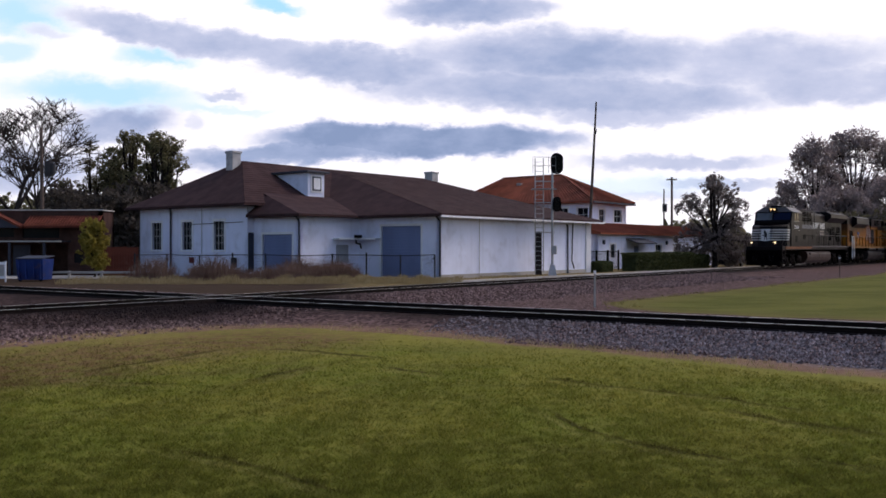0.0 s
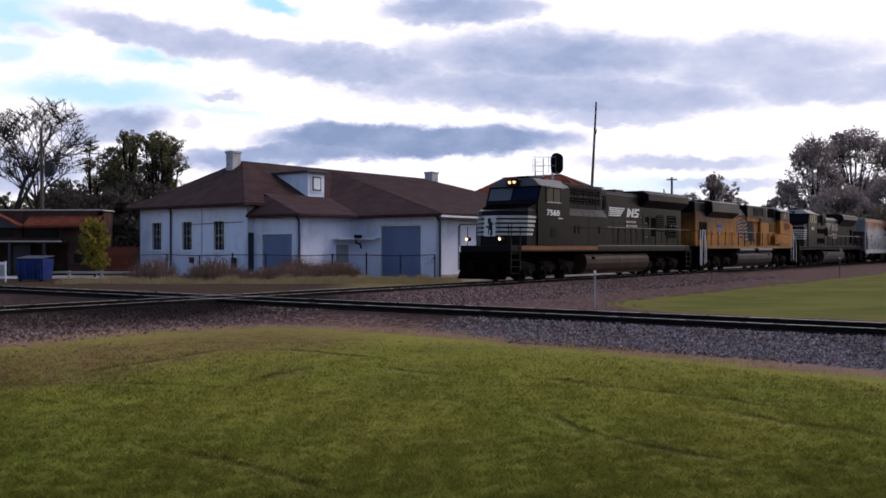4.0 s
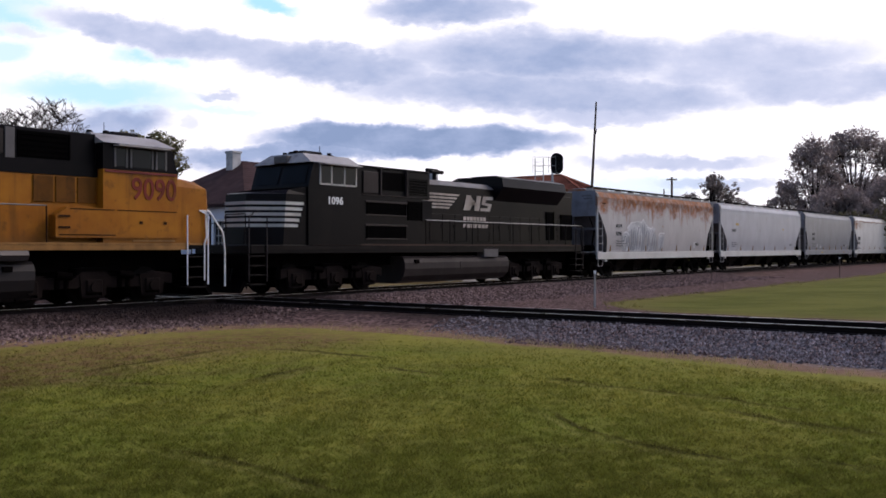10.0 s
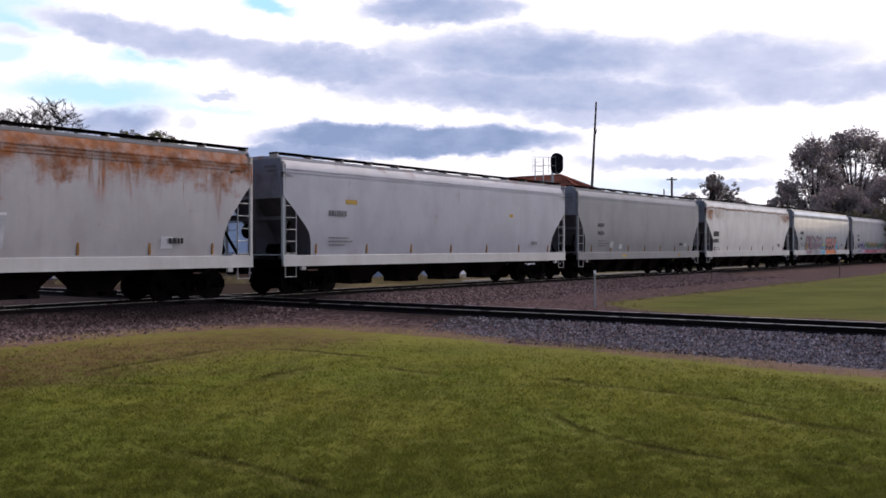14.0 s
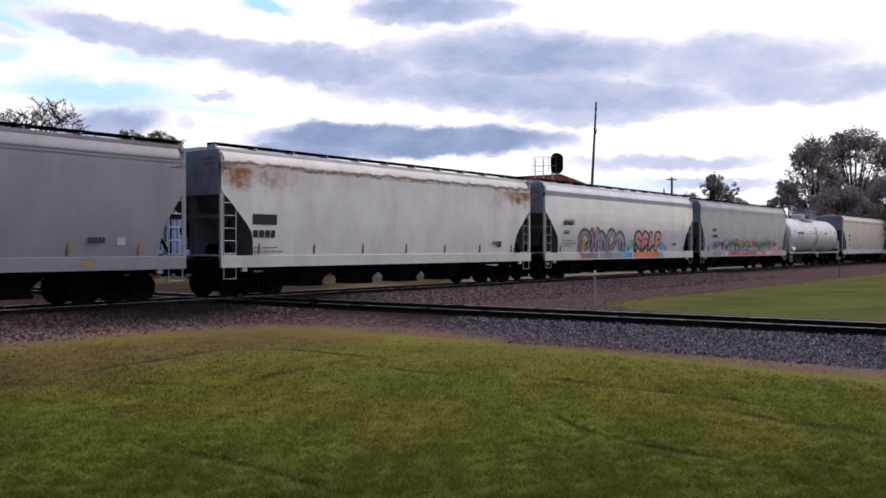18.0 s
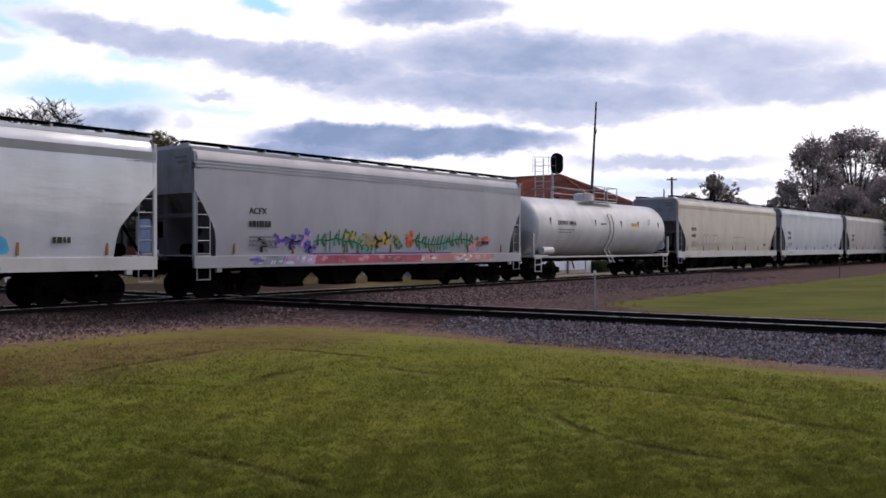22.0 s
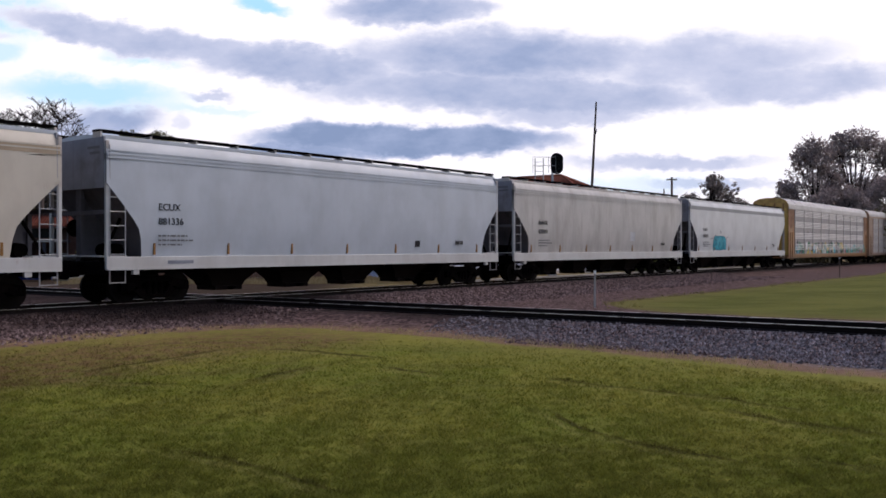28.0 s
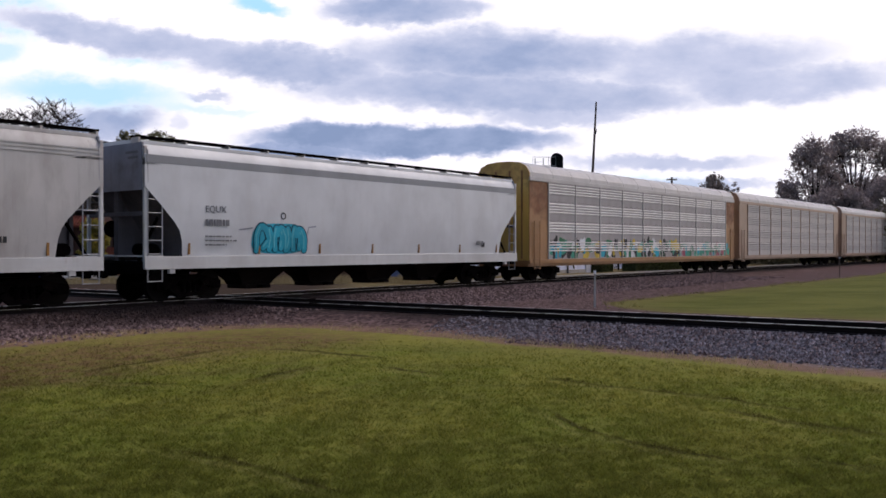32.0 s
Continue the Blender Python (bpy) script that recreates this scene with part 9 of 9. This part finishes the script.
def tile_rows(parent, p00, p10, p01, p11, n, r, mat):
    """Barrel tile courses running up a slope between two edges."""
    bm = B()
    for i in range(n + 1):
        f = i / n
        lo, hi = Vector(p00).lerp(Vector(p10), f), Vector(p01).lerp(Vector(p11), f)
        tube(bm, lo, hi, r, r * 0.8, 5, False)
    tagged(part("roof_tile", bm, mat, parent), kind="stuff")


def red_house():
    d = holder("house", "two-storey white house with a red tile hip roof", "house", m=along(0, 0))
    a0, a1, b0, b1, z0, z1 = 76.54, 84.2, 41.78, 58.5, -0.5, 6.0
    front = [(1.73, 2.9, 4.2, 5.4), (4.9, 6.6, 4.2, 5.45), (1.7, 2.9, 0.6, 2.0), (4.9, 6.5, 0.6, 2.0)]
    side = [(15.3, 16.5, 4.2, 5.5), (13.0, 14.2, 4.2, 5.5), (9.6, 10.8, 4.2, 5.5), (6.0, 7.2, 4.2, 5.5)]
    for bm, m, ops in ((wall(a1 - a0, z0, z1, front), pose(a0, b0, 0), front), (wall(b1 - b0, z0, z1, side), pose(a0, b1, 0, 0, 0, -90), side),
                       (wall(a1 - a0, z0, z1), pose(a1, b1, 0, 0, 0, 180), ()), (wall(b1 - b0, z0, z1), pose(a1, b0, 0, 0, 0, 90), ())):
        part("wall", bm, M["white_wall"], d).matrix_local = m
        for o in ops:
            sash(d, m, *o, 2, 2)
    r = part("roof", hip_cross(a0 - 0.7, a1 + 0.7, b0 - 0.7, b1 + 0.7, 6.15, 80.84, 47.6, 55.0, 9.25), M["red_roof"], d, "red tile hip roof")
    tile_rows(r, (a0 - 0.7, b0 - 0.7, 6.22), (a0 - 0.7, b1 + 0.7, 6.22), (80.84, 47.6, 9.25), (80.84, 55.0, 9.25), 46, 0.06, M["red_roof"])
    tile_rows(r, (a0 - 0.7, b0 - 0.7, 6.22), (a1 + 0.7, b0 - 0.7, 6.22), (80.84, 47.6, 9.25), (80.84, 47.6, 9.25), 26, 0.06, M["red_roof"])
    part("ridge_tiles", rail_path(B(), [(80.84, 47.6, 9.27), (80.84, 55.0, 9.27)], 0.12), M["red_roof"], r)
    part("hip_tiles", rail_path(B(), [(80.84, 47.6, 9.27), (a0 - 0.7, b0 - 0.7, 6.25)], 0.1), M["red_roof"], r)
    part("hip_tiles", rail_path(B(), [(80.84, 47.6, 9.27), (a1 + 0.7, b0 - 0.7, 6.25)], 0.1), M["red_roof"], r)
    part("roof_vent", box(B(), 79.2, 79.6, 51.6, 52.2, 8.0, 8.5, 0.03), M["concrete"], r)
    part("eave_board", box(B(), a0 - 0.72, a1 + 0.72, b0 - 0.76, b0 - 0.7, 5.95, 6.15), M["gutter"], d)
    return d


def low_building():
    d = holder("low_building", "long pale blue building with a red tile roof", "building", m=along(0, 0))
    ops = [(7.2, 8.4, -0.35, 1.75), (2.4, 3.4, 0.7, 1.9), (12.0, 13.4, 0.7, 1.9), (17.0, 18.4, 0.7, 1.9)]
    part("wall", wall(27.0, -0.5, 2.85, ops), M["white_wall"], d, "pale blue-white stucco wall").matrix_local = pose(70.0, 37.5, 0)
    part("wall", wall(6.0, -0.5, 2.85), M["white_wall"], d).matrix_local = pose(70.0, 43.5, 0, 0, 0, -90)
    part("wall", wall(6.0, -0.5, 2.85), M["white_wall"], d).matrix_local = pose(97.0, 37.5, 0, 0, 0, 90)
    part("wall", wall(27.0, -0.5, 2.85), M["white_wall"], d).matrix_local = pose(97.0, 43.5, 0, 0, 0, 180)
    for o in ops[1:]:
        sash(d, pose(70.0, 37.5, 0), *o, 2, 2)
    part("door", box(B(), 77.2, 78.4, 37.6, 37.66, -0.35, 1.75), M["blue_door"], d, "dark blue door")
    r = part("roof", prism(B(), [(36.9, 2.80), (36.9, 2.92), (40.5, 3.95), (44.1, 2.92), (44.1, 2.80)], 69.5, 97.5, "x"), M["red_roof"], d, "red tile gable roof")
    tile_rows(r, (69.5, 36.9, 2.95), (97.5, 36.9, 2.95), (69.5, 40.5, 3.97), (97.5, 40.5, 3.97), 90, 0.055, M["red_roof"])
    part("awning", prism(B(), [(36.2, 1.95), (36.2, 2.05), (37.5, 2.5), (37.5, 2.35)], 75.6, 79.6, "x"), M["gutter"], d, "dark door awning")
    for a in (71.0, 84.5):
        part("wall_lamp", box(B(), a - 0.12, a + 0.12, 37.3, 37.5, 1.9, 2.3, 0.03), M["gutter"], d)
    return d


def iron_fence():
    f = holder("iron_fence", "black iron picket fence beside the low building", "fence", m=along(0, 0, GROUND))
    for a in np.arange(64.2, 70.5, 2.0):
        part("post", box(B(), a - 0.06, a + 0.06, 35.5, 35.62, 0, 1.75, 0.01), M["black_metal"], f)
    for z in (0.25, 1.6):
        part("rail", box(B(), 64.2, 70.2, 35.54, 35.58, z, z + 0.05), M["black_metal"], f)
    pk = finish(box(B(), -0.012, 0.012, -0.012, 0.012, 0.05, 1.7), "picket", M["black_metal"])
    for a in np.arange(64.4, 70.1, 0.2):
        p = part("picket", pk, None, f)
        p.location = (a, 35.56, 0)


def shops():
    """Brick shopfront with a red tile pent roof over a deep dark porch."""
    y = 62.0
    d = holder("brick_shop", "brown brick shop with a red tile pent roof and dark porch", "shop")
    ops = [(-33.6 + 36, -32.2 + 36, 2.35, 2.95), (-31.6 + 36, -30.2 + 36, 2.35, 2.95), (-29.6 + 36, -27.0 + 36, 2.3, 2.95), (3.0, 9.6, -0.35, 1.9), (10.0, 10.7, 0.55, 1.2)]
    part("wall", wall(12.0, -0.5, 4.2, ops), M["brick"], d, "brown brick front").location = (-36, y, 0)
    part("wall", wall(2.2, -0.5, 4.2), M["brick"], d).matrix_local = pose(-24, y, 0, 0, 0, 90)
    part("back_wall", box(B(), -36, -24, y + 2.0, y + 2.2, -0.5, 4.2), M["brick"], d)
    part("roof", box(B(), -36.1, -23.9, y - 0.05, y + 2.2, 4.2, 4.3, 0.02), M["concrete"], d, "pale parapet coping")
    r = part("pent_roof", prism(B(), [(y - 1.1, 3.0), (y - 1.1, 3.12), (y, 3.85), (y, 3.7)], -29.0, -24.0, "x"), M["old_tile"], d, "red tile pent roof")
    tile_rows(r, (-29.0, y - 1.1, 3.14), (-24.0, y - 1.1, 3.14), (-29.0, y, 3.86), (-24.0, y, 3.86), 24, 0.06, M["old_tile"])
    g = part("gable", prism(B(), [(-33.5, 3.0), (-29.4, 3.0), (-31.4, 4.05)], y - 0.9, y, "y"), M["gutter"], d, "small dark green gable")
    for x0, x1 in ((-33.7, -31.4), (-29.2, -31.4)):
        part("gable_tiles", prism(B(), [(x0, 2.95), (x0, 3.1), (x1, 4.2), (x1, 4.03)], y - 1.1, y, "y"), M["old_tile"], g)
    part("porch_fascia", box(B(), -36, -26.2, y - 1.6, y - 1.5, 2.0, 2.1), M["concrete"], d, "pale porch fascia")
    part("porch_roof", box(B(), -36, -26.2, y - 1.5, y, 2.0, 2.1), M["gutter"], d)
    for x in (-34.6, -32.2, -29.8, -27.4):
        part("porch_post", box(B(), x - 0.08, x + 0.08, y - 1.52, y - 1.36, -0.4, 1.95, 0.01), M["gutter"], d)
    for o in ops[:3] + ops[4:]:
        part("pane", box(B(), o[0] - 36, o[1] - 36, y + 0.12, y + 0.14, o[2], o[3]), M["dark_glass"], d)
    part("shop_door", box(B(), -30.4, -29.2, y + 0.3, y + 0.36, -0.4, 1.8), M["gutter"], d)
    return d


red_house()
low_building()
iron_fence()
shops()


# ---- posts, signals, small things ----
def signal_mast():
    p = at(53.47, 32.2)
    s = holder("railway_signal", "silver signal mast with a ladder and black target heads", "railway signal", m=pose(p.x, p.y, GROUND))
    part("base", loft(B(), [[(-0.3, -0.3, -0.1), (0.3, -0.3, -0.1), (0.3, 0.3, -0.1), (-0.3, 0.3, -0.1)], [(-0.14, -0.14, 0.75), (0.14, -0.14, 0.75), (0.14, 0.14, 0.75), (-0.14, 0.14, 0.75)]]), M["grey_metal"], s)
    part("mast", tube(B(), (0, 0, 0.7), (0, 0, 8.3), 0.085, 0.075, 12), M["grey_metal"], s, "", True)
    lad = B()
    for x in (-1.2, -0.62):
        tube(lad, (x, 0.1, 0.2), (x, 0.1, 8.25), 0.035, seg=6)
    for i in range(24):
        tube(lad, (-1.2, 0.1, 0.4 + i * 0.33), (-0.62, 0.1, 0.4 + i * 0.33), 0.016, seg=5)
    part("ladder", lad, M["grey_metal"], s, "galvanised ladder")
    for z in (3.0, 5.1, 6.6):
        part("bracket", box(B(), -1.25, 0.15, 0.05, 0.12, z, z + 0.06), M["grey_metal"], s)
    pl = part("platform", box(B(), -1.45, 0.25, -0.35, 0.3, 6.05, 6.1), M["grey_metal"], s)
    g = B()
    for x in (-1.4, -0.3, 0.2):
        tube(g, (x, -0.33, 7.2), (x, -0.33, 8.35), 0.02, seg=5)
    tube(g, (-1.4, -0.33, 8.3), (0.2, -0.33, 8.3), 0.02, seg=5), tube(g, (-1.4, -0.33, 7.7), (0.2, -0.33, 7.7), 0.02, seg=5)
    part("guard_rail", g, M["grey_metal"], pl)
    for z, k in ((7.85, 1.0), (5.0, 0.72)):
        n = 24
        pts = [(0.28 + 0.44 * k * math.cos(2 * math.pi * i / n), z + 0.44 * k * math.sin(2 * math.pi * i / n) + math.copysign(0.3 * k, math.sin(2 * math.pi * i / n))) for i in range(n)]
        h = part("signal_head", prism(B(), pts, -0.32, -0.29), M["black_metal"], s, "black oval target")
        part("housing", box(B(), 0.1, 0.46, -0.29, 0.1, z - 0.5 * k, z + 0.5 * k, 0.04), M["black_metal"], h)
        for dz in (0.35, 0.0, -0.35):
            bm = B()
            loft(bm, [[(0.28 + r * math.cos(t * 0.3927), yy, z + dz * k + r * math.sin(t * 0.3927)) for t in range(16)] for yy, r in ((-0.32, 0.13), (-0.6, 0.14))], cap=False)
            part("visor", bm, M["black_metal"], h)
            part("lens", tube(B(), (0.28, -0.33, z + dz * k), (0.28, -0.325, z + dz * k), 0.10, seg=12), M["dark_glass"], h)
    part("junction_box", box(B(), -0.1, 0.28, -0.25, -0.05, 1.5, 2.1, 0.03), M["grey_metal"], s)
    part("relay_case", box(B(), -1.15, -0.72, 0.2, 0.5, 0.05, 3.1, 0.02), M["tank_grey"], s, "tall narrow grey-brown relay case")
    return s


def pole(name, label, p, top, r0, r1, arms=(), extras=()):
    o = holder(name, label, "pole", m=pose(p[0], p[1], GROUND))
    t = (top[0] - p[0], top[1] - p[1], top[2] - GROUND)
    part("shaft", tube(B(), (0, 0, -0.1), t, r0, r1, 10), M["pole_wood"], o, "", True)
    for z, w in arms:
        part("crossarm", box(B(), -w, w, -0.06, 0.06, z, z + 0.12, 0.01), M["pole_wood"], o)
        for x in (-w * 0.85, -w * 0.4, w * 0.4, w * 0.85):
            part("insulator", tube(B(), (x, 0, z + 0.12), (x, 0, z + 0.28), 0.05, 0.035, 8), M["grey_metal"], o)
    for x, z, r, h in extras:
        part("transformer", tube(B(), (x, -0.1, z), (x, -0.1, z + h), r, seg=14), M["dark_can"], o, "dark grey transformer can", True)
    return o


signal_mast()
pole("leaning_pole", "tall thin weathered pole that leans slightly", (11.82, 72.0), (12.52, 72.0, 13.5), 0.16, 0.07)
part("pole_wires", rail_path(B(), [(0.55, 0, 11.0), (0.75, 0, 11.6)], 0.05), M["gutter"], bpy.data.objects["leaning_pole"])
pole("utility_pole", "utility pole with a short crossarm behind the trees", (px_place(1189, 100), 100), (px_place(1189, 100), 100, 9.6), 0.16, 0.12, ((9.6, 0.6),))
pole("utility_pole", "far utility pole with a transformer", (px_place(1175, 130), 130), (px_place(1175, 130), 130, 10.2), 0.14, 0.1, (), ((0.1, 7.2, 0.35, 1.2),))
pole("utility_pole", "utility pole with a transformer beside the shops", (px_place(76, 64), 64), (px_place(73, 64), 64, 10.4), 0.15, 0.11, ((9.6, 0.3),), ((0.45, 7.1, 0.28, 1.1), (0.75, 7.3, 0.2, 0.8)))


def marker_post(x, y, h, mat, label):
    o = holder("marker_post", label, "post", m=pose(x, y, GROUND))
    part("stake", box(B(), -0.026, 0.026, -0.03, 0.03, -0.1, h, 0.006), mat, o)
    part("cap", box(B(), -0.035, 0.035, -0.035, 0.035, h, h + 0.1, 0.01), M["trim"], o, "white cap")


marker_post(4.99, 28.94, 1.12, M["concrete"], "thin pale marker post beside the crossing line")
marker_post(26.8, 59.5, 1.2, M["pole_wood"], "thin dark marker post beside the main line")


def dumpster():
    o = holder("dumpster", "blue steel dumpster behind the crossing line", "dumpster", m=pose(-23.9, 51.6, GROUND))
    part("bin", loft(B(), [[(-0.72, -0.6, 0.1), (0.72, -0.6, 0.1), (0.72, 0.6, 0.1), (-0.72, 0.6, 0.1)], [(-0.78, -0.75, 1.3), (0.78, -0.75, 1.3), (0.78, 0.75, 1.3), (-0.78, 0.75, 1.3)]]), M["dumpster"], o)
    for x in (-0.6, -0.2, 0.25, 0.62):
        part("rib", box(B(), x - 0.04, x + 0.04, -0.76, -0.62, 0.15, 1.2), M["dumpster"], o)
    part("lid", prism(B(), [(-0.8, 1.3), (0.8, 1.45), (0.8, 1.5), (-0.8, 1.35)], -0.8, 0.8, "x"), M["gutter"], o, "grey-blue lid")
    for x in (-0.6, 0.6):
        part("wheel", tube(B(), (x, -0.6, 0.08), (x, -0.5, 0.08), 0.08, seg=10), M["black_metal"], o)


def low_fence():
    o = holder("low_rail_fence", "low pale wooden rail fence beside the crossing line", "fence", m=pose(0, 0, GROUND))
    for x in (-25.0, -22.9, -20.9, -18.9):
        part("post", box(B(), x - 0.06, x + 0.06, 53.9, 54.05, 0, 0.55, 0.01), M["concrete"], o)
    part("rail", box(B(), -25.1, -18.7, 53.86, 53.92, 0.38, 0.52, 0.01), M["concrete"], o)


def board_fence():
    o = holder("board_fence", "red-brown board fence between the shops and the depot", "fence", m=pose(0, 60.5, GROUND))
    bd = finish(box(B(), 0, 0.18, 0, 0.03, 0, 2.0, 0.004), "board", M["old_tile"])
    for i in range(13):
        b = part("board", bd, None, o)
        b.location = (-23.4 + i * 0.19, random.uniform(-0.008, 0.008), random.uniform(-0.02, 0.02))
    for z in (0.4, 1.6):
        part("rail", box(B(), -23.4, -20.9, 0.03, 0.08, z, z + 0.08), M["brick"], o)
    part("pale_pipe", tube(B(), (-23.6, -0.5, 0), (-23.6, -0.5, 1.9), 0.07, seg=8), M["concrete"], o, "pale pipe")


def chain_fence():
    o = holder("chain_link_fence", "sagging chain-link fence before the depot", "fence", m=pose(0, 0, GROUND))
    p0, p1 = Vector((-19.4, 55.4, 0)), Vector((-0.5, 53.6, 0))
    n = 9
    for i in range(n + 1):
        q = p0.lerp(p1, i / n)
        part("post", tube(B(), q, q + Vector((0, 0, 1.55 + random.uniform(-0.05, 0.12))), 0.05, seg=8), M["dark_can"], o)
    part("top_rail", rail_path(B(), [p0.lerp(p1, i / n) + Vector((0, 0, 1.5 + 0.04 * math.sin(i * 2.2))) for i in range(n + 1)], 0.03), M["dark_can"], o)
    wire = B()
    m = 120
    for i in range(m):
        for k in (-1, 1):
            a, b = p0.lerp(p1, i / m), p0.lerp(p1, min(1, max(0, (i + 9 * k) / m)))
            tube(wire, a + Vector((0, 0, 0.05)), b + Vector((0, 0, 1.48)), 0.004, seg=3, cap=False)
    part("mesh", wire, M["tank_grey"], o, "thin wire mesh")


def small_table():
    o = holder("cable_spool", "small dark-topped wooden stand among the weeds", "stand", m=pose(px_place(368, 52.5), 52.5, GROUND))
    part("top", tube(B(), (0, 0, 0.62), (0, 0, 0.70), 0.42, seg=18), M["gutter"], o)
    for x, y in ((-0.3, -0.2), (0.3, -0.2), (0, 0.3)):
        part("leg", box(B(), x - 0.05, x + 0.05, y - 0.05, y + 0.05, 0, 0.62), M["concrete"], o)
    part("skirt", tube(B(), (0, 0, 0.5), (0, 0, 0.62), 0.36, seg=18), M["pole_wood"], o)


def parked_car():
    x, y = px_place(1290, 90), 90
    o = holder("parked_car", "dark parked car under the tree", "car", m=pose(x, y, GROUND, 0, 0, HEADING))
    side = [(-2.2, 0.35), (-2.25, 0.75), (-1.7, 0.9), (-0.9, 1.42), (0.9, 1.45), (1.7, 0.95), (2.2, 0.85), (2.25, 0.4)]
    part("body", prism(B(), side, -0.85, 0.85), M["gutter"], o)
    part("windshield", prism(B(), [(-1.62, 0.95), (-0.93, 1.38), (-0.95, 1.42), (-1.66, 0.97)], -0.75, 0.75), M["pale_glass"], o)
    part("side_window", prism(B(), [(-1.2, 0.97), (-0.85, 1.34), (0.85, 1.37), (1.35, 0.98)], -0.87, -0.85), M["dark_glass"], o)
    for wx in (-1.4, 1.4):
        for s in (-1, 1):
            w = part("wheel", tube(B(), (wx, s * 0.7, 0.32), (wx, s * 0.88, 0.32), 0.32, seg=18), M["black_metal"], o)
            part("rim", tube(B(), (wx, s * 0.88, 0.32), (wx, s * 0.89, 0.32), 0.19, seg=14), M["grey_metal"], w)
    part("headlight", box(B(), -2.26, -2.2, -0.75, -0.5, 0.62, 0.74), M["pale_glass"], o)


def white_board():
    o = holder("sign_board", "plain white board on posts", "sign", m=pose(px_place(2, 50), 50, GROUND))
    part("board", box(B(), -0.35, 0.28, -0.03, 0.03, 0.2, 1.15, 0.01), M["trim"], o)
    part("panel", box(B(), -0.25, 0.18, -0.034, -0.03, 0.35, 1.0), M["concrete"], o)
    for x in (-0.3, 0.22):
        part("post", box(B(), x - 0.04, x + 0.04, 0.03, 0.08, 0, 1.2), M["trim"], o)


dumpster()
low_fence()
board_fence()
chain_fence()
small_table()
parked_car()
white_board()
kerb = part("kerb", box(B(), 38.0, 112.0, 29.3, 29.6, -0.4, -0.2, 0.02), M["concrete"], None)
kerb.matrix_world = along(0, 0)
tagged(kerb, "pale concrete kerb between the main line and the depot", "kerb", kind="structure")
lot = part("pavement", box(B(), -60, -18.5, 55.5, 61.5, -0.4, -0.325), M["concrete"], None)
tagged(lot, "pale concrete pavement before the shops", "pavement", kind="structure")


def motions():
    walk(sky_low, [(0.0, pose(0, SKY_Y, 0)), (16.0, pose(-22, SKY_Y, 0)), (32.0, pose(-44, SKY_Y, 0))])
    walk(sky_high, [(0.0, pose(0, SKY_Y - 200, 0)), (16.0, pose(-92, SKY_Y - 200, 0)), (32.0, pose(-184, SKY_Y - 200, 0))])
    for car, a in TRAIN:
        walk(car, [(t, along(a - SPEED * t, MAIN_B)) for t in (0.0, 8.0, 16.0, 24.0, 32.0)])
    for wheel, r in SPIN:
        x, y, z = wheel.location
        turn = math.degrees(SPEED / r)
        walk(wheel, [(i / 15, pose(x, y, z, 0, -(turn * i / 15) % 360, 0)) for i in range(481)])


motions()
